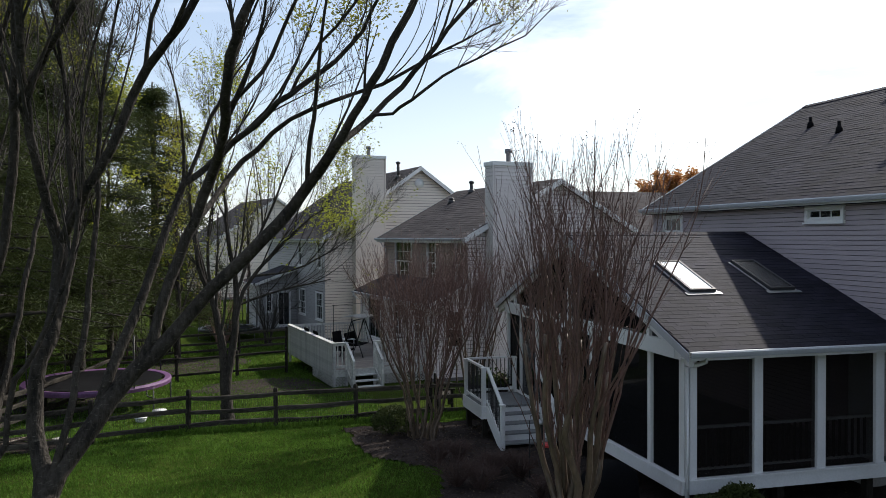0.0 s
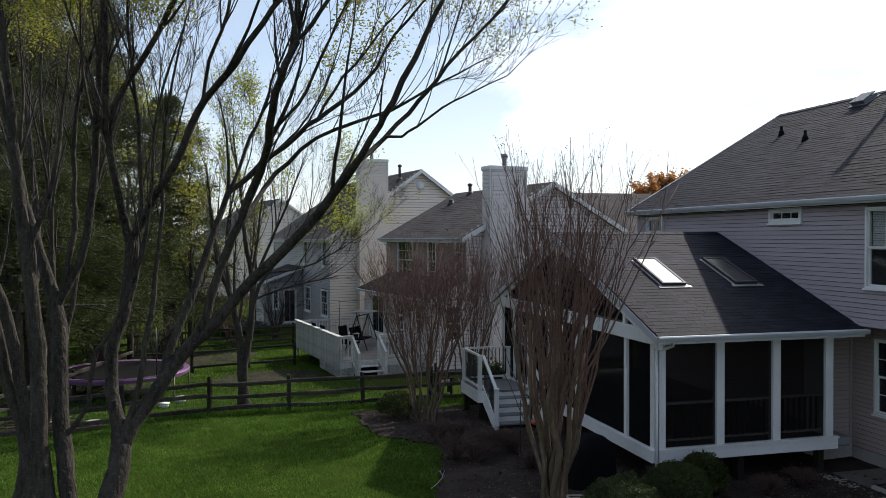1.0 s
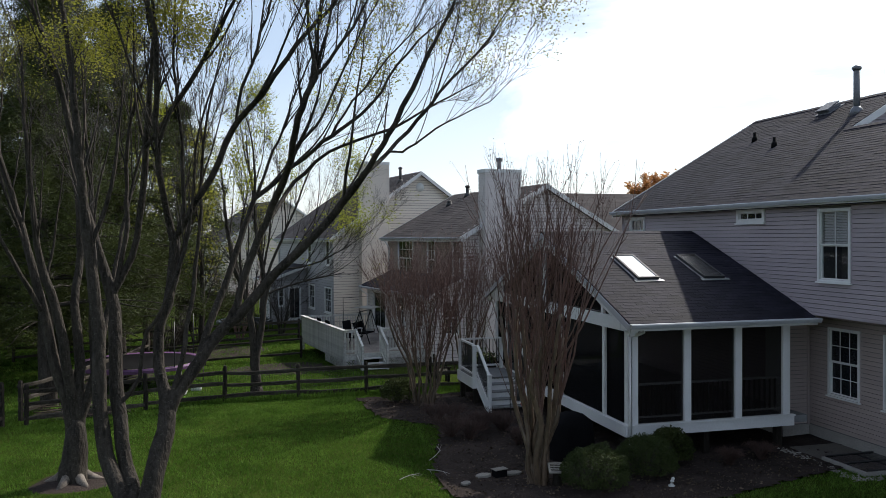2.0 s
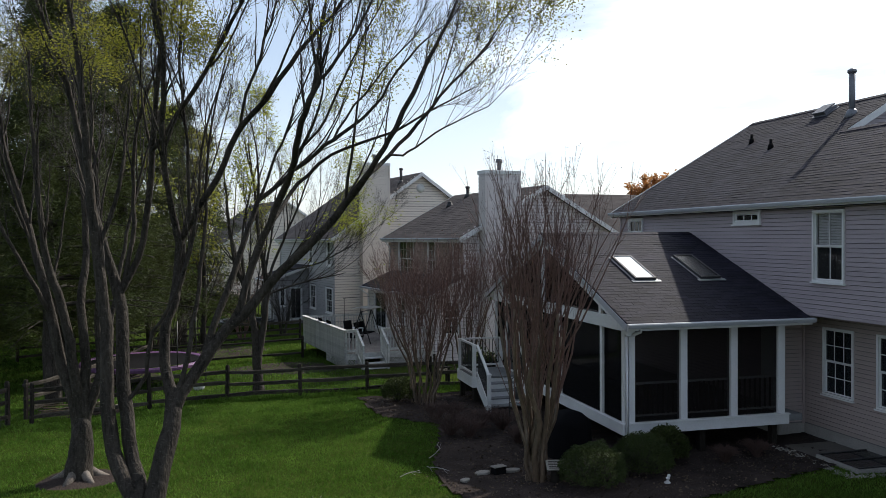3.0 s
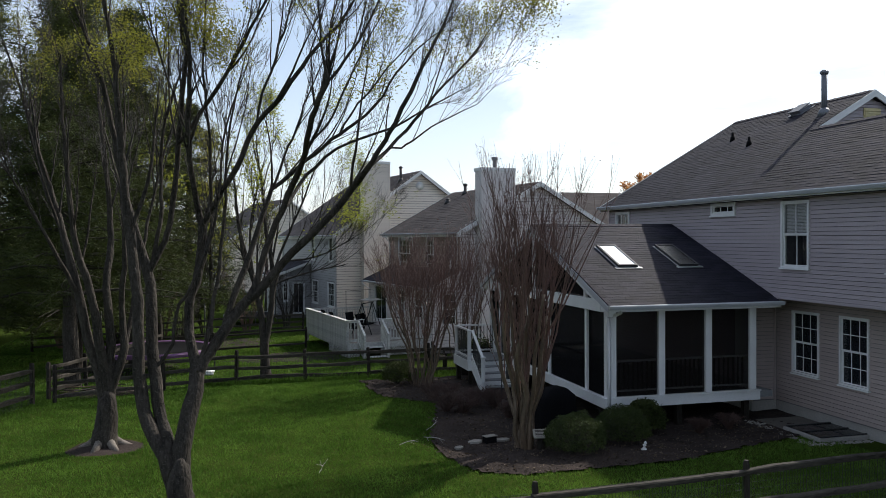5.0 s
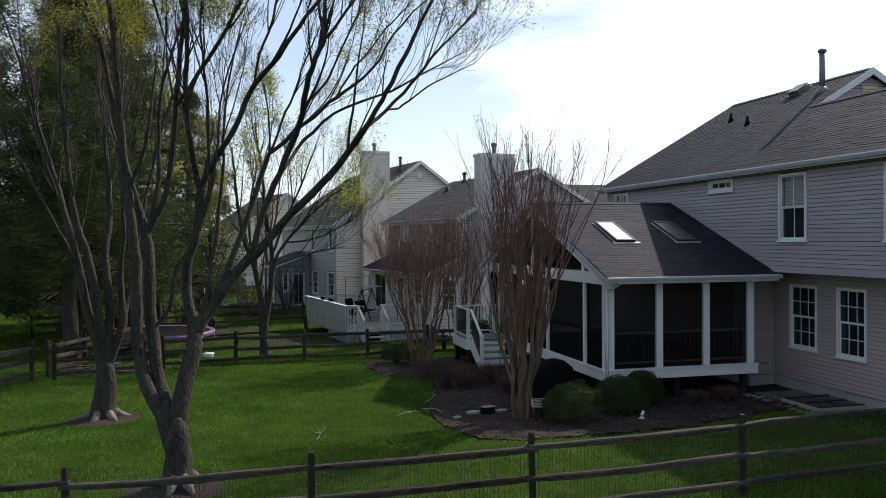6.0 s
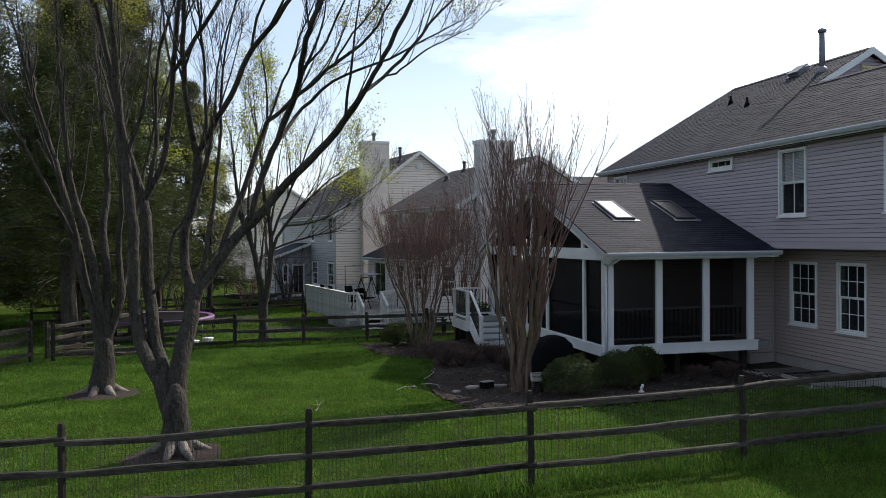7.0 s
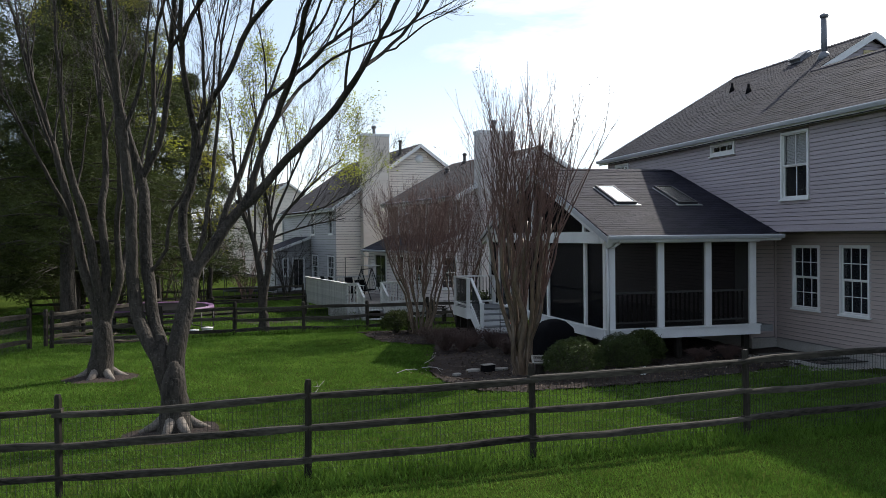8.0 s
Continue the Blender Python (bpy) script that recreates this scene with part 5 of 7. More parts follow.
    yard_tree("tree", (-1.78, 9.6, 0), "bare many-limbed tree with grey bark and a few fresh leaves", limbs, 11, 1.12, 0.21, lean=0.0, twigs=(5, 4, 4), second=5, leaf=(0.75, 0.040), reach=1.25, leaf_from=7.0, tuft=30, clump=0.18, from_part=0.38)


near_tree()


def second_tree():
    limbs = [
        [(-0.05, -0.01, 1.41, 0.123), (-0.28, -0.07, 2.33, 0.107), (-0.43, -0.11, 3.07, 0.098), (-0.60, -0.15, 3.99, 0.082), (-1.02, -0.05, 5.41, 0.061), (-1.48, 0.05, 6.83, 0.041), (-1.89, 0.05, 8.25, 0.025), (-2.29, 0.05, 9.35, 0.010)],
        [(0.04, 0.01, 1.34, 0.115), (-0.02, -0.21, 2.46, 0.098), (-0.14, -0.34, 3.49, 0.082), (-0.34, -0.50, 4.39, 0.070), (-0.43, -0.62, 5.68, 0.049), (-0.49, -0.74, 7.07, 0.033), (-0.47, -0.84, 8.44, 0.016)],
        [(0.09, 0.02, 1.34, 0.115), (0.14, 0.04, 2.33, 0.102), (0.08, 0.02, 3.50, 0.082), (0.06, 0.32, 4.57, 0.070), (-0.02, 0.41, 5.83, 0.053), (-0.20, 0.47, 7.22, 0.037), (-0.31, 0.54, 8.88, 0.016)],
        [(0.15, 0.04, 1.28, 0.098), (0.41, 0.10, 2.17, 0.086), (0.36, 0.09, 3.06, 0.066), (0.55, -0.17, 4.28, 0.053), (0.55, -0.28, 5.72, 0.041), (0.50, -0.39, 7.14, 0.025), (0.56, -0.38, 8.58, 0.012)],
        [(0.41, 0.10, 2.17, 0.061), (0.47, 0.43, 2.94, 0.053), (0.58, 0.66, 4.02, 0.045), (0.74, 0.90, 5.26, 0.033), (1.05, 1.08, 6.71, 0.023), (1.46, 1.29, 8.32, 0.011)],
        [(-0.48, -0.12, 3.32, 0.057), (-0.68, -0.58, 4.15, 0.041), (-1.05, -0.98, 5.17, 0.029), (-1.44, -1.39, 6.13, 0.016)],
    ]
    yard_tree("tree", (-3.73, 15.15, 0), "bare grey-barked yard tree with flaring roots on the lawn", limbs, 23, 1.38, 0.235, lean=0.1, twigs=(6, 4, 4), second=5, leaf=(0.45, 0.036), reach=1.7, leaf_from=7.6, clump=0.02)


second_tree()


def third_tree():
    limbs = [
        [(-0.06, -0.01, 1.04, 0.130), (-0.12, -0.03, 2.09, 0.110), (-0.36, -0.08, 3.33, 0.085), (-0.69, -0.17, 4.27, 0.060), (-0.86, -0.21, 5.60, 0.045), (-0.98, -0.24, 7.19, 0.020)],
        [(-0.02, -0.01, 1.04, 0.120), (0.17, 0.04, 2.28, 0.100), (0.26, 0.06, 3.61, 0.080), (0.06, 0.01, 4.94, 0.060), (-0.06, -0.01, 6.46, 0.040), (-0.25, -0.06, 8.05, 0.015)],
        [(0.21, 0.05, 2.37, 0.070), (0.33, 0.08, 3.22, 0.060), (0.68, 0.17, 3.99, 0.050), (1.71, 0.42, 5.14, 0.035), (2.66, 0.66, 5.92, 0.015)],
        [(0.26, 0.06, 3.61, 0.050), (0.79, 0.20, 4.94, 0.040), (1.35, 0.34, 6.29, 0.030), (1.74, 0.43, 7.45, 0.012)],
        [(0.68, 0.17, 3.99, 0.035), (1.70, 0.42, 4.14, 0.028), (2.93, 0.72, 4.76, 0.012)],
        [(0.33, 0.08, 3.22, 0.035), (1.42, 0.35, 3.60, 0.028), (2.73, 0.67, 3.88, 0.012)],
        [(-0.36, -0.08, 3.33, 0.050), (-0.47, -0.12, 4.93, 0.040), (-0.19, -0.04, 6.65, 0.020), (0.11, 0.02, 7.78, 0.010)],
    ]
    yard_tree("tree", (0.03, 24.1, -0.19), "slender forked tree breaking into yellow-green leaf by the fence", limbs, 37, 1.0, 0.17, lean=-0.03, twigs=(8, 4, 4), second=6, from_part=0.3, leaf_from=2.2, clump=0.0, tuft=9, leaf=(0.42, 0.075), tip_leaf=SPRING, reach=1.75, root=False)


third_tree()


def crape_myrtle(at, label, seed, stems, height, foot, knee, fork, r, wands, twig_n, least=0.004, open_out=0.14, wave=0.03):
    """Smooth stems that rise close together from foot (m) over knee to fork (height, half width), ending in brushes of straight twigs."""
    rnd = random.Random(seed)
    t = thing("crape_myrtle", pose(*at), label, "shrub tree", "crape myrtles")
    fine, wandset = [], []
    for i in range(stems):
        a = i * 2.399 + rnd.uniform(-0.3, 0.3)
        e = math.sqrt((i + 0.5) / stems)
        d = Vector((math.cos(a), math.sin(a), 0))
        rr = r * rnd.uniform(0.65, 1.15)
        h = fork[0] * rnd.uniform(0.88, 1.12)

        def at_height(half, z, k):
            return (d * half * e + Vector((rnd.gauss(0, wave), rnd.gauss(0, wave), z)), rr * k)
        pts = [at_height(foot * 0.8, -0.1, 1.35), at_height(foot, 0.3, 1.1), at_height(foot * 0.6 + knee * 0.4, 0.75, 1.0), at_height(knee, 1.25, 1.02),
               at_height(knee * 0.5 + fork[1] * 0.5, 1.25 * 0.5 + h * 0.5, 0.8), at_height(fork[1], h, 0.6)]
        limb = spline(pts, rnd, 0.22, 0.014)
        skin("stem", [limb], CRAPEBARK, t, 8)
        way = (limb[-1][0] - limb[-4][0]).normalized()
        for _ in range(wands):
            start = limb[rnd.randint(len(limb) * 5 // 10, len(limb) - 1)][0]
            out = Vector((max(-1.5, min(1.5, rnd.gauss(0, 1))), max(-1.5, min(1.5, rnd.gauss(0, 1))), 0)) * open_out + d * e * open_out * 0.7
            w, q = (way * 0.5 + out + Vector((0, 0, 1))).normalized(), start.copy()
            ln = (height - start.z) * rnd.uniform(0.55, 1.08)
            wr = rr * rnd.uniform(0.20, 0.40)
            wand = [(q.copy(), wr)]
            for k in range(8):
                w = (w + Vector((rnd.gauss(0, 0.10), rnd.gauss(0, 0.10), 0.085))).normalized()
                q = q + w * ln / 8
                wand.append((q.copy(), max(wr * (1 - k / 8.5), least)))
            wandset.append(wand)
            fine += sprout(wand, rnd, twig_n, 0.35, 0.5, height * 0.16, up=0.25, thin=0.5, seg=4, wob=0.12, least=least * 0.75)
    tagged(skin("twig_brush", wandset, CRAPETWIG, t, 5), kind="stuff")
    tagged(skin("twig_canopy", fine, CRAPETWIG, t, 4), kind="stuff")
    # dry seed heads at the tips
    spots = [g[-1][0] + Vector((rnd.gauss(0, 0.035), rnd.gauss(0, 0.035), rnd.gauss(0, 0.035))) for g in fine if rnd.random() < 0.3 for _ in range(4)]
    leaves("seed_tuft", spots, 0.03, CRAPETWIG, t, rnd, label="dry brown seed heads")
    return t


crape_myrtle((5.08, 12.6, 0), "tall leafless crape myrtle with smooth tan stems in the mulch bed", 5, 12, 6.3, 0.20, 0.38, (3.1, 0.82), 0.054, 9, 13, 0.0032, 0.30, 0.05)
crape_myrtle((4.6, 20.35, 0), "leafless reddish crape myrtle beside the garden fence", 6, 15, 4.75, 0.40, 0.60, (2.6, 1.22), 0.030, 13, 10, 0.0042, 0.30, 0.06)
crape_myrtle((6.95, 24.1, -0.18), "leafless reddish crape myrtle against the neighbour's wall", 8, 11, 4.95, 0.30, 0.48, (2.6, 1.05), 0.028, 12, 10, 0.0042, 0.30, 0.05)


def pine(at, height, low, radius, seed, dense=8, size=0.28, label="tall dark-green pine with drooping needled boughs"):
    rnd = random.Random(seed)
    t = thing("pine_tree", pose(*at), label, "tree", "pine trees")
    trunk = spline([(Vector((0, 0, -0.2)), 0.26), (Vector((rnd.uniform(-0.2, 0.2), 0, height * 0.5)), 0.18), (Vector((0, 0, height)), 0.03)], rnd, 0.8, 0.02)
    skin("trunk", [trunk], BARK, t, 9)
    boughs, spots = [], []
    z = low
    while z < height - 0.3:
        f = 1 - (z - low) / (height - low)
        for _ in range(7):
            a = rnd.uniform(0, math.tau)
            ln = radius * (0.14 + 0.90 * f ** 0.7) * rnd.uniform(0.55, 1.3)
            d = Vector((math.cos(a), math.sin(a), 0))
            b = [(d * ln * s + Vector((0, 0, z + ln * (0.22 * s - 0.28 * s * s) + rnd.uniform(-0.05, 0.05))), 0.035 * (1 - 0.85 * s) * (0.5 + f)) for s in (0, 0.25, 0.5, 0.75, 1)]
            boughs.append(b)
            for kid in sprout(b, rnd, 9, 0.25, 0.8, ln * 0.3, up=0.1, thin=0.5, seg=3):
                for p, _ in kid[1:]:
                    for _ in range(dense):
                        spots.append(p + Vector((rnd.gauss(0, 1), rnd.gauss(0, 1), rnd.gauss(0, 0.8))) * 0.15)
        z += rnd.uniform(0.3, 0.5)
    tagged(skin("bough_mass", boughs, TWIG, t, 4), kind="stuff")
    leaves("needles", spots, size, NEEDLE, t, rnd, flat=0.7, slim=0.045 if dense > 9 else 0.06, label="sprays of dark green needles")
    return t


for spot, tall, low, wide, seed in (((-5.9, 23.6), 13.1, 3.0, 2.9, 1), ((-5.0, 31.5), 14.6, 2.2, 3.2, 10), ((-6.9, 29.6), 15.0, 2.0, 3.7, 9), ((-9.6, 27.0), 14.0, 2.6, 3.6, 2), ((-8.0, 34.5), 14.0, 1.6, 3.8, 3), ((-13.0, 36.5), 13.0, 1.2, 4.4, 4),
                                    ((-3.4, 41.0), 12.6, 1.6, 3.6, 5), ((-15.5, 29.5), 12.2, 1.8, 4.0, 6), ((-9.0, 43.0), 13.0, 1.0, 4.4, 7), ((-18.0, 41.0), 13.5, 1.0, 4.6, 8)):
    pine((spot[0], spot[1], ground_z(*spot[:2])), tall, low, wide, seed, *((19, 0.22) if seed in (1, 9, 10) else (16, 0.26) if seed in (3, 5) else (9, 0.28)))



def spring_tree(at, height, spread, seed, mat, label, density=0.5, r=0.12, size=0.12, bare=1.2):
    """A small deciduous tree: trunk, limbs, twigs and scattered young leaves."""
    rnd = random.Random(seed)
    t = thing("tree", pose(at[0], at[1], ground_z(*at[:2])), label, "tree", "garden trees")
    fine, spots = [], []
    trunk = spline([(Vector((0, 0, -0.1)), r * 1.2), (Vector((0.05, 0, height * 0.3)), r), (Vector((0, 0.1, height * 0.55)), r * 0.6), (Vector((0, 0, height * 0.9)), 0.015)], rnd, 0.4, 0.03)
    skin("trunk", [trunk], BARK, t, 8)
    for limb in sprout(trunk, rnd, 17, 0.25, 0.75, spread, up=0.5, thin=0.5, seg=6):
        skin("limb", [limb], BARK, t, 6)
        for kid in sprout(limb, rnd, 8, 0.2, 0.6, spread * 0.5, up=0.3, seg=4):
            fine.append(kid)
            for g in sprout(kid, rnd, 5, 0.2, 0.7, spread * 0.25, up=0.2, seg=3):
                fine.append(g)
                for p, _ in g[1:]:
                    if rnd.random() < density:
                        spots += [p + Vector((rnd.gauss(0, 1), rnd.gauss(0, 1), rnd.gauss(0, 1))) * 0.10 for _ in range(4)]
    tagged(skin("twig_canopy", fine, TWIG, t, 4), kind="stuff")
    leaves("leaves", spots, size, mat, t, rnd, label="sparse young leaves")
    return t


spring_tree((-4.2, 33.0, -0.2), 10.5, 3.3, 41, SPRING, "young tree hazed with yellow-green spring leaves", 0.6)
spring_tree((-2.2, 38.0, -0.4), 9.5, 3.2, 42, SPRING_TREE, "young tree hazed with spring leaves", 0.35)
spring_tree((-6.2, 41.0, -0.4), 12.0, 3.8, 45, SPRING, "taller tree hazed with yellow-green leaves behind the pines", 1.0)
spring_tree((1.0, 52.0, -0.5), 8.0, 2.6, 43, SPRING_TREE, "bare spring tree between the houses", 0.12)
for rx, ry, rh, rs in ((35.0, 64.3, 11.1, 60), (37.6, 65.1, 11.4, 61), (38.6, 63.4, 11.2, 62)):
    spring_tree((rx, ry, -0.5), rh * 0.84, 3.2, rs, RUST, "tree with rust-coloured spring leaves behind the roofs", 1.0, 0.16, 0.26)


def bare_thicket(at, height, spread, seed):
    """A leafless many-stemmed shrub of the far garden's edge."""
    rnd = random.Random(seed)
    t = thing("bare_shrub", pose(*at), "leafless grey-brown thicket at the edge of the far garden", "shrub", "bare shrubs")
    fine = []
    for i in range(13):
        a = rnd.uniform(0, math.tau)
        d = Vector((math.cos(a), math.sin(a), 0))
        h = height * rnd.uniform(0.6, 1.1)
        stem = spline([(d * 0.1 + Vector((0, 0, -0.1)), 0.035), (d * spread * 0.3 + Vector((0, 0, h * 0.5)), 0.022), (d * spread * rnd.uniform(0.5, 1.1) + Vector((0, 0, h)), 0.008)], rnd, 0.3, 0.04)
        fine.append(stem)
        for kid in sprout(stem, rnd, 8, 0.2, 0.7, height * 0.35, up=0.2, least=0.005):
            fine.append(kid)
            fine += sprout(kid, rnd, 5, 0.2, 0.8, height * 0.16, up=0.1, seg=3, least=0.005)
    tagged(skin("twig_canopy", fine, CRAPETWIG if seed % 2 else TWIG, t, 4), kind="stuff")
    return t


for i, (bx, by, bh, bs) in enumerate(((-6.6, 38.5, 3.4, 1.6), (-4.6, 39.6, 4.0, 1.8), (-2.6, 40.8, 3.6, 1.7), (-0.4, 42.0, 4.2, 1.9), (1.8, 43.0, 3.2, 1.5), (-9.0, 37.6, 3.6, 1.8), (-3.4, 35.4, 2.4, 1.2))):
    bare_thicket((bx, by, ground_z(bx, by)), bh, bs, 70 + i)


# ---- planting bed ----
def in_bed(x, y):
    """The mulch bed round the porch, with a wavering edge."""
    w = 0.08 * noise.noise((x * 1.3, y * 1.3, 3)) + 0.05 * noise.noise((x * 5, y * 5, 1))
    edge = ((10.5, 4.7), (11.0, 3.7), (11.6, 3.35), (13.2, 3.23), (14.8, 3.6), (16.2, 4.0), (17.3, 4.3), (17.8, 4.4), (18.4, 3.75), (19.3, 3.1), (20.0, 2.97), (22.3, 2.95))
    left = 5.0
    for (ya, xa), (yb, xb) in zip(edge, edge[1:]):
        if ya <= y <= yb:
            left = xa + (xb - xa) * (y - ya) / (yb - ya)
    left += w
    front = 10.62 + w + max(0.0, x - 7.5) * 0.3
    return left < x < 12.8 and front < y < 22.2


def mulch_bed():
    st = 0.12
    nx, ny = int(10.6 / st), int(13 / st)
    idx, verts, faces = {}, [], []

    def vert(i, j):
        if (i, j) not in idx:
            x, y = 2.2 + i * st, 9.4 + j * st
            idx[i, j] = len(verts)
            verts.append((x, y, ground_z(x, y) + 0.035 + 0.03 * noise.noise((x * 4, y * 4, 0)) + 0.02 * noise.noise((x * 11, y * 11, 5))))
        return idx[i, j]
    for j in range(ny):
        for i in range(nx):
            if in_bed(2.2 + (i + 0.5) * st, 9.4 + (j + 0.5) * st):
                faces.append((vert(i, j), vert(i + 1, j), vert(i + 1, j + 1), vert(i, j + 1)))
    me = bpy.data.meshes.new("mulch_bed")
    me.from_pydata(verts, [], faces)
    me.materials.append(MULCH)
    tagged(new("mulch_bed", me), "dark bark-mulched planting bed beside the porch", "planting bed", kind="structure")


mulch_bed()


def leaf_litter(count, seed):
    """Dry leaves and bark chips strewn over the planting bed and a little past its edge."""
    rnd = random.Random(seed)
    spots = []
    while len(spots) < count:
        x, y = rnd.uniform(2.4, 11.8), rnd.uniform(9.6, 22.0)
        if in_bed(x, y) and not (x > 7.4 and y > 13.4) or (rnd.random() < 0.12 and in_bed(x + 0.25, y + 0.2)):
            spots.append(Vector((x, y, ground_z(x, y) + 0.055 + 0.02 * noise.noise((x * 4, y * 4, 0)))))
    base = thing("leaf_litter", pose(0, 0, 0), "dry brown leaves and bark chips strewn on the mulch", "leaf litter", kind="stuff")
    leaves("litter", spots, 0.06, LITTER, base, rnd, flat=0.12, slim=0.3)


leaf_litter(3500, 77)


def fallen_twig(x0, y0, x1, y1, seed):
    """A dry pale twig lying on the grass."""
    rnd = random.Random(seed)
    a, b = Vector((x0, y0, ground_z(x0, y0) + 0.05)), Vector((x1, y1, ground_z(x1, y1) + 0.07))
    t = thing("fallen_twig", Matrix.Translation(a), "dry pale twig lying on the lawn", "twig", "fallen twigs")
    side = Vector((b.y - a.y, a.x - b.x, 0)) * 0.12
    limb = spline([(Vector((0, 0, 0)), 0.010), ((b - a) * 0.5 + side + Vector((0, 0, 0.05)), 0.009), (b - a, 0.005)], rnd, 0.12, 0.012)
    skin("stick", [limb] + sprout(limb, rnd, 3, 0.3, 0.6, 0.25, up=0.0, seg=3, least=0.004), CONCRETE, t, 5)


for i, ends in enumerate(((3.4, 14.62, 3.82, 15.65), (2.52, 13.4, 2.89, 13.63), (0.62, 11.78, 0.68, 12.32), (3.19, 13.99, 3.56, 13.49))):
    fallen_twig(*ends, 90 + i)
for tx, ty, tr in ((-1.78, 9.6, 0.85), (-3.73, 15.15, 0.9)):
    bm = bmesh.new()
    rim = [bm.verts.new((tx + math.cos(a) * tr * (1 + 0.12 * math.sin(a * 3 + tx)), ty + math.sin(a) * tr * (1 + 0.1 * math.cos(a * 2)), ground_z(tx + math.cos(a) * tr, ty + math.sin(a) * tr) - 0.012)) for a in [i * math.tau / 28 for i in range(28)]]
    mid = bm.verts.new((tx, ty, ground_z(tx, ty) + 0.08))
    for i in range(28):
        bm.faces.new((rim[i], rim[(i + 1) % 28], mid))
    tagged(new("mulch_ring", mesh_of(bm, MULCH)), "ring of worn mulch round a tree's foot", "mulch", kind="structure")


def shrub(name, at, size, seed, label, mat=None, leaf=0.032, count=15000):
    """A rounded evergreen: twigs inside, small leaves on a lumpy shell."""
    rnd = random.Random(seed)
    t = thing(name, pose(*at), label, "shrub", "evergreen shrubs")
    fine = []
    for i in range(26):
        a, e = rnd.uniform(0, math.tau), rnd.uniform(0.1, 1)
        d = Vector((math.cos(a) * e * size[0], math.sin(a) * e * size[1], size[2] * rnd.uniform(0.5, 0.9)))
        fine.append([(Vector((0, 0, -0.03)), 0.02), (d * 0.5, 0.012), (d, 0.005)])
    tagged(skin("branch_core", fine, TWIG, t, 5), kind="stuff")
    spots = []
    while len(spots) < count:
        v = Vector((rnd.gauss(0, 1), rnd.gauss(0, 1), rnd.gauss(0, 1))).normalized()
        if v.z < -0.35:
            continue
        lump = 1 + 0.16 * noise.noise(v * 2.4 + Vector((seed, 0, 0))) + 0.10 * noise.noise(v * 6 + Vector((0, seed, 0)))
        q = rnd.uniform(0.72, 1.0) ** 0.5 * lump
        spots.append(Vector((v.x * size[0] * q, v.y * size[1] * q, size[2] * (0.42 + 0.58 * v.z * q))))
    leaves("foliage", spots, leaf, mat or BOX, t, rnd, flat=0.8)
    return t


shrub("boxwood", (5.98, 11.9, 0), (0.63, 0.62, 0.86), 1, "rounded evergreen shrub in the mulch bed")
shrub("boxwood", (7.36, 12.5, 0), (0.62, 0.6, 0.80), 2, "rounded evergreen shrub before the porch skirt")
shrub("juniper", (8.15, 12.95, 0), (0.5, 0.30, 0.82), 3, "dark feathery juniper against the porch", NEEDLE, 0.06, 5000)
shrub("boxwood", (3.95, 20.9, 0), (0.5, 0.5, 0.72), 4, "small clipped evergreen shrub at the end of the bed", NEEDLE, 0.05, 6000)


# ---- bare soil ----
def soil_patch(cx, cy, rx, ry, label, seed):
    """A thin irregular patch of bare earth and litter that follows the ground."""
    bm = bmesh.new()
    n, rings = 30, 5
    mid = bm.verts.new((cx, cy, ground_z(cx, cy) + 0.03))
    prev = None
    for r in range(1, rings + 1):
        ring = []
        for i in range(n):
            a = i * math.tau / n
            w = (1 + 0.28 * noise.noise((math.cos(a) * 1.7 + seed, math.sin(a) * 1.7, 1))) * r / rings
            x, y = cx + math.cos(a) * rx * w, cy + math.sin(a) * ry * w
            ring.append(bm.verts.new((x, y, ground_z(x, y) + (0.03 if r < rings else -0.01))))
        for i in range(n):
            j = (i + 1) % n
            bm.faces.new((mid, ring[i], ring[j]) if prev is None else (prev[i], ring[i], ring[j], prev[j]))
        prev = ring
    tagged(new("soil_patch", mesh_of(bm, MULCH)), label, "bare soil", kind="structure")


# bare soil by the deck, its dark colour also painting the houses' shadow
soil_patch(1.2, 31.2, 2.6, 1.9, "dark soil and painted house shadow beside the neighbour's deck", 1)
soil_patch(-1.6, 37.2, 2.6, 2.2, "worn dark earth under the far trampoline", 2)
soil_patch(-4.9, 22.6, 1.5, 1.0, "leaf litter behind the corner of the fence", 3)
soil_patch(-5.6, 30.0, 2.4, 3.6, "needle litter under the pine trees", 4)


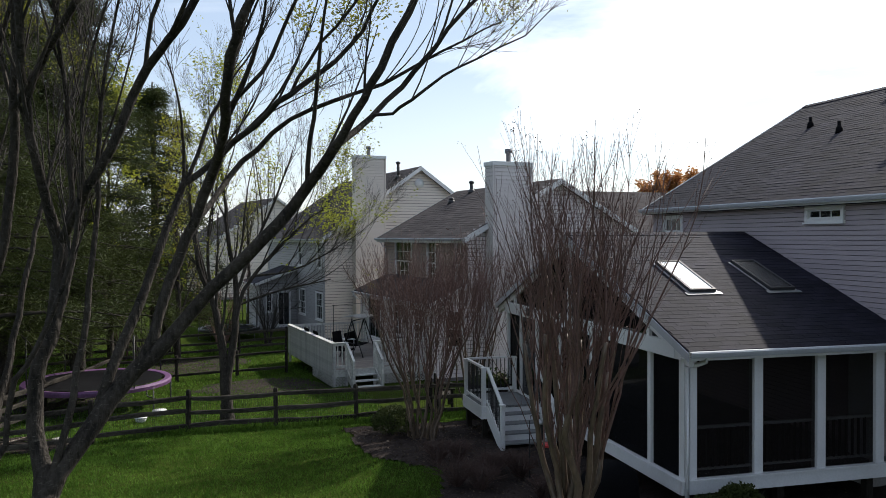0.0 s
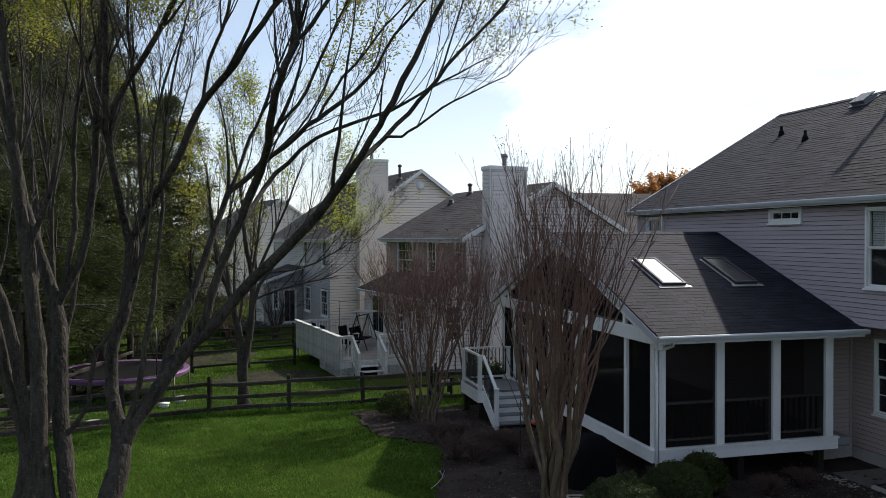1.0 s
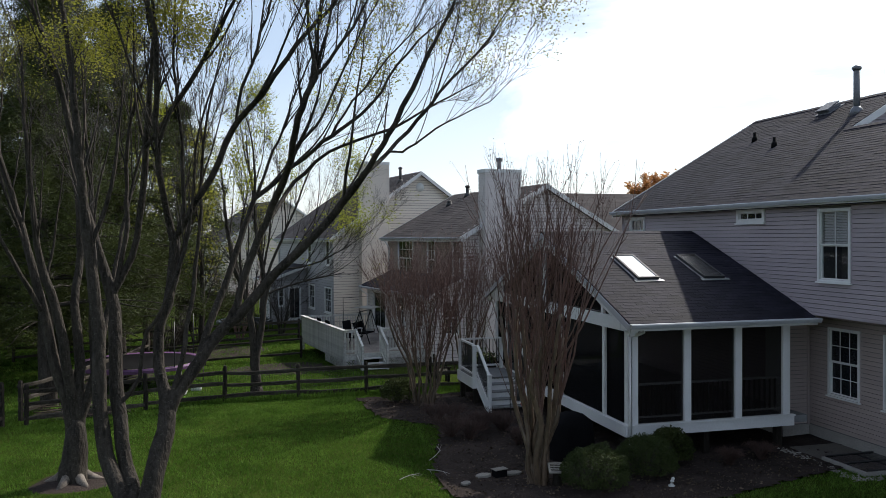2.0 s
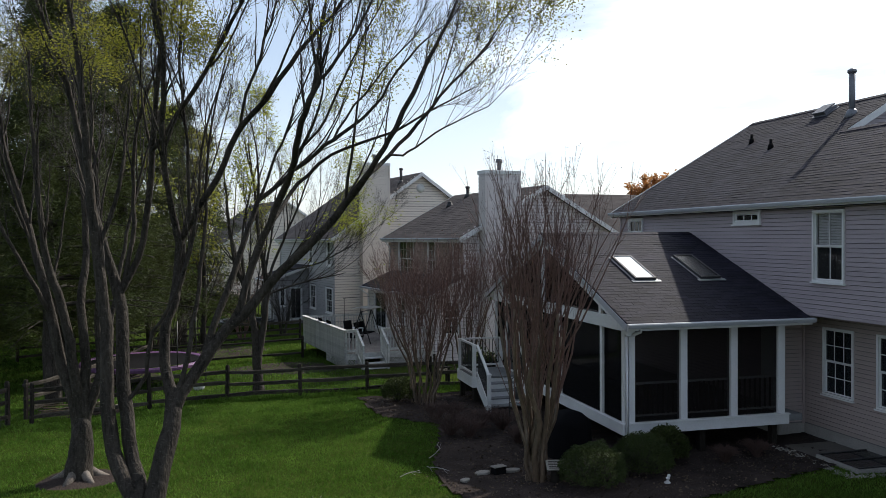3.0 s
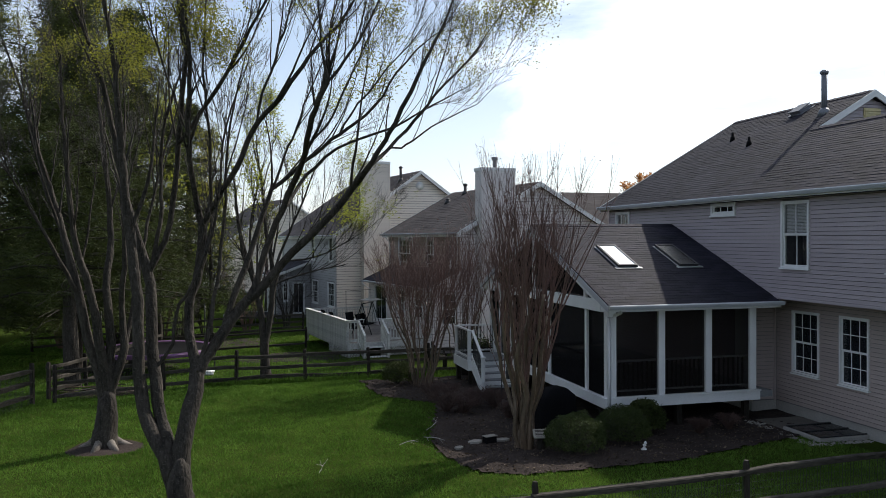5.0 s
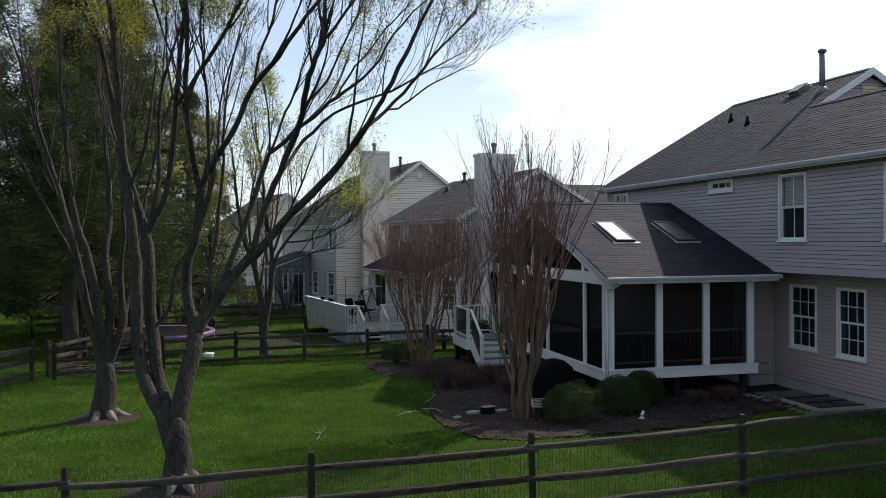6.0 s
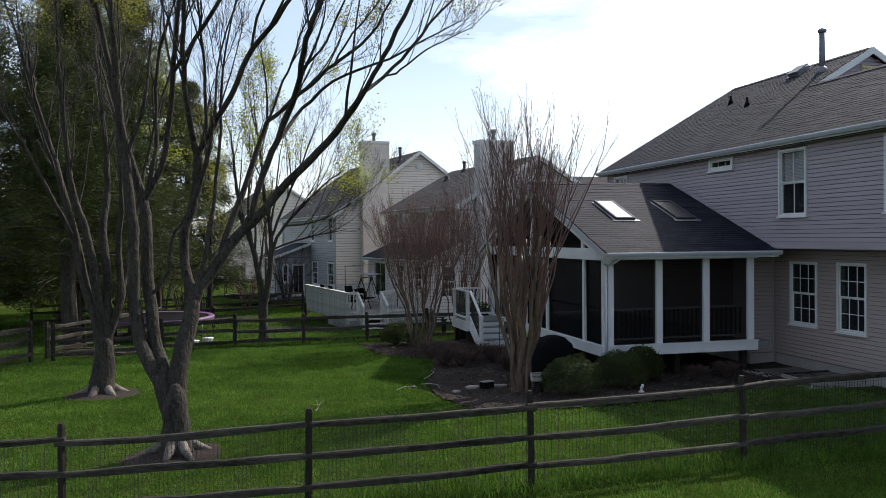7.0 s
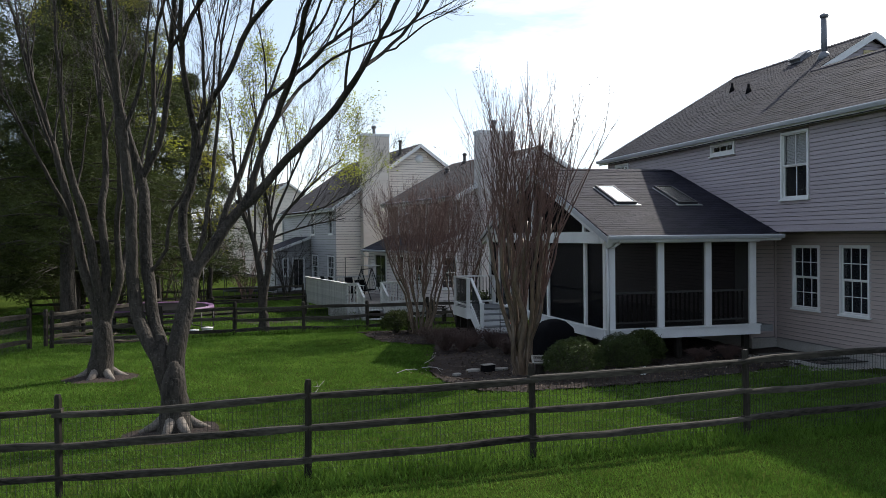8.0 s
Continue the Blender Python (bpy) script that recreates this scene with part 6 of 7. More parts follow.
# ---- grass ----
def grass(count, x0, x1, y0, y1, tall, seed):
    rng = np.random.default_rng(seed)
    x, y = rng.uniform(x0, x1, count * 2), rng.uniform(0, 1, count * 2)
    y = y0 + (y1 - y0) * y ** 1.35
    keep = np.array([not in_bed(a, b) and (a + 1.78) ** 2 + (b - 9.6) ** 2 > 0.6 and (a + 3.73) ** 2 + (b - 15.15) ** 2 > 0.65 and not (a > 11.9 and b > 8) for a, b in zip(x, y)])
    x, y = x[keep][:count], y[keep][:count]
    n = len(x)
    z = np.array([ground_z(a, b) for a, b in zip(x, y)])
    clump = np.array([noise.noise((a * 2.1, b * 2.1, 9)) + 0.5 * noise.noise((a * 0.6, b * 0.6, 4)) for a, b in zip(x, y)])
    h = tall * rng.uniform(0.5, 1.2, n) * (1 + 0.6 * clump)
    a = rng.uniform(0, math.tau, n)
    lean = rng.normal(0, 0.5, (n, 2)) * h[:, None]
    w = 0.006 + 0.0005 * np.abs(y)
    co = np.empty((n, 3, 3))
    co[:, 0] = np.stack([x - np.cos(a) * w, y - np.sin(a) * w, z - 0.01], 1)
    co[:, 1] = np.stack([x + np.cos(a) * w, y + np.sin(a) * w, z - 0.01], 1)
    co[:, 2] = np.stack([x + lean[:, 0], y + lean[:, 1], z + h], 1)
    me = bpy.data.meshes.new("grass")
    me.vertices.add(n * 3)
    me.vertices.foreach_set("co", co.ravel())
    me.loops.add(n * 3)
    me.loops.foreach_set("vertex_index", np.arange(n * 3, dtype=np.int32))
    me.polygons.add(n)
    me.polygons.foreach_set("loop_start", np.arange(0, n * 3, 3, dtype=np.int32))
    me.polygons.foreach_set("loop_total", np.full(n, 3, dtype=np.int32))
    me.update()
    me.materials.append(GRASS)
    tagged(new("grass", me), "thick mown spring grass", "grass", kind="stuff")


grass(460000, -11, 12.5, 3.2, 24, 0.048, 1)
grass(45000, -13, 13, -15, 3.3, 0.06, 5)
grass(80000, -12, 4.5, 23.5, 44, 0.07, 4)
grass(9000, -9, 12.3, 5.9, 6.75, 0.17, 2)
grass(2500, -6, 7, 22.8, 23.5, 0.2, 3)


# ---- neighbour's deck and its furniture ----
DECK_AT = pose(3.62, 30.3, -0.25, 0, 0, 9.3) @ pose(5.26, 1.15, 0)

def neighbour_deck():
    d = thing("deck", DECK_AT, "raised wooden deck with worn white railings and lattice skirt", "deck")
    u0, u1, v0, v1, fl = -5.26, -0.35, -1.15, 5.85, 0.36
    n = int((v1 - v0) / 0.145)
    for i in range(n):
        a = v0 + (v1 - v0) * i / n
        part("deck_board", boxed(u0, u1, a, a + 0.138, fl - 0.03, fl), DECKWOOD, d)
    for lim in ((u0 - 0.03, u0, v0, v1, fl - 0.26, fl), (u0, u1, v0 - 0.03, v0, fl - 0.26, fl)):
        part("fascia", boxed(*lim), WHITE_WORN, d)
    for u, v in ((u0 + 0.04, v0 + 0.04), (u0 + 0.04, 1.4), (u0 + 0.04, v1 - 0.05), (-4.76, v0 + 0.04), (-3.70, v0 + 0.04), (-1.5, v0 + 0.04), (-0.1, v0 + 0.04)):
        part("post", boxed(u - 0.045, u + 0.045, v - 0.045, v + 0.045, -0.3, 1.30), WHITE_WORN, d)
    # close boarding along the side
    one = mesh_of(boxed(-0.01, 0.01, -0.062, 0.062, 0.08, 1.28), WHITE_WORN)
    k = int((v1 - v0) / 0.135)
    for i in range(k):
        ob = new("picket", one)
        ob.parent, ob.location = d, (u0 - 0.045 - 0.004 * (i % 2), v0 + 0.07 + i * 0.135, 0.004 * math.sin(i * 2.3))
    part("cap_rail", boxed(u0 - 0.09, u0 + 0.10, v0 - 0.08, v1, 1.30, 1.335, bevel=0.008), WHITE_WORN, d)
    for a, b in ((u0, -4.76), (-3.70, u1)):
        railing_bits(d, (a, v0 + 0.03, fl), (b, v0 + 0.03, fl), 0.90, 0.10, WHITE_WORN, step=0.13, size=0.038, rail=(0.05, 0.09))
        part("cap_rail", boxed(a - 0.05, b + 0.05, v0 - 0.04, v0 + 0.10, 1.30, 1.335, bevel=0.008), WHITE_WORN, d)
    railing_bits(d, (u0, v1 - 0.05, fl), (u1, v1 - 0.05, fl), 0.90, 0.10, WHITE_WORN, step=0.13, size=0.038, rail=(0.05, 0.09))
    # steps
    for i in range(3):
        z = fl - 0.02 - (i + 1) * 0.165
        part("tread", boxed(-4.72, -3.74, v0 - 0.28 * (i + 1), v0 - 0.28 * i - 0.01, z - 0.04, z, bevel=0.005), WHITE_WORN, d)
    for u in (-4.76, -3.70):
        part("stringer", prism(bmesh.new(), [(u - 0.02, v0, fl), (u - 0.02, v0, fl - 0.3), (u - 0.02, v0 - 0.85, -0.3), (u - 0.02, v0 - 0.85, -0.1)], (0.04, 0, 0)), WHITE_WORN, d)
        part("stair_post", boxed(u - 0.045, u + 0.045, v0 - 0.86, v0 - 0.77, -0.3, 0.74), WHITE_WORN, d)
        part("hand_rail", beam(bmesh.new(), (u, v0, fl + 0.92), (u, v0 - 0.85, 0.74), 0.09, 0.06), WHITE_WORN, d)
        one = mesh_of(boxed(-0.019, 0.019, -0.019, 0.019, 0.0, 0.78), WHITE_WORN)
        for i in range(1, 6):
            ob = new("baluster", one)
            ob.parent, ob.location = d, (u, v0 - 0.14 * i, fl + 0.10 - 0.10 * i)
    # lattice skirt
    bm = bmesh.new()
    for base, along, length in ((Vector((u0 - 0.035, v0, 0)), Vector((0, 1, 0)), 2.8), (Vector((u0, v0 - 0.035, 0)), Vector((1, 0, 0)), 0.5), (Vector((-3.7, v0 - 0.035, 0)), Vector((1, 0, 0)), 3.0)):
        lo, hi = -0.25, fl - 0.26
        h = hi - lo
        s = -h
        while s < length:
            for sg in (1, -1):
                a, b = (s, s + h) if sg > 0 else (s + h, s)
                pa, pb = max(0, min(length, a)), max(0, min(length, b))
                if abs(pa - pb) > 0.02:
                    za, zb = lo + abs(pa - a) * 1.0, lo + abs(pb - a) * 1.0
                    beam(bm, base + along * pa + Vector((0, 0, za)), base + along * pb + Vector((0, 0, zb)), 0.008, 0.03)
            s += 0.11
    tagged(part("lattice", bm, WHITE_WORN, d, "diamond lattice panel under the deck"), kind="stuff")


neighbour_deck()


def on_deck(u, v, turn=0.0, z=0.36):
    return DECK_AT @ pose(u, v, z, 0, 0, turn)


def canopy_swing():
    s = thing("canopy_swing", on_deck(-3.3, 2.1, 48), "patio swing seat with dark A-frame legs and a thin pale canopy", "garden swing")
    for x in (-0.62, 0.62):
        for y in (-0.5, 0.5):
            part("leg", tube(bmesh.new(), [(x * 1.05, y, 0.0), (x, y * 0.12, 1.25), (x, 0, 1.42)], 0.024, 8), DARKMETAL, s)
        part("canopy_arm", tube(bmesh.new(), [(x, 0, 1.42), (x, -0.02, 1.58)], 0.015, 6), DARKMETAL, s)
    part("top_bar", tube(bmesh.new(), [(-0.64, 0, 1.42), (0.64, 0, 1.42)], 0.022, 8), DARKMETAL, s)
    bm = bmesh.new()
    rows = []
    for i in range(9):
        a = -1 + i / 4
        rows.append([bm.verts.new((x, a * 0.52, 1.62 - 0.07 * a * a - 0.05 * x * x)) for x in (-0.75, -0.4, 0, 0.4, 0.75)])
    for q, r in zip(rows, rows[1:]):
        for k in range(4):
            bm.faces.new((q[k], q[k + 1], r[k + 1], r[k]))
    bmesh.ops.solidify(bm, geom=bm.faces[:], thickness=0.02)
    for f in bm.faces:
        f.smooth = True
    part("canopy", bm, CANVAS, s, "pale grey fabric canopy")
    part("seat", boxed(-0.5, 0.5, -0.24, 0.24, 0.42, 0.46, bevel=0.015), RUBBER, s)
    part("backrest", prism(bmesh.new(), [(-0.5, 0.22, 0.44), (-0.5, 0.25, 0.44), (-0.5, 0.42, 0.9), (-0.5, 0.39, 0.9)], (1.0, 0, 0)), RUBBER, s)
    for x in (-0.52, 0.52):
        part("hanger", tube(bmesh.new(), [(x, 0, 1.42), (x, -0.22, 0.46)], 0.012, 6), DARKMETAL, s)
        part("hanger", tube(bmesh.new(), [(x, 0, 1.42), (x, 0.26, 0.48)], 0.012, 6), DARKMETAL, s)


def deck_chair(u, v, turn, label):
    c = thing("deck_chair", on_deck(u, v, turn), label, "chair", "deck chairs")
    part("seat", boxed(-0.28, 0.28, -0.26, 0.26, 0.38, 0.44, bevel=0.015), RUBBER, c)
    part("backrest", prism(bmesh.new(), [(-0.28, 0.22, 0.42), (-0.28, 0.27, 0.42), (-0.28, 0.40, 1.10), (-0.28, 0.35, 1.10)], (0.56, 0, 0)), RUBBER, c)
    for x in (-0.26, 0.26):
        for y in (-0.24, 0.24):
            part("leg", tube(bmesh.new(), [(x, y, 0), (x, y, 0.40)], 0.016, 6), DARKMETAL, c)
        part("armrest", tube(bmesh.new(), [(x, -0.24, 0.40), (x, -0.24, 0.62), (x, 0.0, 0.64), (x, 0.28, 0.62)], 0.016, 6), DARKMETAL, c)


canopy_swing()
deck_chair(-4.85, 2.9, 90, "tall-backed black patio chair on the deck")
deck_chair(-4.80, 1.7, 90, "tall-backed black patio chair beside the deck rail")
deck_chair(-4.2, 1.0, 40, "low black patio chair facing the swing")


def deck_table(u, v, mat, label, w, h):
    t = thing("side_table", on_deck(u, v), label, "table")
    part("tabletop", boxed(-w, w, -0.32, 0.32, h - 0.03, h, bevel=0.01), mat, t)
    for x in (-w + 0.05, w - 0.05):
        for y in (-0.26, 0.26):
            part("leg", tube(bmesh.new(), [(x, y, 0), (x, y, h - 0.03)], 0.018, 6), mat, t)


deck_table(-3.8, 2.3, WHITE, "small white table on the deck", 0.35, 0.66)
deck_table(-1.3, 1.6, DARKMETAL, "dark metal patio table on the deck", 0.6, 0.72)
pole = thing("plant_hook", on_deck(-4.0, 3.2), "thin dark T-shaped hanging-plant pole on the deck", "pole")
part("pole", tube(bmesh.new(), [(0, 0, 0), (0, 0, 1.95)], 0.015, 6), DARKMETAL, pole)
part("arm", tube(bmesh.new(), [(-0.05, 0, 1.93), (1.25, 0.1, 1.97)], 0.012, 6), DARKMETAL, pole)


# ---- trampolines and things on the far lawns ----
def trampoline(at, r, h, pad_mat, label, net=0.0, poles=8, rings=True):
    t = thing("trampoline", pose(*at), label, "trampoline", "trampolines")
    bm = bmesh.new()
    n = 40
    prof = ((r - 0.16, -0.02), (r, 0.0), (r + 0.03, -0.06), (r + 0.01, -0.16), (r - 0.18, -0.05))
    rims = [[bm.verts.new((math.cos(i * math.tau / n) * q, math.sin(i * math.tau / n) * q, h + z)) for q, z in prof] for i in range(n)]
    for i in range(n):
        a, b = rims[i], rims[(i + 1) % n]
        for k in range(5):
            bm.faces.new((a[k], b[k], b[(k + 1) % 5], a[(k + 1) % 5]))
    part("safety_pad", bm, pad_mat, t)
    bm = bmesh.new()
    c = bm.verts.new((0, 0, h - 0.05))
    rim = [bm.verts.new((math.cos(i * math.tau / n) * (r - 0.25), math.sin(i * math.tau / n) * (r - 0.25), h - 0.015)) for i in range(n)]
    for i in range(n):
        bm.faces.new((c, rim[i], rim[(i + 1) % n]))
    part("jumping_mat", bm, RUBBER, t)
    for i in range(4):
        a0, a1 = i * math.tau / 4 + 0.15, i * math.tau / 4 + 0.95
        p, q = Vector((math.cos(a0) * r, math.sin(a0) * r, 0)), Vector((math.cos(a1) * r, math.sin(a1) * r, 0))
        up = Vector((0, 0, h - 0.05))
        part("leg", tube(bmesh.new(), [p + up, p + Vector((0, 0, 0.05)), p.lerp(q, 0.05), q.lerp(p, 0.05), q + Vector((0, 0, 0.05)), q + up], 0.022, 6), DARKMETAL, t)
    if net:
        for i in range(poles):
            a = (i + 0.4) * math.tau / poles
            part("net_pole", tube(bmesh.new(), [(math.cos(a) * r, math.sin(a) * r, h - 0.1), (math.cos(a) * r, math.sin(a) * r, h + net)], 0.02, 6), DARKMETAL, t)
        for z in (h + net, h + net * 0.5) if rings else ():
            part("net_ring", tube(bmesh.new(), [(math.cos(i * math.tau / 24) * r, math.sin(i * math.tau / 24) * r, z) for i in range(25)], 0.012, 5), DARKMETAL, t)


trampoline((-3.85, 28.1, ground_z(-3.85, 28.1)), 2.12, 0.92, PURPLE, "round trampoline with a purple edge pad and bare net poles", 1.5, 4, False)
trampoline((-0.1, 46.5, ground_z(-0.1, 46.5)), 1.6, 0.6, DARKMETAL, "dark round trampoline with net poles on the far lawn", 1.7)
split_rail_fence("split_rail_fence", "dark rail fence across the far gardens", [(-10.0, 36.5), (-7.4, 37.6), (-4.8, 38.6), (-2.2, 39.5), (0.4, 40.4), (2.6, 41.2)], 1.1, (0.25, 0.6, 0.95), rail_h=0.12, seed=12, wire=False)
split_rail_fence("split_rail_fence", "rail fence beside the neighbour's lawn", [(-4.1, 33.0), (-1.9, 33.4), (0.3, 33.9), (2.2, 34.3)], 1.0, (0.25, 0.85), rail_h=0.10, seed=13, wire=False)


def far_shed():
    s = thing("shed", pose(-22.0, 47.0, -0.5), "small white shed beyond the pine trees", "shed")
    part("wall", boxed(0, 4.2, 0, 3.0, 0, 2.0), SIDING_PALE, s)
    part("roof", prism(bmesh.new(), [(-0.2, -0.2, 1.95), (-0.2, 1.5, 2.9), (-0.2, 3.2, 1.95), (-0.2, 3.2, 2.05), (-0.2, 1.5, 3.0), (-0.2, -0.2, 2.05)], (4.6, 0, 0)), SHINGLE_BROWN, s)


far_shed()


def bucket(at, r, h, label):
    b = thing("bucket", pose(*at), label, "bucket")
    part("body", tube(bmesh.new(), [(0, 0, 0), (0, 0, h)], [r * 0.85, r], 14), WHITE, b)
    part("rim", tube(bmesh.new(), [(0, 0, h - 0.03), (0, 0, h + 0.005)], [r * 1.06, r * 1.06], 14), WHITE, b)


bucket((-1.9, 26.2, ground_z(-1.9, 26.2)), 0.20, 0.16, "white plastic tub on the neighbour's lawn")
bucket((-2.3, 25.2, ground_z(-2.3, 25.2)), 0.16, 0.14, "white plastic tub by the trampoline")


# ---- things in the planting bed ----
def covered_grill():
    g = thing("grill", pose(6.45, 14.15, 0.03, 0, 0, 12) @ Matrix.Diagonal((0.85, 0.85, 0.85, 1)), "barbecue grill under a black fabric cover beside the porch", "grill")
    bm = bmesh.new()
    prof = ((0.0, 0.62, 0.36), (0.35, 0.60, 0.34), (0.78, 0.58, 0.32), (0.90, 0.55, 0.30), (1.10, 0.30, 0.24), (1.16, 0.12, 0.12))
    rings = []
    for z, a, b in prof:
        ring = []
        for i in range(28):
            q = i * math.tau / 28
            c, s = math.cos(q), math.sin(q)
            e = 0.45
            w = 1 + 0.02 * math.sin(q * 9 + z * 4)
            ring.append(bm.verts.new((a * w * math.copysign(abs(c) ** e, c), b * w * math.copysign(abs(s) ** e, s), z)))
        rings.append(ring)
    for p, q in zip(rings, rings[1:]):
        for i in range(28):
            bm.faces.new((p[i], p[(i + 1) % 28], q[(i + 1) % 28], q[i]))
    bm.faces.new(rings[-1])
    for f in bm.faces:
        f.smooth = True
    part("cover", bm, RUBBER, g)
    for x in (-0.5, 0.5):
        part("foot", boxed(x - 0.04, x + 0.04, -0.2, 0.2, -0.04, 0.03), DARKMETAL, g)


covered_grill()


def bird_feeder():
    f = thing("bird_feeder", pose(5.95, 16.7, 0), "hanging seed feeder with a red tray on a hooked iron pole", "bird feeder")
    part("pole", tube(bmesh.new(), [(0, 0, -0.1), (0, 0, 1.15), (0.03, 0, 1.27), (0.12, 0, 1.32), (0.20, 0, 1.27), (0.21, 0, 1.20)], 0.012, 8), DARKMETAL, f)
    part("roof", tube(bmesh.new(), [(0.21, 0, 1.10), (0.21, 0, 1.15), (0.21, 0, 1.19)], [0.11, 0.08, 0.02], 14), METAL, f)
    part("body", tube(bmesh.new(), [(0.21, 0, 0.78), (0.21, 0, 1.10)], 0.075, 14), DARKMETAL, f)
    part("base", tube(bmesh.new(), [(0.21, 0, 0.75), (0.21, 0, 0.78)], 0.10, 14), METAL, f)
    part("arm", tube(bmesh.new(), [(0.0, 0, 0.70), (0.35, -0.05, 0.68)], 0.01, 6), DARKMETAL, f)
    part("tray", tube(bmesh.new(), [(0.40, -0.06, 0.64), (0.40, -0.06, 0.70)], [0.12, 0.15], 14), RED, f, "red plastic tray")


bird_feeder()


def flat_stone(at, size, turn, label):
    rnd = random.Random(int(at[0] * 100))
    bm = bmesh.new()
    ring = [(math.cos(a) * size[0] * rnd.uniform(0.85, 1.1), math.sin(a) * size[1] * rnd.uniform(0.85, 1.1), 0) for a in [i * math.tau / 9 for i in range(9)]]
    prism(bm, ring, (0, 0, size[2]))
    bmesh.ops.bevel(bm, geom=bm.edges[:], offset=size[2] * 0.2, segments=1, affect="EDGES")
    bm.transform(pose(*at, 0, 0, turn))
    tagged(new("stone", mesh_of(bm, STONE)), label, "stone", "bed stones")


for x, y, a, b, c, turn in ((4.17, 13.22, 0.17, 0.12, 0.06, 15), (4.82, 13.25, 0.19, 0.11, 0.05, 5), (3.71, 12.85, 0.12, 0.09, 0.05, 40)):
    flat_stone((x, y, 0.03), (a, b, c), turn, "flat pale stone lying in the mulch")
lamp = thing("path_lamp", pose(4.51, 13.2, 0.03, 0, 0, 15), "low black box lamp with a pale lid in the mulch", "garden lamp")
part("body", boxed(-0.13, 0.13, -0.09, 0.09, 0, 0.14, bevel=0.01), RUBBER, lamp)
part("lid", boxed(-0.15, 0.15, -0.095, 0.095, 0.14, 0.155, bevel=0.005), STONE, lamp)


def stump_sign():
    s = thing("garden_plaque", pose(5.38, 12.3, 0, 0, 0, -12), "weathered pale plaque leaning on a short stump", "plaque")
    part("stump", tube(bmesh.new(), [(0, 0.05, -0.05), (0.02, 0.05, 0.15), (0, 0.04, 0.30)], [0.13, 0.10, 0.09], 9), POSTWOOD, s)
    part("board", boxed(-0.18, 0.18, -0.02, 0.02, -0.13, 0.13, bevel=0.01, m=pose(0, -0.02, 0.38, -58, 0, 0)), STONE, s)
    for i in range(5):
        part("line", boxed(-0.14, 0.14, -0.024, -0.0205, 0.075 - i * 0.042, 0.092 - i * 0.042, m=pose(0, -0.02, 0.38, -58, 0, 0)), POSTWOOD, s)


stump_sign()


def small_ornament():
    o = thing("ornament", pose(7.42, 11.61, 0.02), "small white garden ornament by the bed's edge", "ornament")
    part("body", tube(bmesh.new(), [(0, 0, 0), (0, 0, 0.06), (0.01, 0, 0.14), (0.02, 0, 0.17)], [0.05, 0.07, 0.045, 0.02], 10), WHITE, o)
    part("head", tube(bmesh.new(), [(0.02, 0, 0.15), (0.03, 0, 0.19), (0.04, 0, 0.22)], [0.02, 0.035, 0.015], 10), WHITE, o)


small_ornament()


def barberry(at, size, seed):
    rnd = random.Random(seed)
    t = thing("barberry", pose(*at), "low twiggy reddish shrub in the mulch", "shrub", "low red shrubs")
    fine = []
    for i in range(70):
        a = rnd.uniform(0, math.tau)
        e = rnd.uniform(0.3, 1)
        d = Vector((math.cos(a) * e * size, math.sin(a) * e * size, size * rnd.uniform(0.5, 0.9)))
        limb = [(Vector((0, 0, -0.02)), 0.008), (d * 0.5 + Vector((0, 0, 0.08)), 0.005), (d, 0.003)]
        fine.append(limb)
        fine += sprout(limb, rnd, 5, 0.3, 0.7, size * 0.4, up=0.2, thin=0.8, seg=2)
    tagged(skin("twig_canopy", fine, BERRYTWIG, t, 4), kind="stuff")
    spots = [f[-1][0] + Vector((rnd.gauss(0, 0.02), rnd.gauss(0, 0.02), rnd.gauss(0, 0.02))) for f in fine for _ in range(3)]
    leaves("foliage", spots, 0.022, BERRYTWIG, t, rnd)


for x, y, s, k in ((4.38, 16.48, 0.72, 7), (5.79, 16.77, 0.6, 8), (4.41, 18.17, 0.6, 9), (4.75, 16.2, 0.55, 1), (5.3, 17.0, 0.6, 2), (4.9, 18.2, 0.5, 3), (5.7, 15.4, 0.45, 4), (9.4, 12.7, 0.4, 5), (10.3, 12.9, 0.4, 6)):
    barberry((x, y, 0.02), s, k)


def planter():
    p = thing("planter_box", pose(6.95, 22.5, -0.1, 0, 0, 0), "dark planter box of green plants behind the landing", "planter")
    part("box", boxed(-0.55, 0.55, -0.22, 0.22, 0.0, 0.95, bevel=0.015), POSTWOOD, p)
    rnd = random.Random(9)
    spots = [Vector((rnd.uniform(-0.5, 0.5), rnd.uniform(-0.2, 0.2), 0.93 + abs(rnd.gauss(0, 0.13)))) for _ in range(900)]
    leaves("plants", spots, 0.10, BOX, p, rnd)


planter()


def garden_bench():
    b = thing("bench", pose(6.2, 24.6, ground_z(6.2, 24.6), 0, 0, 80), "dark weathered wooden garden bench", "bench")
    for x in (-0.5, 0.5):
        part("leg", boxed(x - 0.04, x + 0.04, -0.25, -0.17, 0, 0.62), POSTWOOD, b)
        part("leg", boxed(x - 0.04, x + 0.04, 0.17, 0.25, 0, 0.95), POSTWOOD, b)
        part("armrest", boxed(x - 0.05, x + 0.05, -0.30, 0.20, 0.62, 0.66), FENCEWOOD, b)
    for i in range(4):
        part("slat", boxed(-0.52, 0.52, -0.24 + i * 0.11, -0.15 + i * 0.11, 0.42, 0.45), FENCEWOOD, b)
    for i in range(3):
        part("slat", boxed(-0.52, 0.52, 0.18, 0.205, 0.55 + i * 0.14, 0.64 + i * 0.14), FENCEWOOD, b)


garden_bench()


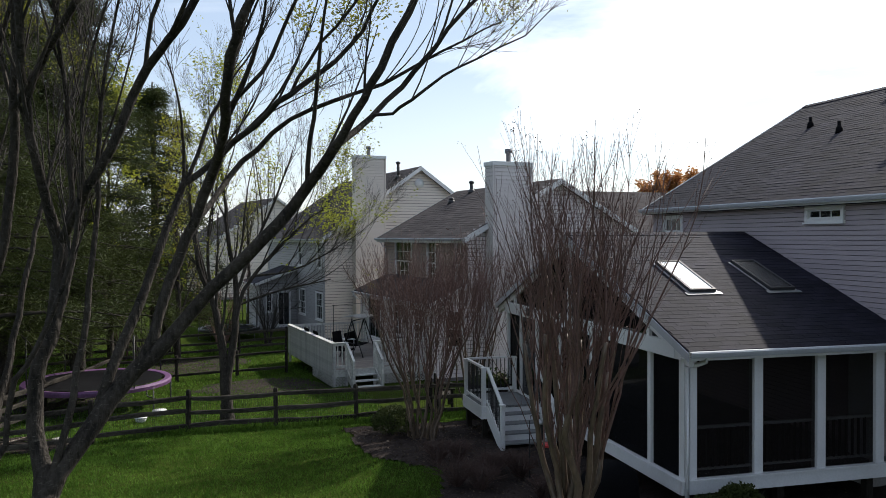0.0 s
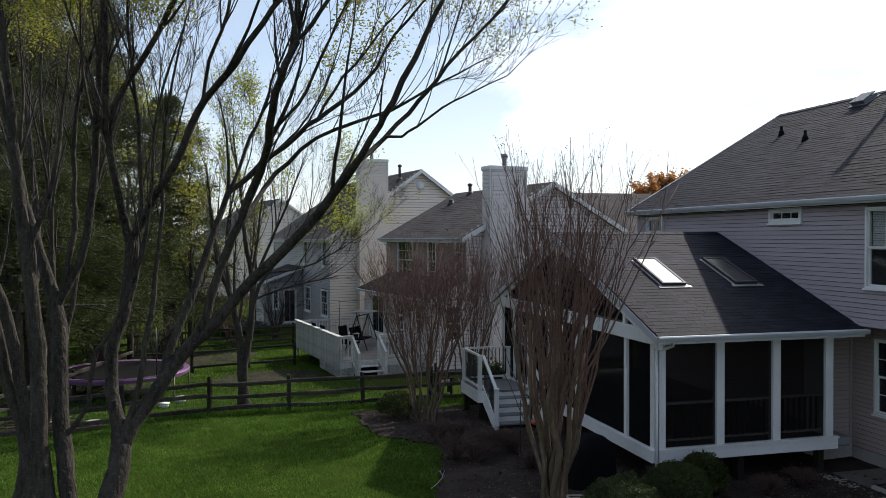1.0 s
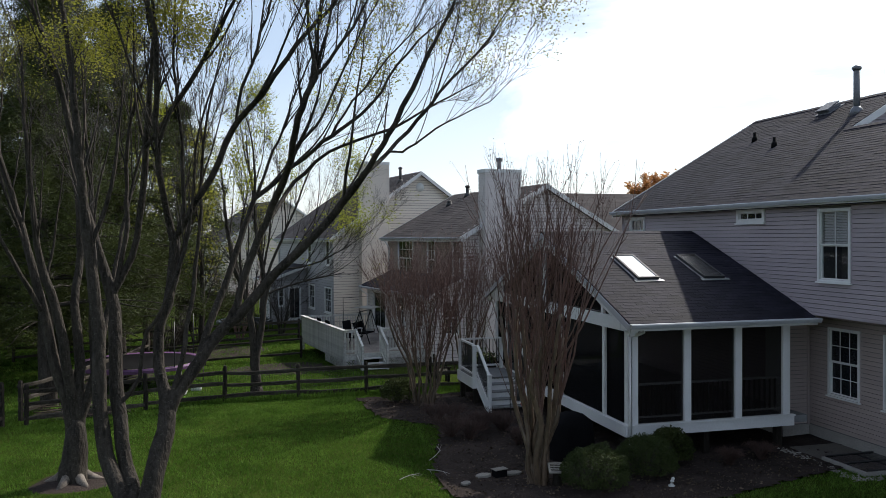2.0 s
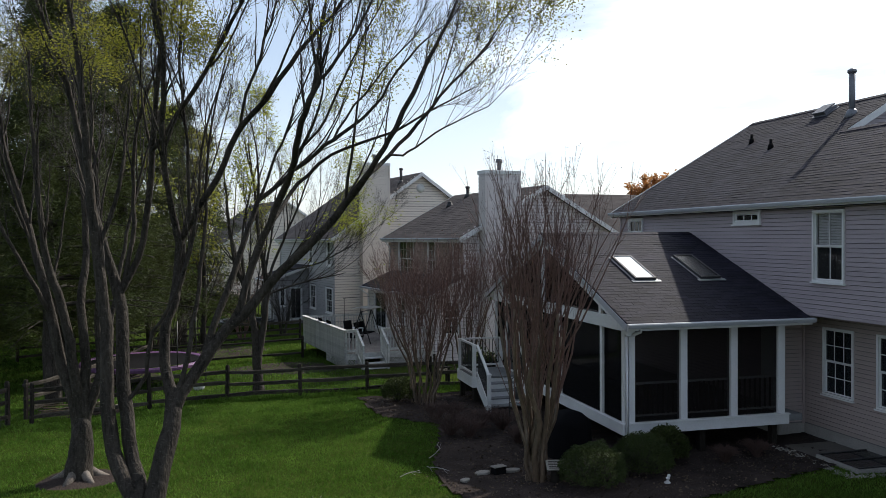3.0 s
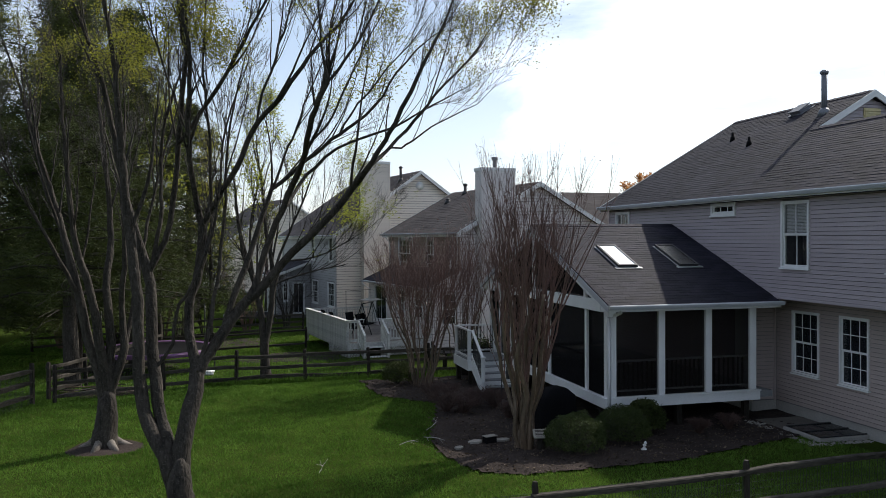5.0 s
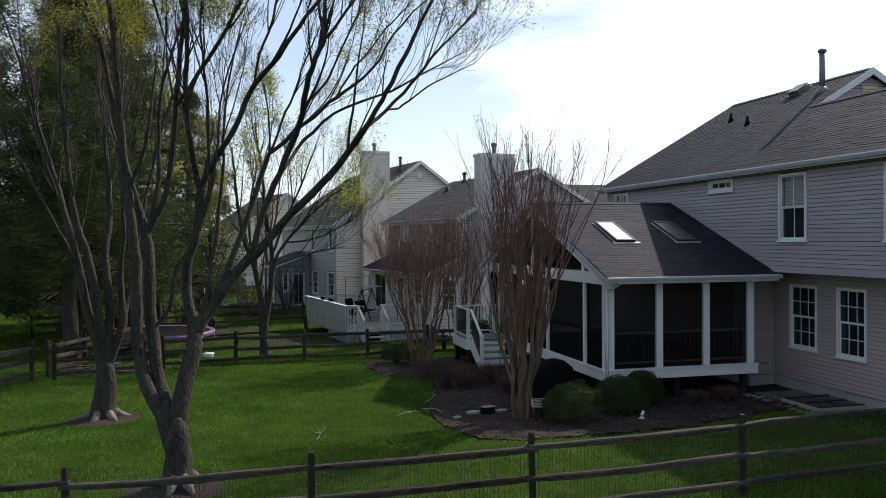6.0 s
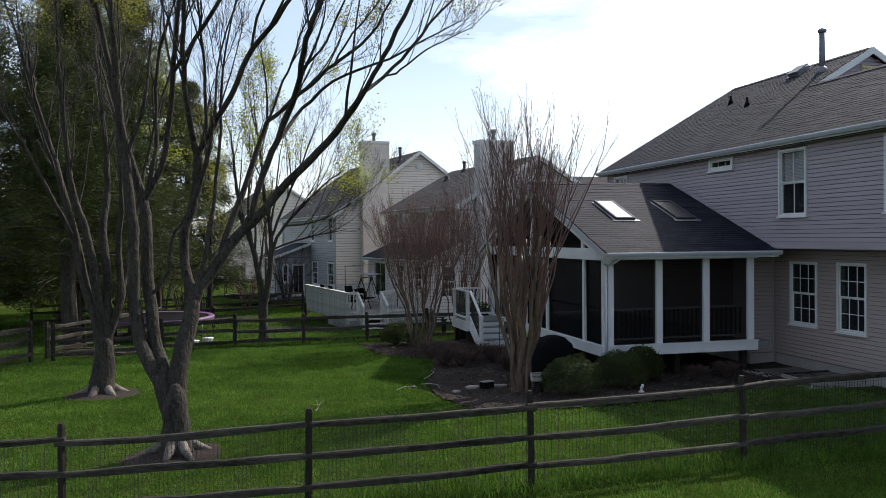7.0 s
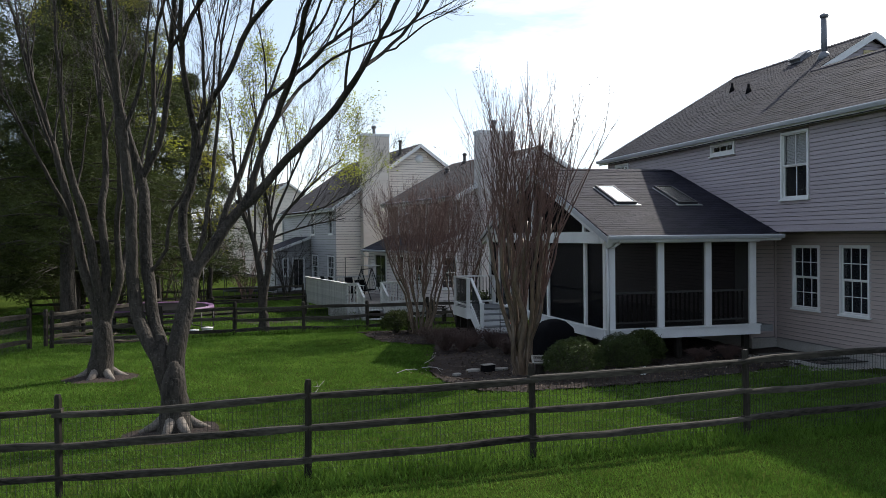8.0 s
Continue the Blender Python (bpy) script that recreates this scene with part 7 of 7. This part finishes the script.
# ---- egress well, gravel, brush ----
def window_well():
    w = thing("window_well", pose(11.45, 11.2, 0), "basement window well under a clear cover with a concrete rim", "window well")
    part("slab", boxed(0.0, 1.27, 1.25, 2.3, -0.1, 0.06, bevel=0.01), DUST, w, "dusty grey-brown paving slab")
    for lim in ((0.0, 1.27, 0.0, 0.09, -0.1, 0.12), (0.0, 0.09, 0.09, 1.16, -0.1, 0.12), (0.0, 1.27, 1.16, 1.25, -0.1, 0.12)):
        part("rim", boxed(*lim, bevel=0.01), CONCRETE, w)
    part("floor", boxed(0.09, 1.27, 0.09, 1.16, -0.09, -0.05), GLOOM, w)
    pane = part("pane", boxed(0.05, 1.25, 0.05, 1.2, 0.125, 0.135), GLASS, w, "clear plastic cover")
    pane.visible_shadow = False
    for y in (0.05, 0.62, 1.19):
        part("cross_bar", boxed(0.05, 1.25, y - 0.02, y + 0.02, 0.137, 0.155), DARKMETAL, w)


window_well()


def gravel():
    rnd = random.Random(4)
    verts, faces = [], []
    for _ in range(420):
        if rnd.random() < 0.65:
            t = rnd.random()
            x, y = 11.25 + rnd.gauss(0, 0.07) - 0.1 * t, 13.5 - 2.5 * t
        else:
            x, y = 11.2 + rnd.random() * 1.4, 11.05 + rnd.gauss(0, 0.06)
        s = rnd.uniform(0.022, 0.05)
        k = len(verts)
        a = rnd.uniform(0, 3)
        for dx, dy, dz in ((1, 0, 0.2), (0.2, 0.9, 0.3), (-0.9, 0.3, 0.2), (-0.3, -0.9, 0.25), (0.1, 0.1, 0.75)):
            verts.append((x + s * (dx * math.cos(a) - dy * math.sin(a)), y + s * (dx * math.sin(a) + dy * math.cos(a)), 0.03 + s * dz))
        faces += [(k, k + 1, k + 4), (k + 1, k + 2, k + 4), (k + 2, k + 3, k + 4), (k + 3, k, k + 4)]
    me = bpy.data.meshes.new("gravel")
    me.from_pydata(verts, [], faces)
    me.materials.append(STONE)
    tagged(new("gravel", me), "pale gravel edging round the window well", "gravel", kind="stuff")


gravel()


def brush_pile():
    rnd = random.Random(8)
    t = thing("brush_pile", pose(-4.9, 22.4, -0.1), "low heap of cut branches behind the fence", "brush pile")
    for i in range(26):
        a = rnd.uniform(-0.5, 0.9)
        c = Vector((rnd.uniform(-0.5, 0.5), rnd.uniform(-0.4, 0.4), rnd.uniform(0.03, 0.22)))
        d = Vector((math.cos(a), math.sin(a), rnd.uniform(-0.05, 0.12))) * rnd.uniform(0.4, 0.9)
        skin("branch", [[(c - d, 0.014), (c, 0.018), (c + d, 0.008)]], TWIG if i % 3 else CRAPEBARK, t, 5)


brush_pile()
flat_stone((-3.9, 22.9, -0.12), (0.22, 0.16, 0.09), 0, "pale stone lying behind the fence")
